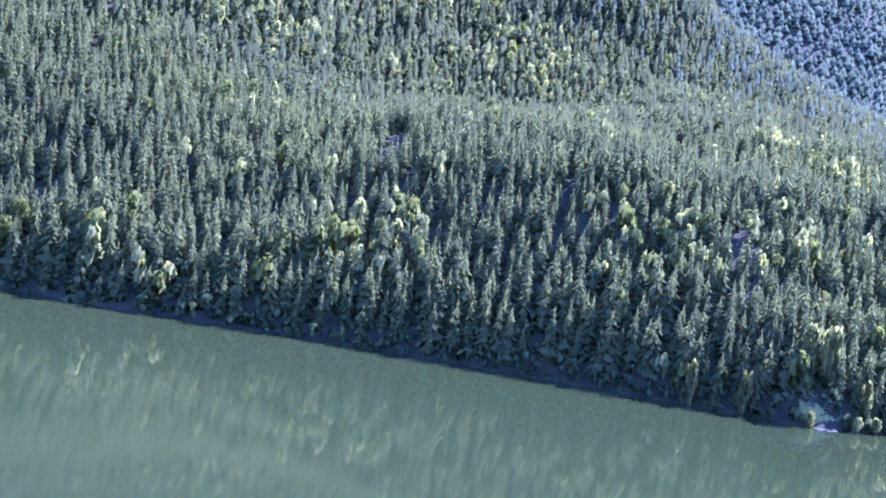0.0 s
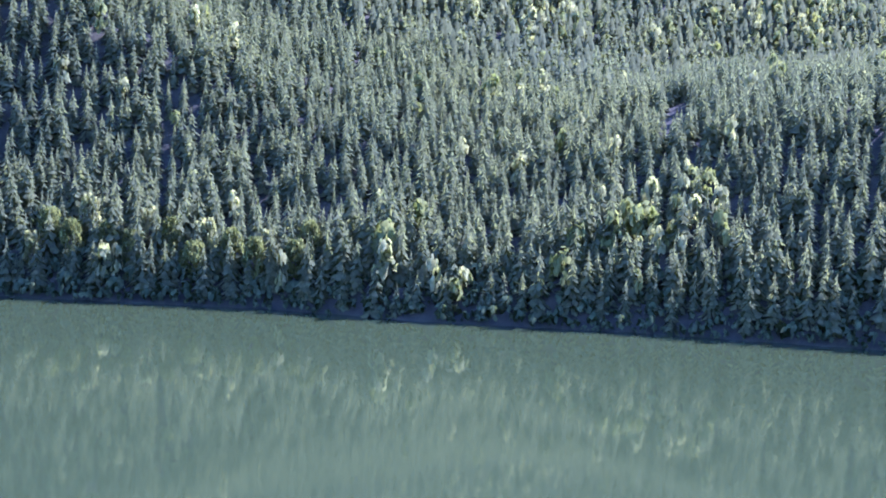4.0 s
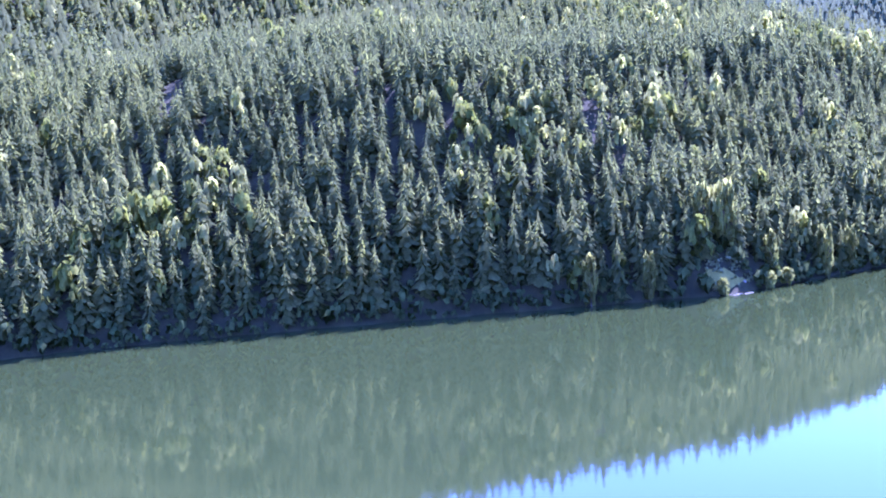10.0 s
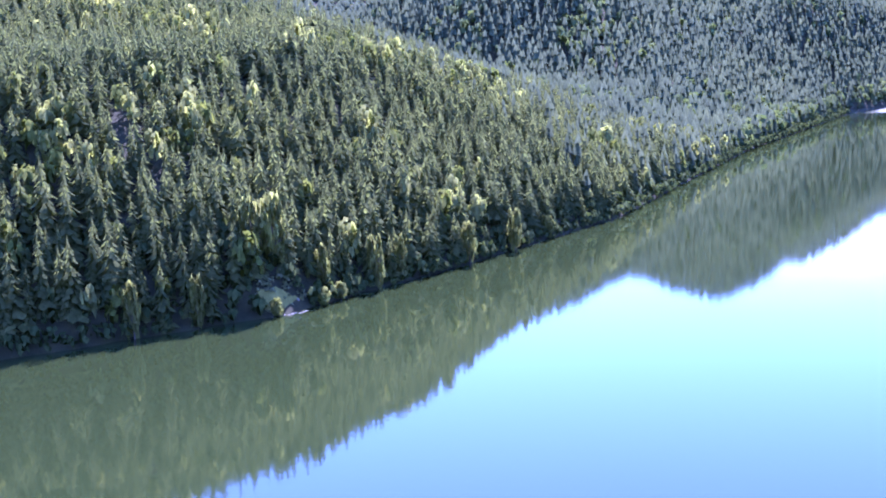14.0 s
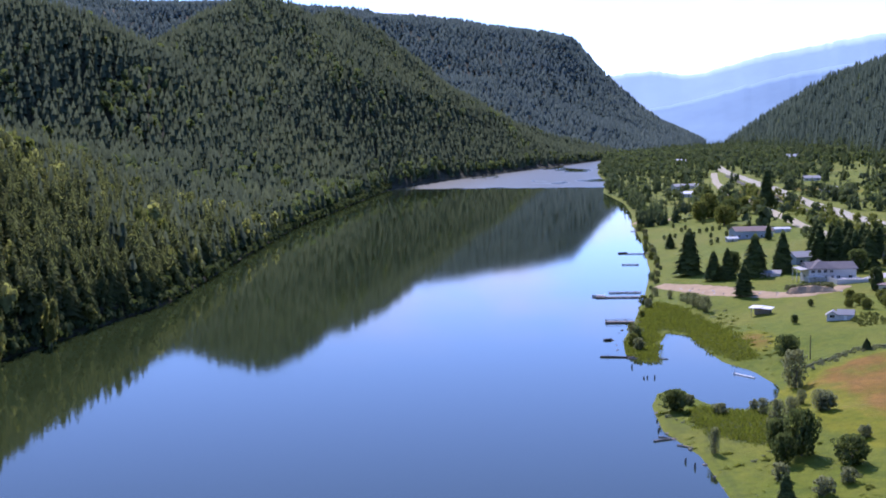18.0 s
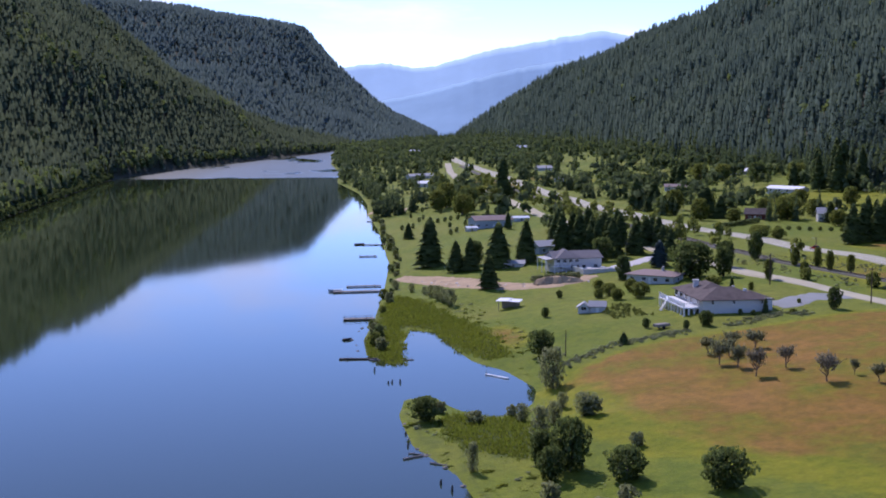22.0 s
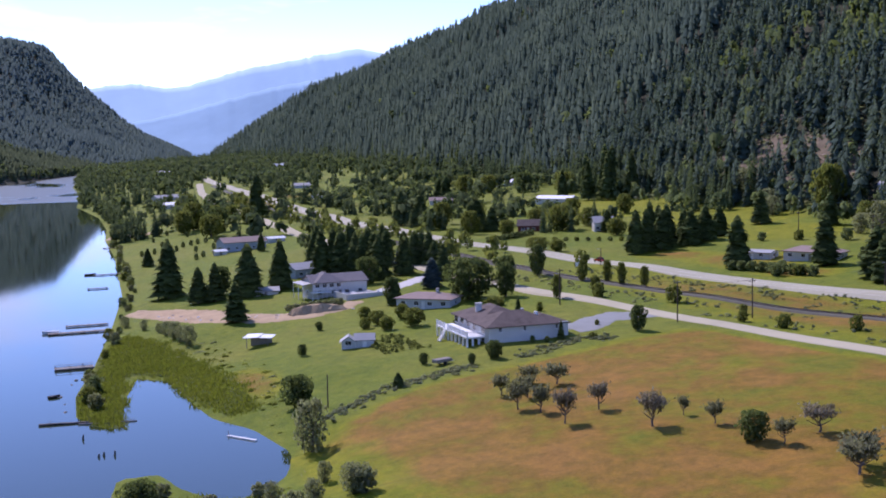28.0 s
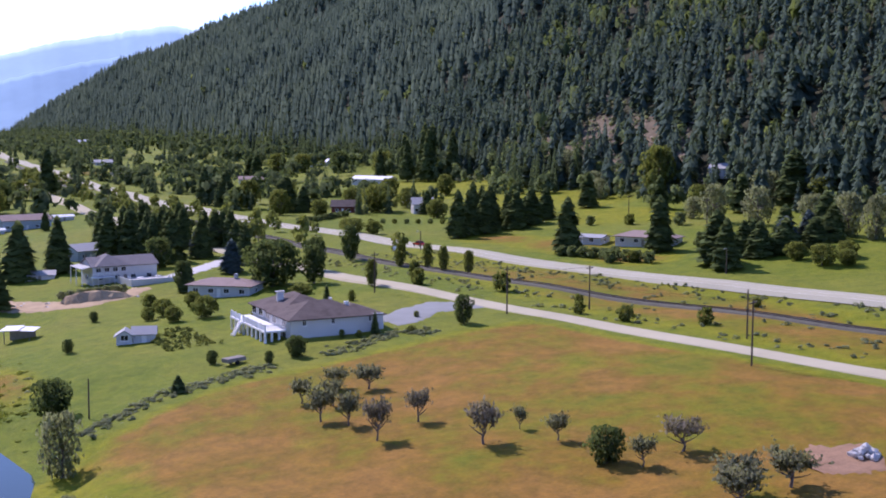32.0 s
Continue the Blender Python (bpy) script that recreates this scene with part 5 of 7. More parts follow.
# ---- docks, logs, shore clutter ----
def dock(x0, y, x1, w, label, rails=False, boat=False):
    d = thing("dock", x0, y, 0, 0, label, "dock", "docks along the shore")
    n = int((x1 - x0) / 0.45)
    bm = bmesh.new()
    for yy in (-w / 2 + 0.1, w / 2 - 0.1):
        box(bm, 0, x1 - x0, yy - 0.07, yy + 0.07, 0.18, 0.36)
    part("beam", bm, dark_wood, d)
    base = bmesh.new()
    box(base, -0.19, 0.19, -w / 2, w / 2, 0.0, 0.06)
    me = bpy.data.meshes.new("plank")
    base.to_mesh(me)
    base.free()
    me.materials.append(old_wood)
    for k in range(n):
        part_mesh("plank", me, d, m=pose(0.22 + 0.45 * k, 0, 0.364))
    for k in range(0, n, 7):
        for s in (-1, 1):
            bm = bmesh.new()
            tube(bm, [(0.3 + 0.45 * k, s * (w / 2 + 0.1), -1.2), (0.3 + 0.45 * k, s * (w / 2 + 0.1), 1.0 if rails else 0.6)], [0.1, 0.09], 6)
            part("pile", bm, dark_wood, d)
    if rails:
        for s in (-1, 1):
            bm = bmesh.new()
            box(bm, 0, x1 - x0, s * (w / 2 + 0.1) - 0.04, s * (w / 2 + 0.1) + 0.04, 0.92, 1.0)
            part("rail", bm, old_wood, d)
    return d


dock(50.5, 476, 62.5, 1.6, "narrow weathered timber dock on dark piles")
dock(44.5, 463, 60.5, 2.2, "long dock with a float and a moored boat at its end")
dock(41.5, 405, 50.5, 2.4, "railed timber dock on dark piles", True)
dock(74, 618, 88, 1.5, "far narrow dock on dark piles")
dock(93, 748, 104, 1.5, "small far dock on dark piles")
dock(66.5, 570, 74, 1.4, "short far dock on dark piles")


def hull(name, label, x, y, z, rz, L, W, H, material, inside):
    ob = thing(name, x, y, z, rz, label, "boat")
    bm = bmesh.new()
    rings = []
    for k in range(9):
        u = k / 8
        w = W / 2 * min(1, 1.9 * (1 - u)) ** 0.6 + 0.02
        xx, lift = -L / 2 + L * u, 0.25 * H * u ** 3
        rings.append([bm.verts.new((xx, s * w * f, H * g + lift)) for s, f, g in ((-1, 1, 1), (-1, 0.8, 0.25), (0, 0, 0), (1, 0.8, 0.25), (1, 1, 1), (1, 0.86, 0.96), (0, 0, 0.35), (-1, 0.86, 0.96))])
    for a, b in zip(rings, rings[1:]):
        for j in range(8):
            bm.faces.new((a[j], a[(j + 1) % 8], b[(j + 1) % 8], b[j]))
    bm.faces.new(rings[0][::-1])
    bm.faces.new(rings[-1])
    part("hull", bm, material, ob)
    for u in (-0.2, 0.15):
        bm = bmesh.new()
        box(bm, L * u - 0.12, L * u + 0.12, -W * 0.42, W * 0.42, H * 0.7, H * 0.76)
        part("bench", bm, inside, ob)
    return ob


hull("rowing_boat", "white rowing boat moored beside the long dock", 45.5, 466, -0.12, 175, 4.6, 1.7, 0.75, white_metal, old_wood)
hull("rowing_boat", "dark rowing boat moored at a far dock", 73, 621, -0.1, 10, 4.5, 1.7, 0.7, dark_wood, old_wood)
hull("canoe", "small dark canoe drawn up at the reeds", 38.8, 372, -0.05, 20, 2.6, 1.0, 0.5, dark_wood, old_wood)

lg = thing("plank_raft", 66.6, 318.0, 0.0, -57, "long pale sun-bleached plank afloat in the pond", "log")
bm = bmesh.new()
box(bm, -3.6, 3.4, -0.28, 0.28, -0.06, 0.22, 0.03)
part("plank", bm, trim_white, lg)
bm = bmesh.new()
tube(bm, [(-3.4, 0.1, 0.2), (-3.9, 0.4, 0.9)], [0.1, 0.05], 6)
part("stub", bm, old_wood, lg)


def log(x, y, rz, L, r, material, label, z=0.0, branches=2):
    ob = thing("log", x, y, z, rz, label, "log", "driftwood along the shore")
    bm = bmesh.new()
    tube(bm, [(-L / 2, 0, r * 0.3), (-L / 6, 0.08, r * 0.4), (L / 6, -0.06, r * 0.35), (L / 2, 0.05, r * 0.45)], [r, r * 0.92, r * 0.8, r * 0.55], 8)
    part("stem", bm, material, ob)
    for k in range(branches):
        bm = bmesh.new()
        xx = -L * 0.3 + L * 0.55 * k
        tube(bm, [(xx, 0, r), (xx + 0.3, 0.4, r + 0.5)], [r * 0.3, r * 0.12], 5)
        part("stub", bm, material, ob)


log(38.5, 344.8, -8, 9.5, 0.32, dark_wood, "dark floating boom log off the reeds")
log(43.8, 342.5, -12, 6.0, 0.22, old_wood, "grey floating log beside the reeds")
log(50, 341.5, -5, 3.0, 0.2, old_wood, "short grey log at the reeds' edge")
log(37.2, 254.5, 25, 5.0, 0.24, old_wood, "bleached driftwood log on the shore")
log(38.2, 256, -30, 4.2, 0.18, old_wood, "bleached driftwood log on the shore")
log(40.5, 249, -40, 4.0, 0.2, old_wood, "bleached driftwood log on the shore")
log(69.5, 287, 60, 4.0, 0.15, old_wood, "pale fallen branch on the pond's bank", 0.5)
for i, (x, y) in enumerate(((41.5, 316), (42.4, 316.6), (44.1, 316.2), (40.4, 330.5), (38.0, 270.5), (37.0, 262), (38.5, 238), (39.5, 234), (41.5, 226))):
    st = thing("snag", x, y, -0.7, 0, "dark broken stump standing in the shallows", "stump", "stumps in the shallows")
    bm = bmesh.new()
    tube(bm, [(0, 0, 0), (0.05 * (i % 3), 0.06, 0.9), (0.1, 0.02 * i, 1.25 + 0.12 * (i % 4))], [0.25, 0.2, 0.1], 6)
    part("stem", bm, dark_wood, st)


# ---- vehicles ----
def car(x, y, rz, paint, label):
    c = thing("car", x, y, float(np.interp(y, hy, hz)) + 0.05, rz, label, "car")
    bm = bmesh.new()
    prof = [(-2.1, 0.35), (-2.15, 0.75), (-1.5, 0.92), (1.0, 0.95), (2.05, 0.8), (2.15, 0.4)]
    for s in (-0.85, 0.85):
        [bm.verts.new((p, s, q)) for p, q in prof]
    bm.verts.ensure_lookup_table()
    n = len(prof)
    for k in range(n):
        bm.faces.new((bm.verts[k], bm.verts[(k + 1) % n], bm.verts[n + (k + 1) % n], bm.verts[n + k]))
    bm.faces.new([bm.verts[k] for k in range(n)][::-1])
    bm.faces.new([bm.verts[n + k] for k in range(n)])
    part("body", bm, paint, c)
    bm = bmesh.new()
    r = bmesh.ops.create_cube(bm, size=1)
    bmesh.ops.scale(bm, vec=(2.3, 1.5, 0.55), verts=r["verts"])
    bmesh.ops.translate(bm, vec=(-0.35, 0, 1.2), verts=r["verts"])
    for v in bm.verts:
        if v.co.z > 1.3:
            v.co.x = -0.35 + (v.co.x + 0.35) * 0.68
            v.co.y *= 0.86
    part("cabin", bm, dark_glass, c, "dark glazed cabin")
    bm = bmesh.new()
    box(bm, -1.1, 0.4, -0.64, 0.64, 1.478, 1.53, 0.02)
    part("roof", bm, paint, c)
    for p in (-1.35, 1.35):
        for s in (-0.84, 0.84):
            bm = bmesh.new()
            r = bmesh.ops.create_cone(bm, segments=14, radius1=0.33, radius2=0.33, depth=0.22, cap_ends=True)
            bmesh.ops.rotate(bm, matrix=Matrix.Rotation(math.pi / 2, 3, "X"), verts=r["verts"])
            bmesh.ops.translate(bm, vec=(p, s, 0.33), verts=r["verts"])
            w = part("wheel", bm, tyre, c)
            bm = bmesh.new()
            r = bmesh.ops.create_cone(bm, segments=12, radius1=0.2, radius2=0.2, depth=0.24, cap_ends=True)
            bmesh.ops.rotate(bm, matrix=Matrix.Rotation(math.pi / 2, 3, "X"), verts=r["verts"])
            bmesh.ops.translate(bm, vec=(p, s, 0.33), verts=r["verts"])
            part("rim", bm, steel, w)
    for s in (-0.6, 0.6):
        bm = bmesh.new()
        box(bm, 2.06, 2.14, s - 0.18, s + 0.18, 0.58, 0.72, 0.02)
        part("headlight", bm, trim_white, c, "clear headlight")


car(215.5, 458, 99, red_paint, "red car driving on the pale highway")

# ---- trees and shrubs that stand apart ----
def quad_cloud(centres, size, rng, up=0.5):
    """Small leaf sprays as separate quads, facing all ways but mostly skywards."""
    n = len(centres)
    nrm = rng.normal(0, 1, (n, 3)) + (0, 0, up)
    nrm /= np.linalg.norm(nrm, axis=1)[:, None]
    a = np.cross(nrm, rng.normal(0, 1, (n, 3)))
    a /= np.linalg.norm(a, axis=1)[:, None]
    b = np.cross(nrm, a)
    s = (size * rng.uniform(0.6, 1.35, n))[:, None]
    t = s * rng.uniform(0.5, 0.95, n)[:, None]
    v = np.stack([centres - a * s, centres - b * t + nrm * s * 0.15, centres + a * s, centres + b * t + nrm * s * 0.15], 1).reshape(-1, 3)
    return v, np.arange(n * 4).reshape(n, 4)


def crown_mesh(name, material, seed, leaves=1100, lobes=11, size=0.1, low=0.22, flat=0.5, fill=0.55, narrow=1.0):
    """A unit crown (height 1, radius 1) of leaf sprays gathered in uneven lobes."""
    rng = np.random.default_rng(seed)
    cs = []
    for k in range(lobes):
        a, h = 2.4 * k + rng.uniform(-0.5, 0.5), low + (1 - low) * (k + 0.5) / lobes
        sh = math.sin(math.pi * min(1, max(0.08, (h - low * 0.6) / (1.02 - low * 0.6)))) ** flat
        rr = 0.62 * sh * narrow * rng.uniform(0.6, 1.1)
        rad = rng.uniform(0.26, 0.42) * (0.6 + 0.4 * sh)
        n = int(leaves / lobes)
        d = rng.normal(0, 1, (n, 3))
        d /= np.linalg.norm(d, axis=1)[:, None]
        d *= (fill + (1 - fill) * rng.random(n) ** 0.4)[:, None]
        cs.append(np.array([rr * math.cos(a), rr * math.sin(a), min(h, 0.97 - rad * 0.3)]) + d * rad * np.array([1, 1, 0.42]))
    c = np.concatenate(cs)
    c[:, 2] = np.clip(c[:, 2], low * 0.5, 1.0)
    v, f = quad_cloud(c, size, rng)
    nn = v * (0.5, 0.5, 0) + (v - (0, 0, 0.4)) * (0, 0, 0.6) + (0, 0, 0.9) + np.repeat(rng.normal(0, 0.3, (len(v) // 4, 3)), 4, 0)
    return mesh_from(name, v, f, material, normals=nn / np.linalg.norm(nn, axis=1)[:, None])


def twig_mesh(name, material, seed, limbs=9, leaves=5):
    """A unit crown of an old orchard tree: forked bare twigs with thin leaf sprays at their ends."""
    rng = np.random.default_rng(seed)
    c, v, f = [], [], []

    def twig(p, q, w):
        d = q - p
        s = np.cross(d, rng.normal(0, 1, 3))
        s *= w / (np.linalg.norm(s) + 1e-9)
        o = len(v)
        v.extend([p - s, p + s, q + s * 0.4, q - s * 0.4])
        f.append((o, o + 1, o + 2, o + 3))
    for k in range(limbs):
        a = 2.4 * k + rng.uniform(-0.4, 0.4)
        r = rng.uniform(0.35, 0.75)
        p = np.array([0.22 * math.cos(a), 0.22 * math.sin(a), rng.uniform(0.32, 0.5)])
        q = np.array([r * math.cos(a), r * math.sin(a), rng.uniform(0.5, 0.9)])
        twig(p, q, 0.018)
        for j in range(13):
            m = p + (q - p) * rng.uniform(0.35, 1)
            e = m + rng.normal(0, 1, 3) * (0.2, 0.2, 0.07) + (0, 0, 0.07)
            twig(m, e, 0.012)
            for i in range(leaves):
                c.append(m + (e - m) * rng.uniform(0.4, 1.25) + rng.normal(0, 0.035, 3) * (1, 1, 0.6))
    v = np.array(v)
    if c:
        lv, lf = quad_cloud(np.array(c), 0.055, rng)
        f = np.concatenate([np.array(f), lf + len(v)])
        v = np.concatenate([v, lv])
    f = np.array(f)
    nn = v * (0.4, 0.4, 0) + (0, 0, 0.9) + np.repeat(rng.normal(0, 0.3, (len(v) // 4, 3)), 4, 0)
    return mesh_from(name, v, f, material, normals=nn / np.linalg.norm(nn, axis=1)[:, None])


def trunk_mesh(name, seed, top_=0.7, r=0.055, limbs=5, crook=0.04):
    """A unit trunk with limbs that reach into the crown."""
    rng = np.random.default_rng(seed)
    bm = bmesh.new()
    pts = [(0, 0, -0.04)] + [(rng.normal(0, crook), rng.normal(0, crook), top_ * k / 4) for k in range(1, 5)]
    tube(bm, pts, [r * 1.3, r, r * 0.8, r * 0.6, r * 0.25], 7)
    for k in range(limbs):
        a, h = 2.4 * k + rng.uniform(-0.4, 0.4), top_ * rng.uniform(0.3, 0.75)
        q = Vector((0, 0, h))
        e = Vector((math.cos(a) * 0.6, math.sin(a) * 0.6, h + rng.uniform(0.15, 0.3)))
        tube(bm, [q, q.lerp(e, 0.5) + Vector((0, 0, -0.02)), e], [r * 0.5, r * 0.35, r * 0.12], 5)
    me = bpy.data.meshes.new(name)
    bm.to_mesh(me)
    bm.free()
    me.materials.append(bark)
    return me


def spruce_mesh(name, material, seed, tiers=26, sprays=20):
    """A unit spruce crown: whorls of separate drooping boughs round a dense core."""
    rng = np.random.default_rng(seed)
    v, f = [], []
    for k in range(tiers):
        u = k / tiers
        z = 0.05 + 0.93 * u
        r = (1 - u) ** 0.54 * rng.uniform(0.75, 1.12) + 0.03
        n = max(5, int(sprays * (1 - 0.5 * u)))
        for s in range(n):
            a = 2 * math.pi * (s + rng.uniform(-0.4, 0.4)) / n + k
            q = r * rng.uniform(0.78, 1.2)
            w = q * rng.uniform(0.26, 0.42) + 0.04
            ca, sa = math.cos(a), math.sin(a)
            dz = 0.05 + 0.07 * r
            o = len(v)
            v += [(0.0, 0.0, z + dz), (q * 0.6 * ca - w * sa, q * 0.6 * sa + w * ca, z + dz * 0.35 - 0.01), (q * ca, q * sa, z - rng.uniform(0, 0.03)), (q * 0.6 * ca + w * sa, q * 0.6 * sa - w * ca, z + dz * 0.35 - 0.01)]
            f.append((o, o + 1, o + 2, o + 3))
    v = np.array(v)
    nn = v * (0.75, 0.75, 0) + (0, 0, 1.6) + np.repeat(rng.normal(0, 0.3, (len(v) // 4, 3)), 4, 0)
    return mesh_from(name, v, f, material, normals=nn / np.linalg.norm(nn, axis=1)[:, None])


blue_spruce = leafy("blue spruce needles", (0.07, 0.1, 0.1), (0.095, 0.13, 0.13), (0.125, 0.16, 0.155), through=0.4, relief=0.3)
dark_leaf = leafy("dark maple leaves", (0.125, 0.17, 0.075), (0.165, 0.215, 0.095), (0.215, 0.265, 0.12), through=0.5, relief=0.2)
maple_leaf = leafy("deep green maple leaves", (0.085, 0.122, 0.045), (0.115, 0.155, 0.055), (0.15, 0.19, 0.07), through=0.5, relief=0.2)
willow_leaf = leafy("grey-green willow leaves", (0.2, 0.225, 0.13), (0.24, 0.27, 0.155), (0.29, 0.32, 0.185), through=0.5, relief=0.2)
orchard_leaf = leafy("thin grey-green apple leaves", (0.17, 0.18, 0.12), (0.21, 0.225, 0.145), (0.26, 0.27, 0.18), through=0.5, relief=0.2)
bare_leaf = leafy("sparse mauve-grey twigs", (0.19, 0.175, 0.145), (0.24, 0.22, 0.18), (0.29, 0.265, 0.21), through=0.45, relief=0.3)

SPRUCES = [spruce_mesh("crown", spruce, 100 + k) for k in range(5)]
BLUES = [spruce_mesh("crown", blue_spruce, 110 + k) for k in range(2)]
MAPLES = [crown_mesh("crown", maple_leaf, 120 + k, 2800, 30, 0.052, low=0.1, fill=0.6) for k in range(3)]
BIRCHES = [crown_mesh("crown", broadleaf, 130 + k, 2400, 28, 0.055, low=0.1, fill=0.6) for k in range(4)]
WILLOWS = [crown_mesh("crown", willow_leaf, 140 + k, 1900, 30, 0.045, low=0.04, fill=0.25, narrow=0.95) for k in range(3)]
POPLARS = [crown_mesh("crown", pale_leaf, 145 + k, 800, 13, low=0.1, fill=0.6) for k in range(3)]
APPLES = [twig_mesh("crown", orchard_leaf, 150 + k, 14, 7) for k in range(4)]
PLUMS = [twig_mesh("crown", bare_leaf, 160 + k, 15, 5) for k in range(3)]
SHRUBS = [crown_mesh("crown", willow_leaf, 170 + k, 800, 14, 0.095, 0.03, fill=0.6) for k in range(3)]
GREEN_SHRUBS = [crown_mesh("crown", broadleaf, 176 + k, 800, 14, 0.095, 0.03, fill=0.6) for k in range(3)]
DARK_SHRUBS = [crown_mesh("crown", dark_leaf, 182 + k, 800, 14, 0.095, 0.03, fill=0.6) for k in range(3)]
FIR_TRUNK = trunk_mesh("trunk", 200, 0.9, 0.07, 0, 0.004)
TRUNKS = [trunk_mesh("trunk", 201 + k) for k in range(4)]
CROOKED = [trunk_mesh("trunk", 210 + k, 0.6, 0.05, 7, 0.06) for k in range(3)]
tree_rng = np.random.default_rng(33)


def tree(name, label, category, crowns, trunks, x, y, h, w, group=""):
    t = thing(name, x, y, None, 0, label, category, group)
    w = w * (1.22 if "spruce" in name else 1.05)
    s = Matrix.Diagonal((w / 2, w / 2, h, 1))
    turn = pose(0, 0, 0, 0, 0, float(tree_rng.uniform(0, 360)))
    part_mesh("crown", crowns[int(tree_rng.integers(len(crowns)))], t, m=turn @ s)
    if trunks:
        k = h / 9
        part_mesh("trunk", trunks[int(tree_rng.integers(len(trunks)))], t, m=turn @ Matrix.Diagonal((max(w / 2, k * 1.6), max(w / 2, k * 1.6), h, 1)))
    return t


SP = "dark green spruce standing on mown grass"
LAWN_SPRUCES = ((86.8, 514.9, 19.2, 9.6), (91.5, 488.7, 11.5, 6.4), (96.1, 485.3, 12.2, 6.0), (97.5, 631.2, 7.6, 4.9), (117.8, 489.2, 16.2, 7.4), (91.0, 432.9, 11, 6.2), (135.8, 504.2, 16.1, 7.2), (140.8, 497.9, 15.9, 7.8), (159.1, 526.5, 12.1, 6.0), (160.0, 507.6, 12.9, 6.2))
ROAD_SPRUCES = ((166.1, 495.9, 11.9, 6), (164, 540, 12, 6), (169.2, 490.7, 12.3, 5.6), (163, 470, 11, 5.4), (159.5, 453.8, 11.2, 5.2), (143.8, 623.0, 8.4, 3.8), (141.2, 494.2, 6.9, 3.2), (148, 520, 13, 6.5), (152, 545, 13, 6.5), (188.0, 816.8, 26, 10.5), (163, 556, 12, 6))
EAST_SPRUCES = ((225.0, 646.5, 15.7, 8.9), (218.2, 655, 17.1, 7.9), (233.9, 607.1, 13.6, 8.9), (240.5, 600.5, 11.1, 6.9), (307.9, 821.6, 15.6, 9.0), (239.5, 476.1, 15.5, 7.5), (251.9, 487.4, 17.1, 6.6), (263.1, 494.4, 14.8, 7.8), (272.4, 497.7, 11.5, 6.4), (275.1, 488.8, 11.3, 8.2), (273.2, 556.6, 9.3, 6.1), (246, 480, 15, 7), (257, 490, 15, 7))
BIG_SPRUCES = ((238.6, 415.1, 16.0, 8.6), (257.6, 398.8, 15.4, 8.4), (249.2, 366.9, 13.6, 9.0), (269.6, 376.3, 8, 7.4), (266, 384, 10, 7))
for row in LAWN_SPRUCES:
    tree("spruce_tree", SP, "spruce tree", SPRUCES, [FIR_TRUNK], *row, group="spruces in the village")
tree("pine_tree", "broad dark pine among lawn spruces", "pine tree", SPRUCES, [FIR_TRUNK], 106.1, 483.7, 16.7, 11, group="spruces in the village")
for row in ROAD_SPRUCES:
    tree("spruce_tree", "dark green spruce in the row beside the road", "spruce tree", SPRUCES, [FIR_TRUNK], *row, group="spruces in the village")
for row in EAST_SPRUCES:
    tree("spruce_tree", "dark spruce in a clump above the highway", "spruce tree", SPRUCES, [FIR_TRUNK], *row, group="spruces in the village")
for row in BIG_SPRUCES:
    tree("spruce_tree", "large dark spruce standing alone above the highway", "spruce tree", SPRUCES, [FIR_TRUNK], *row, group="spruces in the village")
for row in ((340, 676, 26, 9), (346, 690, 29, 10), (352, 672, 25, 9), (343, 706, 24, 8), (356, 700, 28, 10), (336, 690, 22, 8), (349, 716, 24, 8), (334, 716, 17, 7), (312, 844, 13, 9), (240, 616, 15, 10)):
    tree("fir_tree", "tall dark fir at the foot of the eastern slope", "fir tree", SPRUCES, [FIR_TRUNK], *row, group="firs below the slope")
belt = 0
while belt < 18:
    x, y = float(tree_rng.uniform(140, 176)), float(tree_rng.uniform(474, 580))
    lane = min(abs(x - float(np.interp(y, [p[1] for p in line], [p[0] for p in line]))) for line in (ROAD, HIGHWAY, RAIL))
    if lane < 5 or math.hypot(x - 131, y - 514) < 12:
        continue
    belt += 1
    tree("spruce_tree", "dark green spruce in the belt behind the houses", "spruce tree", SPRUCES, [FIR_TRUNK], x, y, float(tree_rng.uniform(9, 15)), float(tree_rng.uniform(5, 7)), group="spruces in the village")
for row in ((332, 850, 12, 15), (338, 826, 11, 14), (351, 801, 12, 15), (354, 753, 12, 15), (264, 579, 11, 17), (144, 777, 15, 16), (142, 721, 11, 14), (151, 746, 13, 14), (136, 762, 12, 13), (216, 505, 4.6, 9), (220, 497, 4.2, 7), (159, 863, 13, 13), (162, 808, 10, 11), (168, 790, 10, 10), (174, 778, 9, 10), (166, 919, 13, 15), (152, 822, 9, 10), (228, 628, 12, 11), (240, 618, 11, 10), (226, 590, 10, 9), (250, 640, 10, 11), (262, 600, 9, 10), (280, 585, 8, 9), (268, 540, 7, 9), (232, 565, 7, 8), (300, 640, 8, 10), (312, 610, 9, 10), (120, 500, 7, 7), (101, 500, 9, 8)):
    tree("broadleaf_tree", "full round green broadleaf tree near the road", "broadleaf tree", MAPLES if int(row[0]) % 2 else BIRCHES, TRUNKS, *row, group="broadleaf trees in the village")
for row in ((150.7, 440.6, 9.1, 5.9), (155, 480, 9, 5), (273.1, 367.6, 8.5, 7.2), (281.5, 368.1, 8.8, 5.9)):
    tree("blue_spruce", "blue-grey spruce with dense branches", "spruce tree", BLUES, [FIR_TRUNK], *row, group="blue spruces")
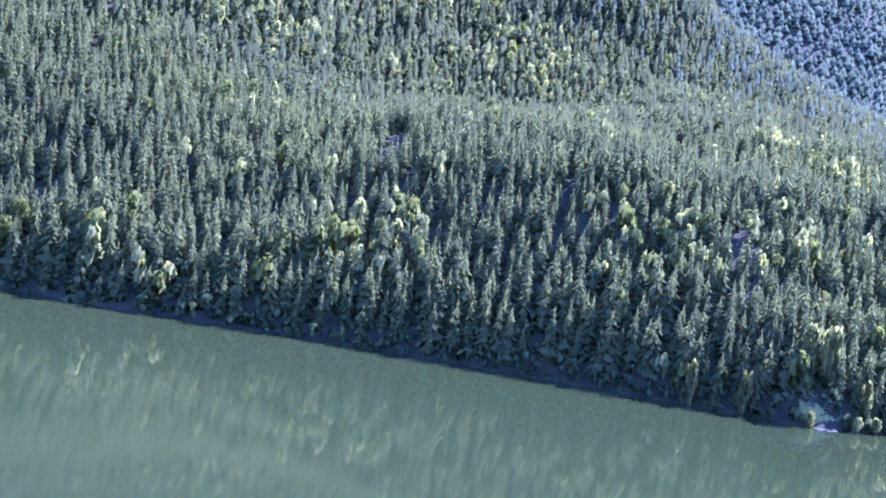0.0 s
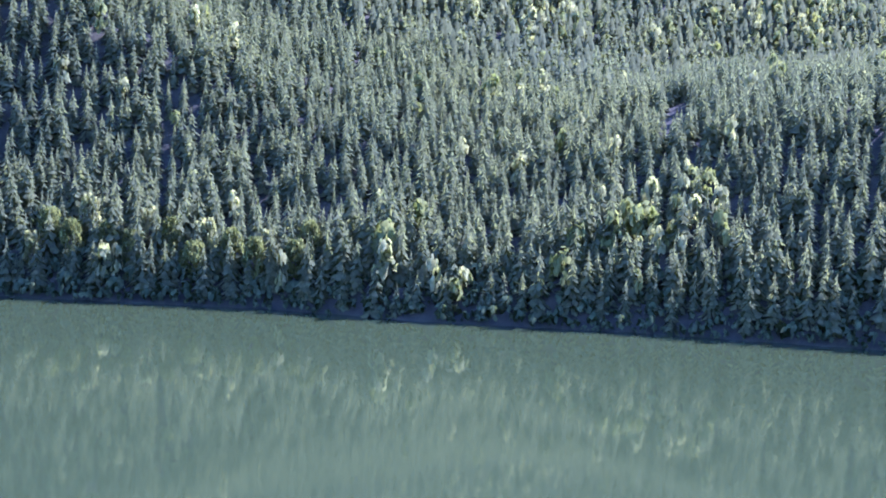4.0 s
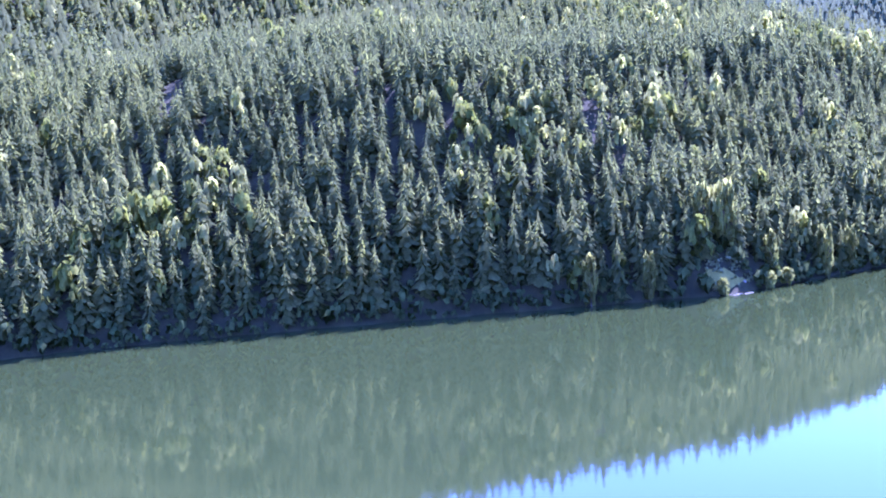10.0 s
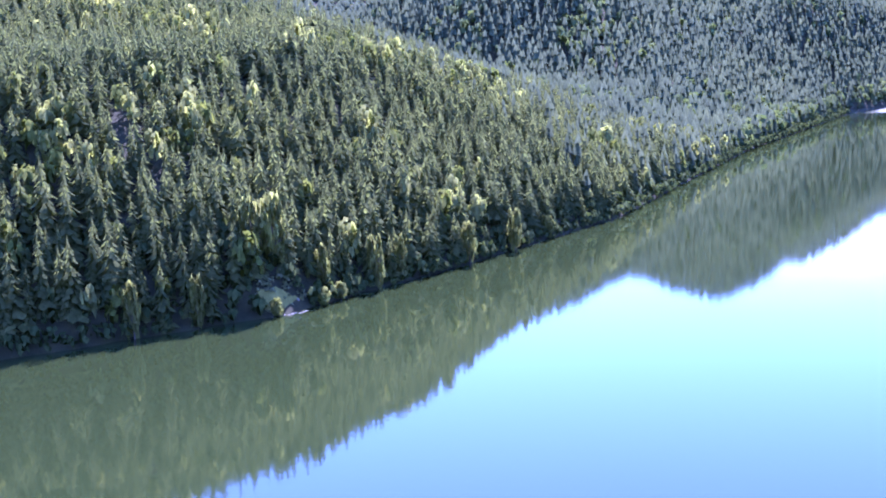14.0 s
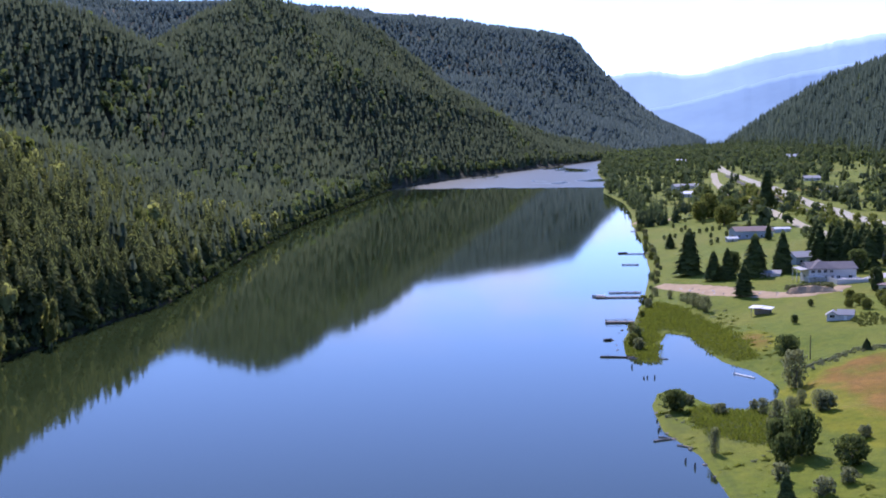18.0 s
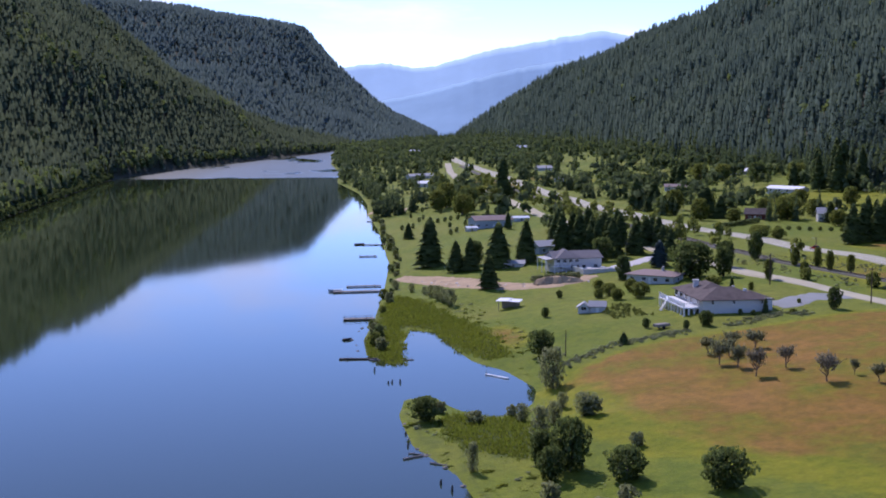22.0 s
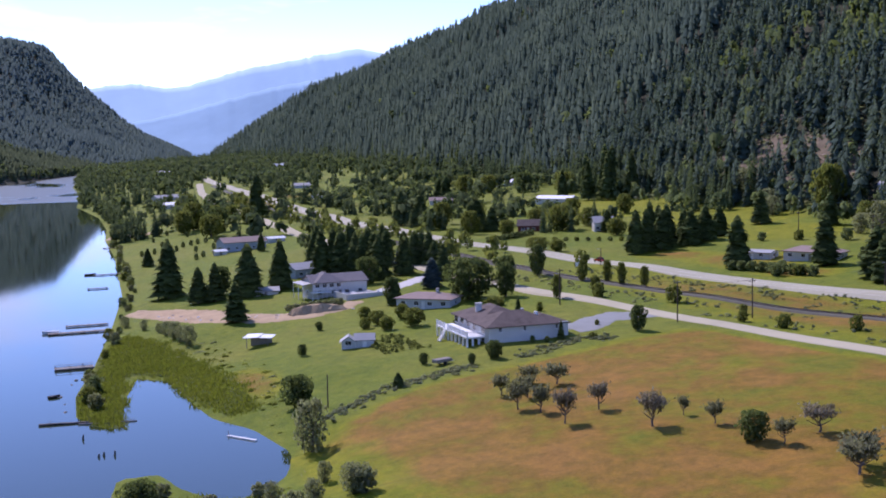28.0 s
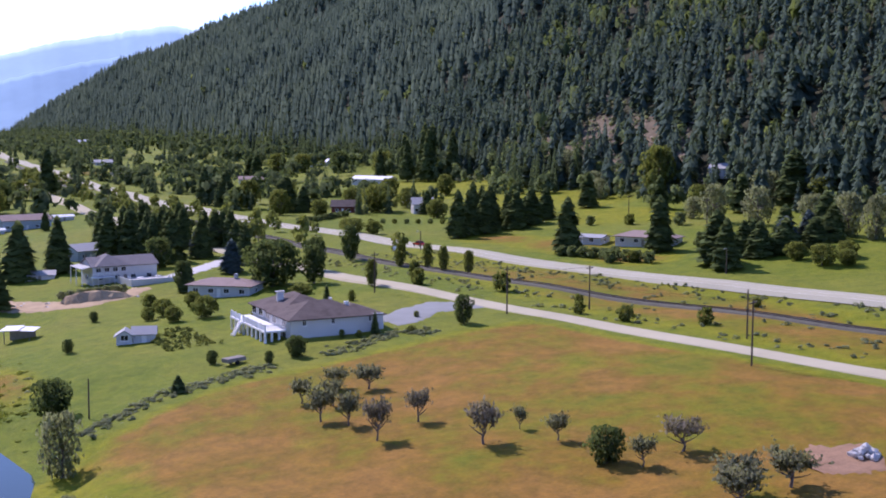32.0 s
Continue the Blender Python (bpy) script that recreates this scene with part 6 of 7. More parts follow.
for row in ((97.8, 322.1, 2.9, 2.1), (132.5, 421.5, 7.8, 4.0), (140.6, 338.2, 4.2, 1.5), (146.3, 372, 4.5, 1.7), (49.8, 209.1, 5.1, 2.9)):
    tree("young_spruce", "young narrow dark green conifer on the lawn", "spruce tree", SPRUCES, [FIR_TRUNK], *row, group="young conifers")

for row in ((150.2, 502.6, 6.4, 9.5), (149, 408.4, 11, 15.5), (79.7, 328.1, 6.0, 7.8), (157.7, 404.2, 9.1, 6.6), (121.8, 331.1, 3.7, 4.2), (156.9, 333.7, 5.5, 4.6), (76.5, 214.0, 6.0, 8.8), (131.8, 423, 7.5, 5)):
    tree("maple_tree", "round dark green broadleaf tree on mown grass", "broadleaf tree", MAPLES, TRUNKS, *row, group="broadleaf trees in the village")
for row in ((116, 329.2, 2.3, 1.9), (108.7, 337.1, 2.4, 2.4), (91.5, 367.8, 2.6, 2.6), (104.1, 397.9, 2.2, 2.2)):
    tree("ornamental_tree", "small clipped round tree on the lawn", "broadleaf tree", MAPLES, TRUNKS, *row, group="small lawn trees")
for row in ((118, 404, 3.4, 4.2), (117, 391, 3.6, 5), (116, 381, 3.2, 4.6), (125, 395, 3.8, 5), (122.5, 380, 4.4, 6.2), (113, 388, 2.8, 3.4)):
    tree("fruit_tree", "low spreading fruit tree in the garden", "fruit tree", BIRCHES, CROOKED, *row, group="garden fruit trees")
for row in ((74.5, 300.2, 9.0, 7.8), (69.9, 276.8, 3.2, 2.8), (58.3, 250.4, 7.2, 4.6), (44.7, 242.5, 5.0, 2.8), (71.0, 264.6, 4.4, 5.8), (60.4, 271.2, 3.6, 3.6), (64, 262, 4, 4)):
    tree("willow_tree", "grey-green willow beside the pond", "willow tree", WILLOWS, TRUNKS, *row, group="willows round the pond")
for row in ((59.2, 235.5, 8.7, 7.4), (65.4, 226.1, 5.2, 7.6), (56, 241, 6, 5), (43.1, 278.0, 4.6, 7.2), (55, 232, 5.5, 5)):
    tree("alder_shrub", "dense dark alder thicket near the shore", "shrub", MAPLES, TRUNKS, *row, group="alders near the shore")
for row in ((71.3, 263.5, 3.6, 4.7), (72.6, 241.5, 2.4, 3.4), (56.6, 211.6, 3.0, 4.6), (52, 222, 3, 4), (62, 216, 2.6, 4), (47, 284, 2.2, 3.5), (52, 274, 2.4, 4), (60, 277, 2.2, 3)):
    tree("shrub", "loose grey-green shrub on the low shore", "shrub", SHRUBS, None, *row, group="shrubs near the shore")

ORCHARD = ((108.1, 290.5, 5.2, 4.8), (110.0, 301.7, 3.9, 4.4), (110.1, 285.7, 4.8, 4.2), (117.4, 306.0, 3.6, 4.6), (121.5, 302.6, 4.0, 5.4), (126.7, 259.5, 3.6, 3.6), (126.0, 267.1, 3.2, 2.2), (128.6, 245.0, 3.8, 3.6), (113, 297, 4.2, 4.6))
for row in ORCHARD:
    tree("apple_tree", "old thin-leaved apple tree in the hay field", "apple tree", APPLES, CROOKED, *row, group="old orchard trees")
for row in ((109.7, 276.3, 6.0, 4.8), (118.0, 280.2, 4.7, 4.6), (118.7, 264.4, 5.8, 6.0), (135.6, 246.1, 4.4, 6.2)):
    tree("plum_tree", "half-bare mauve-grey old fruit tree in the field", "fruit tree", PLUMS, CROOKED, *row, group="old orchard trees")
tree("apple_tree", "dense dark green apple tree in the hay field", "apple tree", MAPLES, CROOKED, 126.1, 248.7, 4.4, 5.4, group="old orchard trees")
for row in ((127.4, 227.7, 4.8, 6.4), (130.5, 230.8, 4.6, 6.4), (136.2, 229.0, 4.4, 6.8)):
    tree("apple_tree", "leafy apple tree at the field's edge", "apple tree", APPLES, CROOKED, *row, group="old orchard trees")
for row in ((263.7, 354.4, 4.4, 6.6), (262.6, 345.1, 5.1, 7), (266.1, 340.5, 3.8, 6.4), (272, 346, 4, 6)):
    tree("apple_tree", "spreading green apple tree on the upper lawn", "apple tree", BIRCHES, CROOKED, *row, group="upper lawn trees")

YOUNG = ((121, 803), (127, 783), (128, 768), (117, 743), (116, 709), (122, 687), (126, 688), (130, 693), (134, 694), (138, 690), (116, 622), (120, 628), (128, 632), (117, 675), (108, 681), (102, 679), (134, 742), (112, 655), (122, 655), (131, 660), (112, 770), (120, 720))
for x, y in YOUNG:
    tree("young_tree", "small young dark tree in rows on the lawn", "young tree", DARK_SHRUBS, None, x, y, 2.6, 2.4, group="young trees in rows")

# shrubs along the village shore, hedges, thickets
for k in range(46):
    y = 352 + k * 9.5 + float(tree_rng.uniform(-4, 4))
    if 455 < y < 480 or 400 < y < 410:
        continue
    x = float(table(y, XR)) + float(tree_rng.uniform(0.8, 4.5))
    h = float(tree_rng.uniform(1.4, 3.6))
    tree("shore_shrub", "ragged green shrub at the water's edge", "shrub", (SHRUBS, GREEN_SHRUBS, DARK_SHRUBS)[k % 3], None, x, y, h, h * 1.2, group="shrubs along the water's edge")
for x, y, h, w in ((73.6, 427.1, 4.6, 4.6), (75.4, 417.0, 5.2, 4.8), (71.8, 441.7, 2.8, 2.6), (69.3, 451.9, 3.0, 3), (65.7, 463.3, 3.2, 3.6), (74.5, 422, 4.4, 4.4), (72.5, 434, 4, 4)):
    tree("willow_shrub", "rounded grey-green willow bush behind the reeds", "shrub", WILLOWS, None, x, y, h, w, group="willow bushes behind the reeds")
for k in range(9):
    u = k / 8
    tree("hedge_shrub", "dark rounded hedge shrub above the highway", "shrub", DARK_SHRUBS, None, 235 + 7 * u, 412 - 28 * u, 3.0, 4.4, group="hedge above the highway")
for k in range(11):
    tree("hedge_shrub", "clipped green hedge shrub in a garden row", "shrub", GREEN_SHRUBS if k % 2 else DARK_SHRUBS, None, 236 + 3.2 * k, 540 - 3.0 * k, 1.7, 2.6, group="garden hedges")
for k in range(10):
    tree("hedge_shrub", "dark green hedge shrub beside the side road", "shrub", DARK_SHRUBS, None, 216 + 3 * k, 548 + 2 * k, 2.2, 3.6, group="garden hedges")
for x, y, h, w in ((184.1, 362.5, 4.2, 5.5), (173.2, 381.0, 3.6, 4.3), (163.8, 386, 6.2, 3.4), (189.7, 406.3, 6.3, 3.2), (189.6, 398.2, 6.2, 3.4), (193, 392, 5.6, 3), (186, 414, 6, 3.2), (192, 306, 3.2, 3.6), (183, 318, 3.0, 4), (181, 330, 2.4, 3), (188, 340, 2.2, 2.6), (216, 318, 2, 2.4), (178, 392, 4.2, 3.6)):
    tree("ditch_shrub", "green shrub in the weedy ditch beside the railway", "shrub", GREEN_SHRUBS if h < 5 else BIRCHES, TRUNKS if h > 5 else None, x, y, h, w, group="shrubs beside the railway")
for x, y, h, w in ((152, 372, 2.2, 2.2), (153, 345, 1.2, 1.5), (146.5, 335, 1.0, 2.5), (134, 338.6, 1.4, 1.6), (149, 392, 2.2, 7), (130, 372, 1.4, 2), (137, 337.6, 1.2, 1.6)):
    tree("garden_shrub", "green garden shrub beside the bungalow", "shrub", GREEN_SHRUBS, None, x, y, h, w, group="garden shrubs")

# trees between the highway and the eastern slope
for row in ((336.2, 495.2, 19, 16), (349.9, 569.7, 10.7, 13), (302.2, 408.4, 11.7, 11.5), (298.8, 423.0, 12.0, 10.3), (293.5, 365.8, 11.9, 10.4), (292.8, 355.9, 11.6, 9), (335.6, 439.7, 8.4, 12), (333.8, 412.2, 7.0, 10.5), (310, 395, 9, 9), (318, 452, 9, 9), (305, 440, 7, 8), (328, 520, 8, 9), (340, 540, 9, 9)):
    tree("broadleaf_tree", "pale grey-green broadleaf tree below the eastern slope", "broadleaf tree", WILLOWS if int(row[0]) % 3 else BIRCHES, TRUNKS, *row, group="broadleaf trees below the slope")
for row in ((245.4, 359.2, 12.6, 7.1), (261.8, 365.0, 9.2, 7), (268.1, 362.7, 9.2, 7), (276.6, 361.4, 7.9, 7), (274.8, 487.1, 12.8, 8), (333.8, 425.2, 16.2, 12), (322, 436, 13, 7), (316, 470, 12, 7), (308, 500, 13, 7)):
    tree("spruce_tree", "dark spruce in a clump above the highway", "spruce tree", SPRUCES, [FIR_TRUNK], *row, group="spruces in the village")
for row in ((262, 371, 9, 6), (276, 371, 11, 7), (286, 364, 10, 7), (294, 374, 12, 8), (252, 480, 14, 8), (266, 483, 13, 8), (284, 492, 11, 7)):
    tree("spruce_tree", "dark spruce in a clump above the highway", "spruce tree", SPRUCES, [FIR_TRUNK], *row, group="spruces in the village")
for row in ((140.0, 468.4, 8.5, 9.0), (166.8, 423.2, 8.6, 7.2), (182.5, 436.0, 9.1, 6.1)):
    tree("maple_tree", "round green broadleaf tree beside the road", "broadleaf tree", MAPLES, TRUNKS, *row, group="broadleaf trees in the village")
for x, y, h, w in ((235.7, 391.9, 3.4, 5), (265.9, 391.7, 4.5, 4.6), (240, 388, 3, 4.5), (281, 372, 4, 5), (285, 380, 3.6, 5), (255, 372, 3.4, 4.6), (288, 396, 4.4, 5), (280, 402, 3.2, 4.2), (272, 398, 2.8, 4), (245, 402, 2.6, 4), (291, 430, 4, 5), (286, 448, 3.4, 4.6), (281, 462, 3, 4)):
    tree("garden_shrub", "dense green shrub in a garden above the highway", "shrub", DARK_SHRUBS if int(x) % 2 else GREEN_SHRUBS, None, x, y, h, w, group="shrubs above the highway")

# soil bank of the building site, overgrown on top
bank = thing("soil_bank", 112.5, 427, None, -6, "steep bank of bare red-brown soil topped with weeds", "earth bank")
bm = bmesh.new()
for k in range(15):
    for j in range(7):
        u, w = k / 14, j / 6
        e = math.sin(math.pi * u) ** 0.4
        bm.verts.new((-8 + 16 * u + 0.5 * math.sin(9 * w + k), -2.6 + 6.4 * w + 0.4 * math.sin(k * 1.7), (2.4 * e * min(1, w * 3.2) * (1 if w < 0.7 else (1 - w) / 0.3) + 0.12 * math.sin(5 * k + 3 * j)) - 0.3))
bm.verts.ensure_lookup_table()
for k in range(14):
    for j in range(6):
        bm.faces.new([bm.verts[q] for q in (k * 7 + j, (k + 1) * 7 + j, (k + 1) * 7 + j + 1, k * 7 + j + 1)])
part("mound", bm, soil, bank)
for k in range(8):
    tree("weed_shrub", "weedy green shrub on the soil bank", "shrub", SHRUBS, None, 105 + 2.0 * k, 430 - 0.2 * k, 1.9, 2.8, group="weeds on the soil bank").location.z += 0.9

# rubble by the field, and a trailer shape standing for a covered pile
pile = thing("rubble_pile", 150, 231, None, 0, "heap of pale grey-blue rubble beside bare soil", "rubble heap")
for k in range(16):
    bm = bmesh.new()
    r = bmesh.ops.create_icosphere(bm, subdivisions=1, radius=float(tree_rng.uniform(0.3, 0.75)))
    a, d = 2.4 * k, 0.35 * math.sqrt(k)
    for v in bm.verts:
        v.co = v.co * float(tree_rng.uniform(0.75, 1.2)) + Vector((math.cos(a) * d * 1.4, math.sin(a) * d, max(0.1, 1.1 - d * 0.7)))
    part("stone", bm, concrete, pile)
pile_stand_in = thing("pile_trailer", 111.5, 334, None, 20, "grey trailer shape standing in for a wood pile among weeds", "trailer")
bm = bmesh.new()
box(bm, -2.0, 2.0, -0.9, 0.9, 0.55, 1.25, 0.05)
part("bed", bm, old_wood, pile_stand_in)
for s in (-0.95, 0.95):
    bm = bmesh.new()
    r = bmesh.ops.create_cone(bm, segments=14, radius1=0.4, radius2=0.4, depth=0.2, cap_ends=True)
    bmesh.ops.rotate(bm, matrix=Matrix.Rotation(math.pi / 2, 3, "X"), verts=r["verts"])
    bmesh.ops.translate(bm, vec=(0, s, 0.4), verts=r["verts"])
    part("wheel", bm, tyre, pile_stand_in)
bm = bmesh.new()
tube(bm, [(2.0, 0, 0.6), (3.4, 0, 0.45)], [0.06, 0.05], 6)
part("drawbar", bm, steel, pile_stand_in)

# west shore: pale poplars, a yellow-leaved sapling, the small clearing
for x, y, h, w in ((-157, 272, 19, 9), (-160, 266, 17, 8), (-163, 243, 13, 5), (-172, 229, 14, 5), (-148, 282, 12, 5), (-141, 300, 15, 6), (-139, 312, 13, 5), (-130, 345, 13, 6), (-124, 372, 14, 6), (-122, 402, 8, 6), (-150, 259, 5, 4), (-145, 275, 5, 4), (-144, 283, 5, 5)):
    tree("poplar_tree", "pale leaved poplar at the foot of the wooded bank", "poplar tree", POPLARS, TRUNKS, x, y, h, w, group="poplars on the west shore")
for k in range(15):
    y = -12 + 5.4 * k
    x = float(table(y, XL)) - 6 - (k * 7 % 11)
    tree("cottonwood_tree", "light green cottonwood at the water's edge", "broadleaf tree", BIRCHES if k % 3 else POPLARS, TRUNKS, x, y, 11 + (k * 5 % 4), 8, group="cottonwoods on the west shore")
clear = patch("clearing", "small sunlit grassy clearing at the water's edge", "clearing", ((-153, 257), (-148, 262), (-146, 268), (-149, 272), (-152, 268), (-156, 260)), plain("dry yellow-green grass", (0.22, 0.21, 0.06), 0.95, vary=0.4, scale=0.4, fine=3.0), 0.25)
gx, gy = rng.uniform(-160, -140, 260), rng.uniform(250, 276, 260)
ok = (np.hypot(gx + 149, gy - 264) < 10) & (left_r(gx, gy) > 0.5)
gx, gy = gx[ok], gy[ok]
woods("clearing_scrub", "pale dry scrub in the clearing at the water's edge", far_clumps, gx, gy, rng.uniform(0.6, 2.2, len(gx)), rng.uniform(0.5, 1.1, len(gx)), willow_leaf, rng)
for k in range(14):
    r_ = thing("boulder", -151 + (k * 1.7 % 7), 258 + (k * 2.9 % 13), None, 37 * k, "pale grey boulder at the lake's edge", "rock", "boulders on the west shore")
    bm = bmesh.new()
    bmesh.ops.create_icosphere(bm, subdivisions=2, radius=0.5 + 0.12 * (k % 4))
    for v in bm.verts:
        v.co *= 1 + 0.28 * noise.noise(v.co * 1.6 + Vector((k, 0, 0)))
        v.co.z *= 0.7
    part("stone", bm, rock_mat, r_)
for i, (x, y) in enumerate(((38, 267), (39, 255), (41, 247), (43, 242), (42, 228), (39, 278), (40.5, 290), (38.5, 260), (41.8, 236), (42.2, 221), (43, 214), (40, 372), (43.5, 385), (39.6, 356), (45, 390), (40.2, 364))):
    r_ = thing("boulder", x, y, -0.15, 50 * i, "grey boulder in the shallows off the low shore", "rock", "boulders on the east shore")
    bm = bmesh.new()
    bmesh.ops.create_icosphere(bm, subdivisions=2, radius=0.4 + 0.1 * (i % 3))
    for v in bm.verts:
        v.co *= 1 + 0.3 * noise.noise(v.co * 1.8 + Vector((i, 5, 0)))
        v.co.z *= 0.75
    part("stone", bm, rock_mat, r_)

# ---- uncounted greenery ----
rng = np.random.default_rng(91)


def road_gap(x, y):
    d = np.full(np.shape(x), 1e9)
    for line in (ROAD, HIGHWAY, RAIL):
        lx = np.interp(y, [p[1] for p in line], [p[0] for p in line])
        d = np.minimum(d, np.abs(x - lx))
    return d


HOMES = ((139, 640, 16), (324, 703, 22), (369, 868, 14), (296, 800, 14), (396, 1571, 22), (277, 1689, 18), (184, 1098, 20), (171, 1004, 14), (300, 1130, 14), (262, 940, 14), (252, 587, 10), (274, 562, 12), (287, 597, 8), (157, 652, 10), (345, 470, 9), (264, 412, 14), (256, 430, 12))
x, y = jitter_grid(80, 620, 560, 2700, 6.6, rng)
ok = (right_r(x, y) > 3) & (x < table(y, XB) + 12) & (road_gap(x, y) > np.where(y > 700, 6.5, 9))
for hx_, hy_, hr in HOMES:
    ok &= np.hypot(x - hx_, y - hy_) > hr
clump_ = wob(x, y, 110, 21) + 0.45 * wob(x, y, 34, 24)
dens = np.where(y < 1250, np.where(clump_ > 0.38, 0.7, 0.05), np.clip(0.08 + (y - 1250) / 1300, 0, 0.7) + 0.5 * clump_)
dens = np.where((x < 150) & (y < 760), 0.0, dens)
dens = np.where((x > 300) & (y < 760), 0.02, dens)
to_slope = x - table(y, XB)
dens = np.maximum(dens, np.clip(1.2 - np.abs(to_slope) / 18, 0, 1) * 0.9)
dens = np.where((right_r(x, y) < 12) & (y > 900), 0.7, dens)
meadow = np.zeros(len(x), bool)
for cx, cy, rx_, ry_ in ((273, 930, 26, 60), (213, 985, 14, 45), (320, 640, 34, 44), (300, 1060, 30, 40), (170, 950, 16, 40)):
    meadow |= np.hypot((x - cx) / rx_, (y - cy) / ry_) < 1
dens = np.where(meadow, 0, dens)
ok &= rng.random(len(x)) < dens
x, y, to_slope = x[ok], y[ok], to_slope[ok]
fir = rng.random(len(x)) < np.where(to_slope > -24, 0.8, 0.42 + 0.45 * wob(x, y, 130, 22))
h = rng.uniform(7, 14, len(x)) * (1 + 0.25 * np.clip(wob(x, y, 60, 25), -1, 1))
tall = np.where(to_slope > -24, 1.5, 1.25)
woods("valley_spruces", "dark spruces in groves over the valley floor", near_fir, x[fir], y[fir], h[fir] * tall[fir], h[fir] * 0.27, valley_fir, rng)
sunny = ~fir & (rng.random(len(x)) < 0.22)
near_ = ~fir & ~sunny & (y < 1000)
far_ = ~fir & ~sunny & (y >= 1000)
woods("valley_broadleaf", "dark green broadleaf groves over the valley floor", clumps, x[near_], y[near_], h[near_] * 0.95, h[near_] * 0.46, grove_leaf, rng)
woods("far_valley_broadleaf", "dark green broadleaf woods at the head of the lake", far_clumps, x[far_], y[far_], h[far_] * 0.95, h[far_] * 0.46, grove_leaf, rng)
woods("sunlit_valley_broadleaf", "lighter green broadleaf trees among the valley groves", clumps, x[sunny], y[sunny], h[sunny] * 0.85, h[sunny] * 0.45, slope_leaf, rng)

# trees between road, railway and highway
x, y = jitter_grid(170, 230, 425, 1000, 5.0, rng)
lx = np.interp(y, [p[1] for p in ROAD], [p[0] for p in ROAD])
hx2 = np.interp(y, [p[1] for p in HIGHWAY], [p[0] for p in HIGHWAY])
ok = (x > lx + 4.5) & (x < hx2 - 6.5) & (rng.random(len(x)) < np.clip((y - 440) / 260, 0.03, 0.5)) & (np.abs(x - np.interp(y, [p[1] for p in RAIL], [p[0] for p in RAIL])) > 3)
x, y = x[ok], y[ok]
h = rng.uniform(3, 8, len(x))
woods("verge_thicket", "green thicket between the road and the highway", clumps, x, y, h, h * 0.38, broadleaf, rng)

# belt of pale broadleaf trees and shrubs along the foot of the eastern slope
x, y = jitter_grid(285, 420, 280, 900, 5.2, rng)
d = x - table(y, XB)
ok = (d > -18) & (d < 26) & (rng.random(len(x)) < 0.22 + 0.4 * wob(x, y, 40, 23))
x, y = x[ok], y[ok]
h = rng.uniform(3, 10, len(x))
woods("slope_foot_thicket", "pale green thicket at the foot of the eastern slope", clumps, x, y, h, h * 0.36, dark_leaf, rng)

# broken rock and felled slash at the foot of the eastern slope
patch("scree", "tan scree and felled slash below the eastern forest", "scree", ((352, 500), (366, 512), (376, 545), (384, 600), (388, 650), (378, 672), (366, 640), (354, 600), (350, 560), (347, 525)), plain("tan scree and dry slash", (0.165, 0.132, 0.085), 0.95, vary=0.6, scale=0.14, fine=1.1, relief=0.8), 0.3, 2.0)
sx, sy = rng.uniform(346, 388, 1500), rng.uniform(495, 675, 1500)
ok = rng.random(1500) < 0.5 + 0.4 * wob(sx, sy, 26, 61)
sx, sy = sx[ok], sy[ok]
woods("scree_scrub", "pale scrub growing through the scree", far_clumps, sx, sy, rng.uniform(0.8, 3.2, len(sx)), rng.uniform(0.8, 2.2, len(sx)), willow_leaf, rng)

# reeds round the pond
x, y = rng.uniform(38, 80, 90000), rng.uniform(238, 452, 90000)
ok = (right_r(x, y) > 0.2) & (pond_depth(x, y) < 1.5) & (reed_depth(x, y) + rng.normal(0, 0.9, len(x)) > 0)
x, y = x[ok], y[ok]
z = np.maximum(ground(x, y), -0.3)
n = len(x)
a, h, w = rng.uniform(0, 3.14, n), rng.uniform(0.35, 0.85, n) * (1 + 0.35 * wob(x, y, 14, 33)), rng.uniform(0.1, 0.2, n)
lx, ly = rng.normal(0, 0.16, n), rng.normal(0, 0.16, n)
v = np.stack([np.stack([x - w * np.cos(a), y - w * np.sin(a), z], -1), np.stack([x + w * np.cos(a), y + w * np.sin(a), z], -1), np.stack([x + lx, y + ly, z + h], -1)], 1).reshape(-1, 3)
reed_mat = leafy("marsh reeds", (0.115, 0.15, 0.02), (0.14, 0.178, 0.024), (0.175, 0.205, 0.036), through=0.5, relief=0.1)
up = np.tile((0.0, 0.0, 1.0), (n * 3, 1)) + rng.normal(0, 0.25, (n * 3, 3))
tagged(new("reeds", mesh_from("reeds", v, np.arange(n * 3).reshape(n, 3), reed_mat, normals=up / np.linalg.norm(up, axis=1)[:, None])), "dense yellow-green reed bed round the pond", "reeds", kind="stuff")

# brambles along the field's edge and weeds in the ditch
bx = np.concatenate([np.interp(rng.uniform(0, 1, 230), (0, 0.3, 0.6, 1), (80, 93, 104, 116)), rng.uniform(126, 150, 150)])
by = np.interp(bx, (80, 93, 99, 111, 132, 142, 152), (313, 321, 323.5, 326, 331, 335.5, 331)) + rng.normal(0, 1.5, len(bx))
woods("brambles", "low tangled brambles along the hay field's edge", clumps, bx, by, rng.uniform(0.3, 0.85, len(bx)), rng.uniform(0.5, 1.1, len(bx)), willow_leaf, rng)
gx_, gy_ = rng.uniform(106, 116, 90), rng.uniform(352, 372, 90)
woods("vegetable_bed", "leafy vegetable beds and flowers on the lawn", clumps, gx_, gy_, rng.uniform(0.5, 1.3, 90), rng.uniform(0.5, 0.9, 90), broadleaf, rng)
x, y = rng.uniform(170, 236, 1500), rng.uniform(225, 440, 1500)
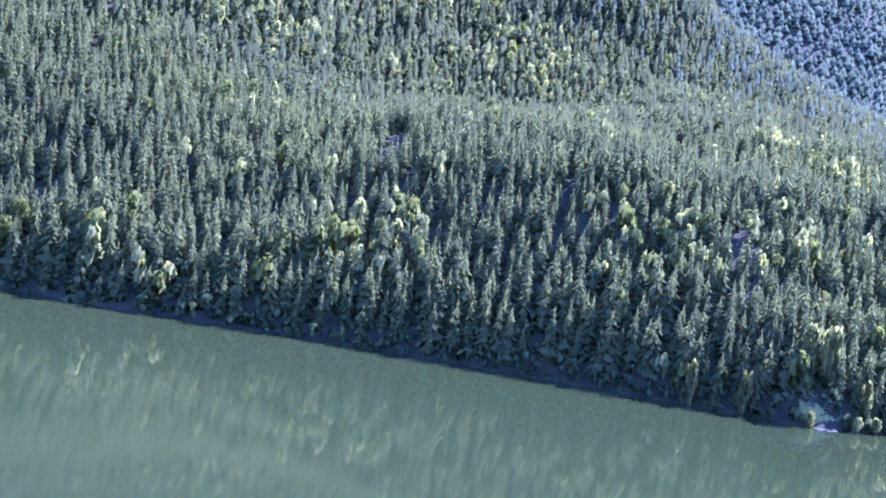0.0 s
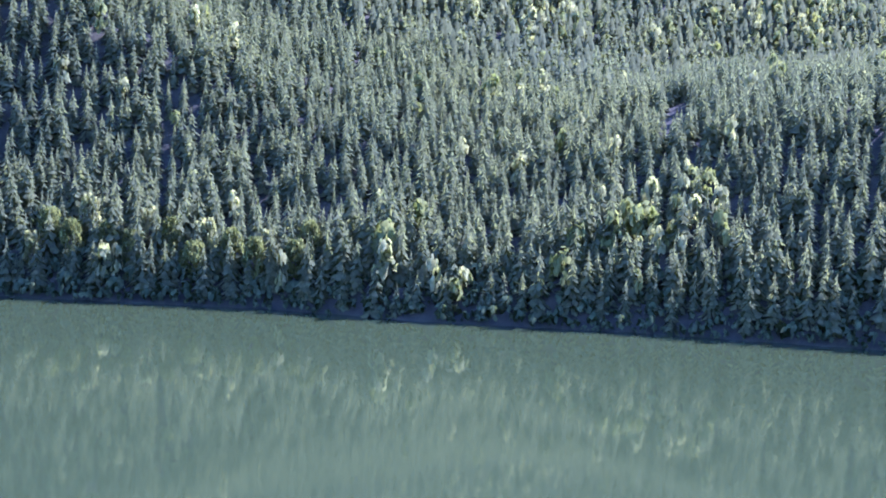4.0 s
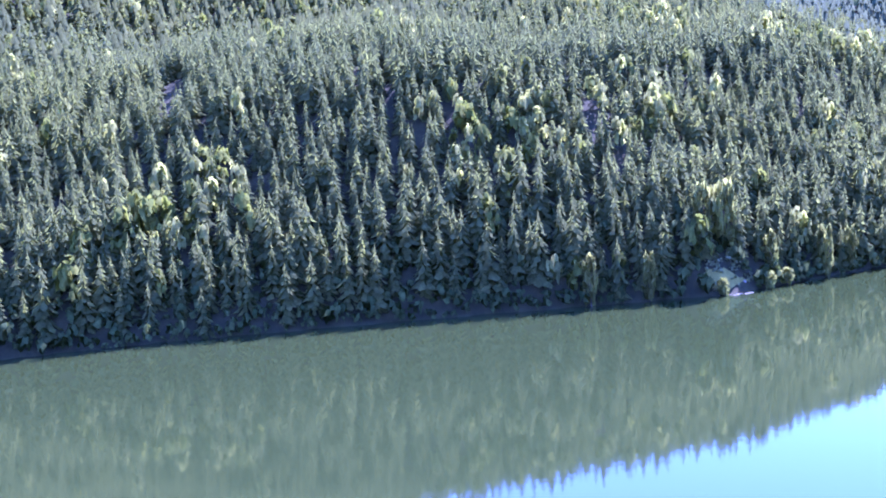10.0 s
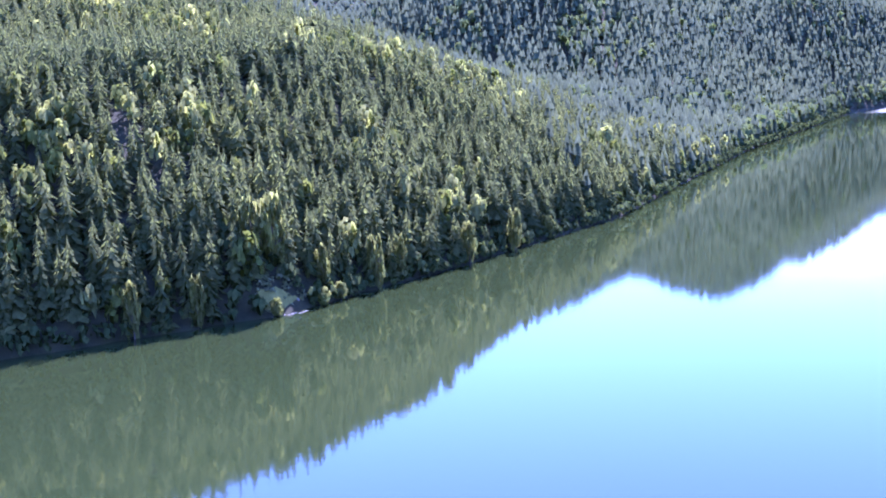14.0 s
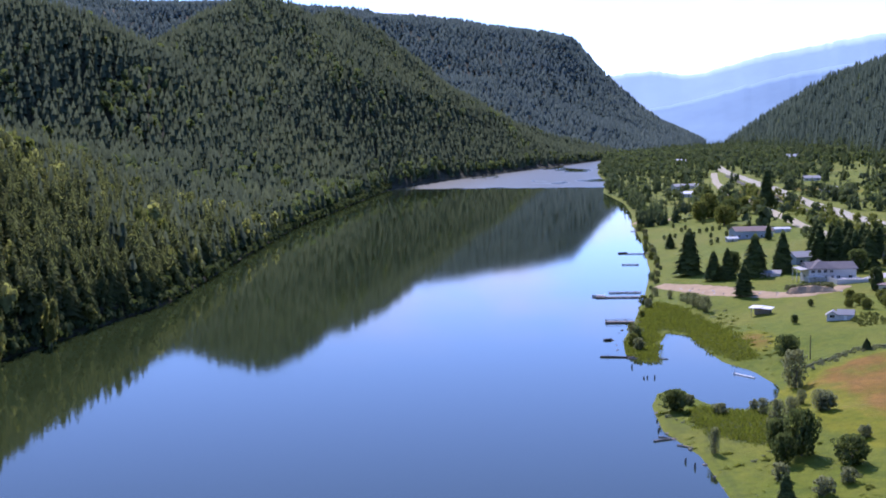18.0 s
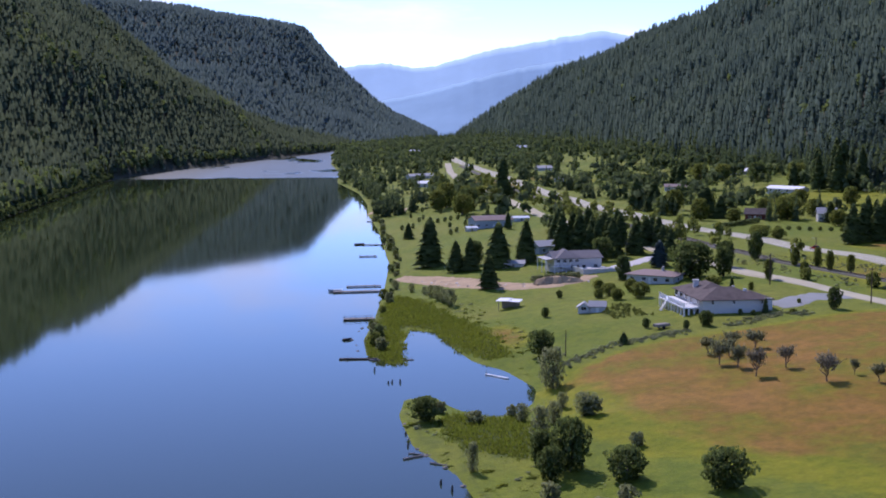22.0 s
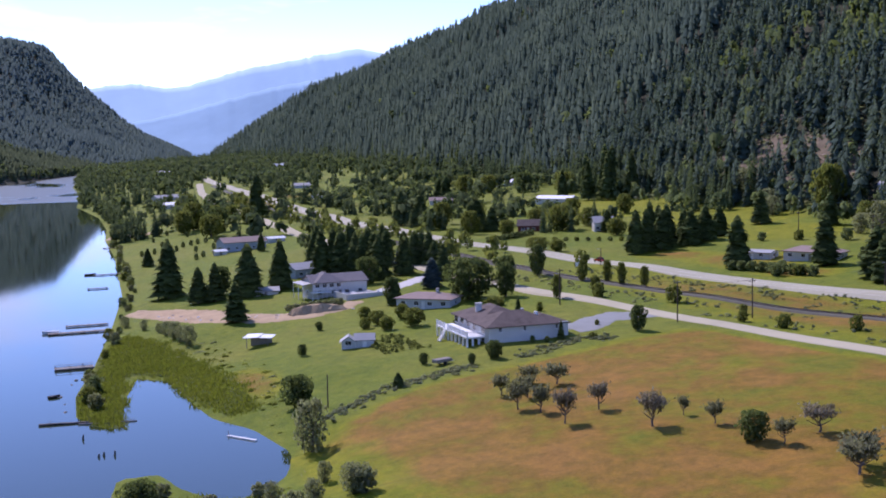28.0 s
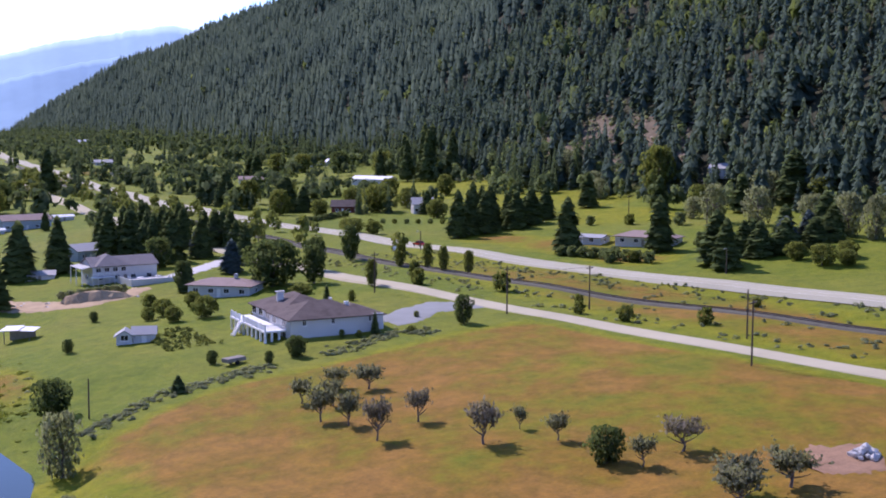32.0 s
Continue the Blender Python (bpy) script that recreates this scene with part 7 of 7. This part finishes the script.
ok = (road_gap(x, y) > 5.5) & (x > np.interp(y, [p[1] for p in ROAD], [p[0] for p in ROAD])) & (x < np.interp(y, [p[1] for p in HIGHWAY], [p[0] for p in HIGHWAY])) & (wob(x, y, 22, 31) > -0.1)
x, y = x[ok], y[ok]
woods("ditch_weeds", "tall weeds in the ditch between road and highway", clumps, x, y, rng.uniform(0.4, 1.1, len(x)), rng.uniform(0.5, 1.0, len(x)), willow_leaf, rng)

# bare scree and stumps on the eastern slope
x, y = jitter_grid(330, 420, 470, 680, 2.4, rng)
d = x - table(y, XB)
ok = (d > 2) & (d < 62) & (wob(x, y, 46, 41) + 0.5 * wob(x, y, 15, 42) > 0.34)
x, y = x[ok], y[ok]
scree_bases = [clump_base(1, 300 + k) for k in range(4)]
woods("scree", "pale brown scree and slash on the eastern slope", scree_bases, x, y, rng.uniform(0.5, 1.3, len(x)), rng.uniform(0.8, 2.0, len(x)), plain("pale scree", (0.34, 0.28, 0.22), 0.95, vary=0.3, scale=0.3, fine=2.0), rng)

# rank grass and low weeds on the shore between lake, pond and field
x, y = rng.uniform(40, 86, 8500), rng.uniform(150, 425, 8500)
west = np.interp(y, (150, 240, 300, 330, 345, 425), (66, 66, 71, 76, 84, 82))
ok = (right_r(x, y) > 1.0) & (pond_depth(x, y) < -2.5) & (x < west) & (reed_depth(x, y) < 0.5) & (wob(x, y, 17, 71) + 0.5 * wob(x, y, 6, 72) > np.where(y > 330, -0.35, 0.15))
x, y = x[ok], y[ok]
kind = wob(x, y, 24, 73) + rng.normal(0, 0.3, len(x)) > 0.45
h = rng.uniform(0.15, 0.5, len(x)) * (1 + 0.8 * (rng.random(len(x)) < 0.08))
woods("shore_weeds", "grey-green weeds and low scrub on the shore", far_clumps, x[kind], y[kind], h[kind], h[kind] * rng.uniform(1.2, 2.0, kind.sum()), willow_leaf, rng)
lime_grass = leafy("rank lime grass", (0.15, 0.185, 0.03), (0.19, 0.225, 0.035), (0.24, 0.26, 0.05), through=0.5, relief=0.2)
woods("rank_grass", "rank yellow-green grass tufts on the shore", far_clumps, x[~kind], y[~kind], h[~kind] * 0.8, h[~kind] * rng.uniform(1.3, 2.2, (~kind).sum()), lime_grass, rng)

# tufts of tall grass along the verges, the hedges and the lawn edges
x, y = rng.uniform(150, 330, 9000), rng.uniform(225, 560, 9000)
ok = (road_gap(x, y) > 5) & (road_gap(x, y) < 17) & (wob(x, y, 20, 75) + 0.6 * wob(x, y, 7, 76) > 0.15) & (field_mask(x, y) < 0.9)
x, y = x[ok], y[ok]
h = rng.uniform(0.12, 0.4, len(x))
woods("verge_grass", "tall dry and green grass along the verges", far_clumps, x, y, h, h * rng.uniform(1.2, 2.0, len(x)), lime_grass, rng)

# white notice board at the junction
board = thing("road_sign", 194.8, 433.7, None, 0, "small white sign board on a post at the junction", "sign")
bm = bmesh.new()
tube(bm, [(0, 0, -0.3), (0, 0, 3.0)], [0.06, 0.06], 8)
part("post", bm, steel, board)
bm = bmesh.new()
box(bm, -0.75, 0.75, -0.1, -0.06, 1.9, 3.1, 0.02)
part("panel", bm, white_metal, board)

# pale stones strewn over the building site
for k in range(40):
    u = k / 39
    x = float(np.interp(u, (0, 0.3, 0.6, 1), (76, 84, 95, 118))) + float(tree_rng.normal(0, 2.2))
    y = float(np.interp(u, (0, 0.3, 0.6, 1), (478, 456, 432, 427))) + float(tree_rng.normal(0, 3.0))
    r_ = thing("boulder", x, y, None, 47 * k, "pale broken stone lying on the bare soil", "rock", "stones on the building site")
    bm = bmesh.new()
    bmesh.ops.create_icosphere(bm, subdivisions=1, radius=0.3 + 0.14 * (k % 4))
    for v in bm.verts:
        v.co *= 1 + 0.35 * noise.noise(v.co * 2.1 + Vector((k, 3, 0)))
        v.co.z *= 0.65
    part("stone", bm, concrete if k % 3 else rock_mat, r_)
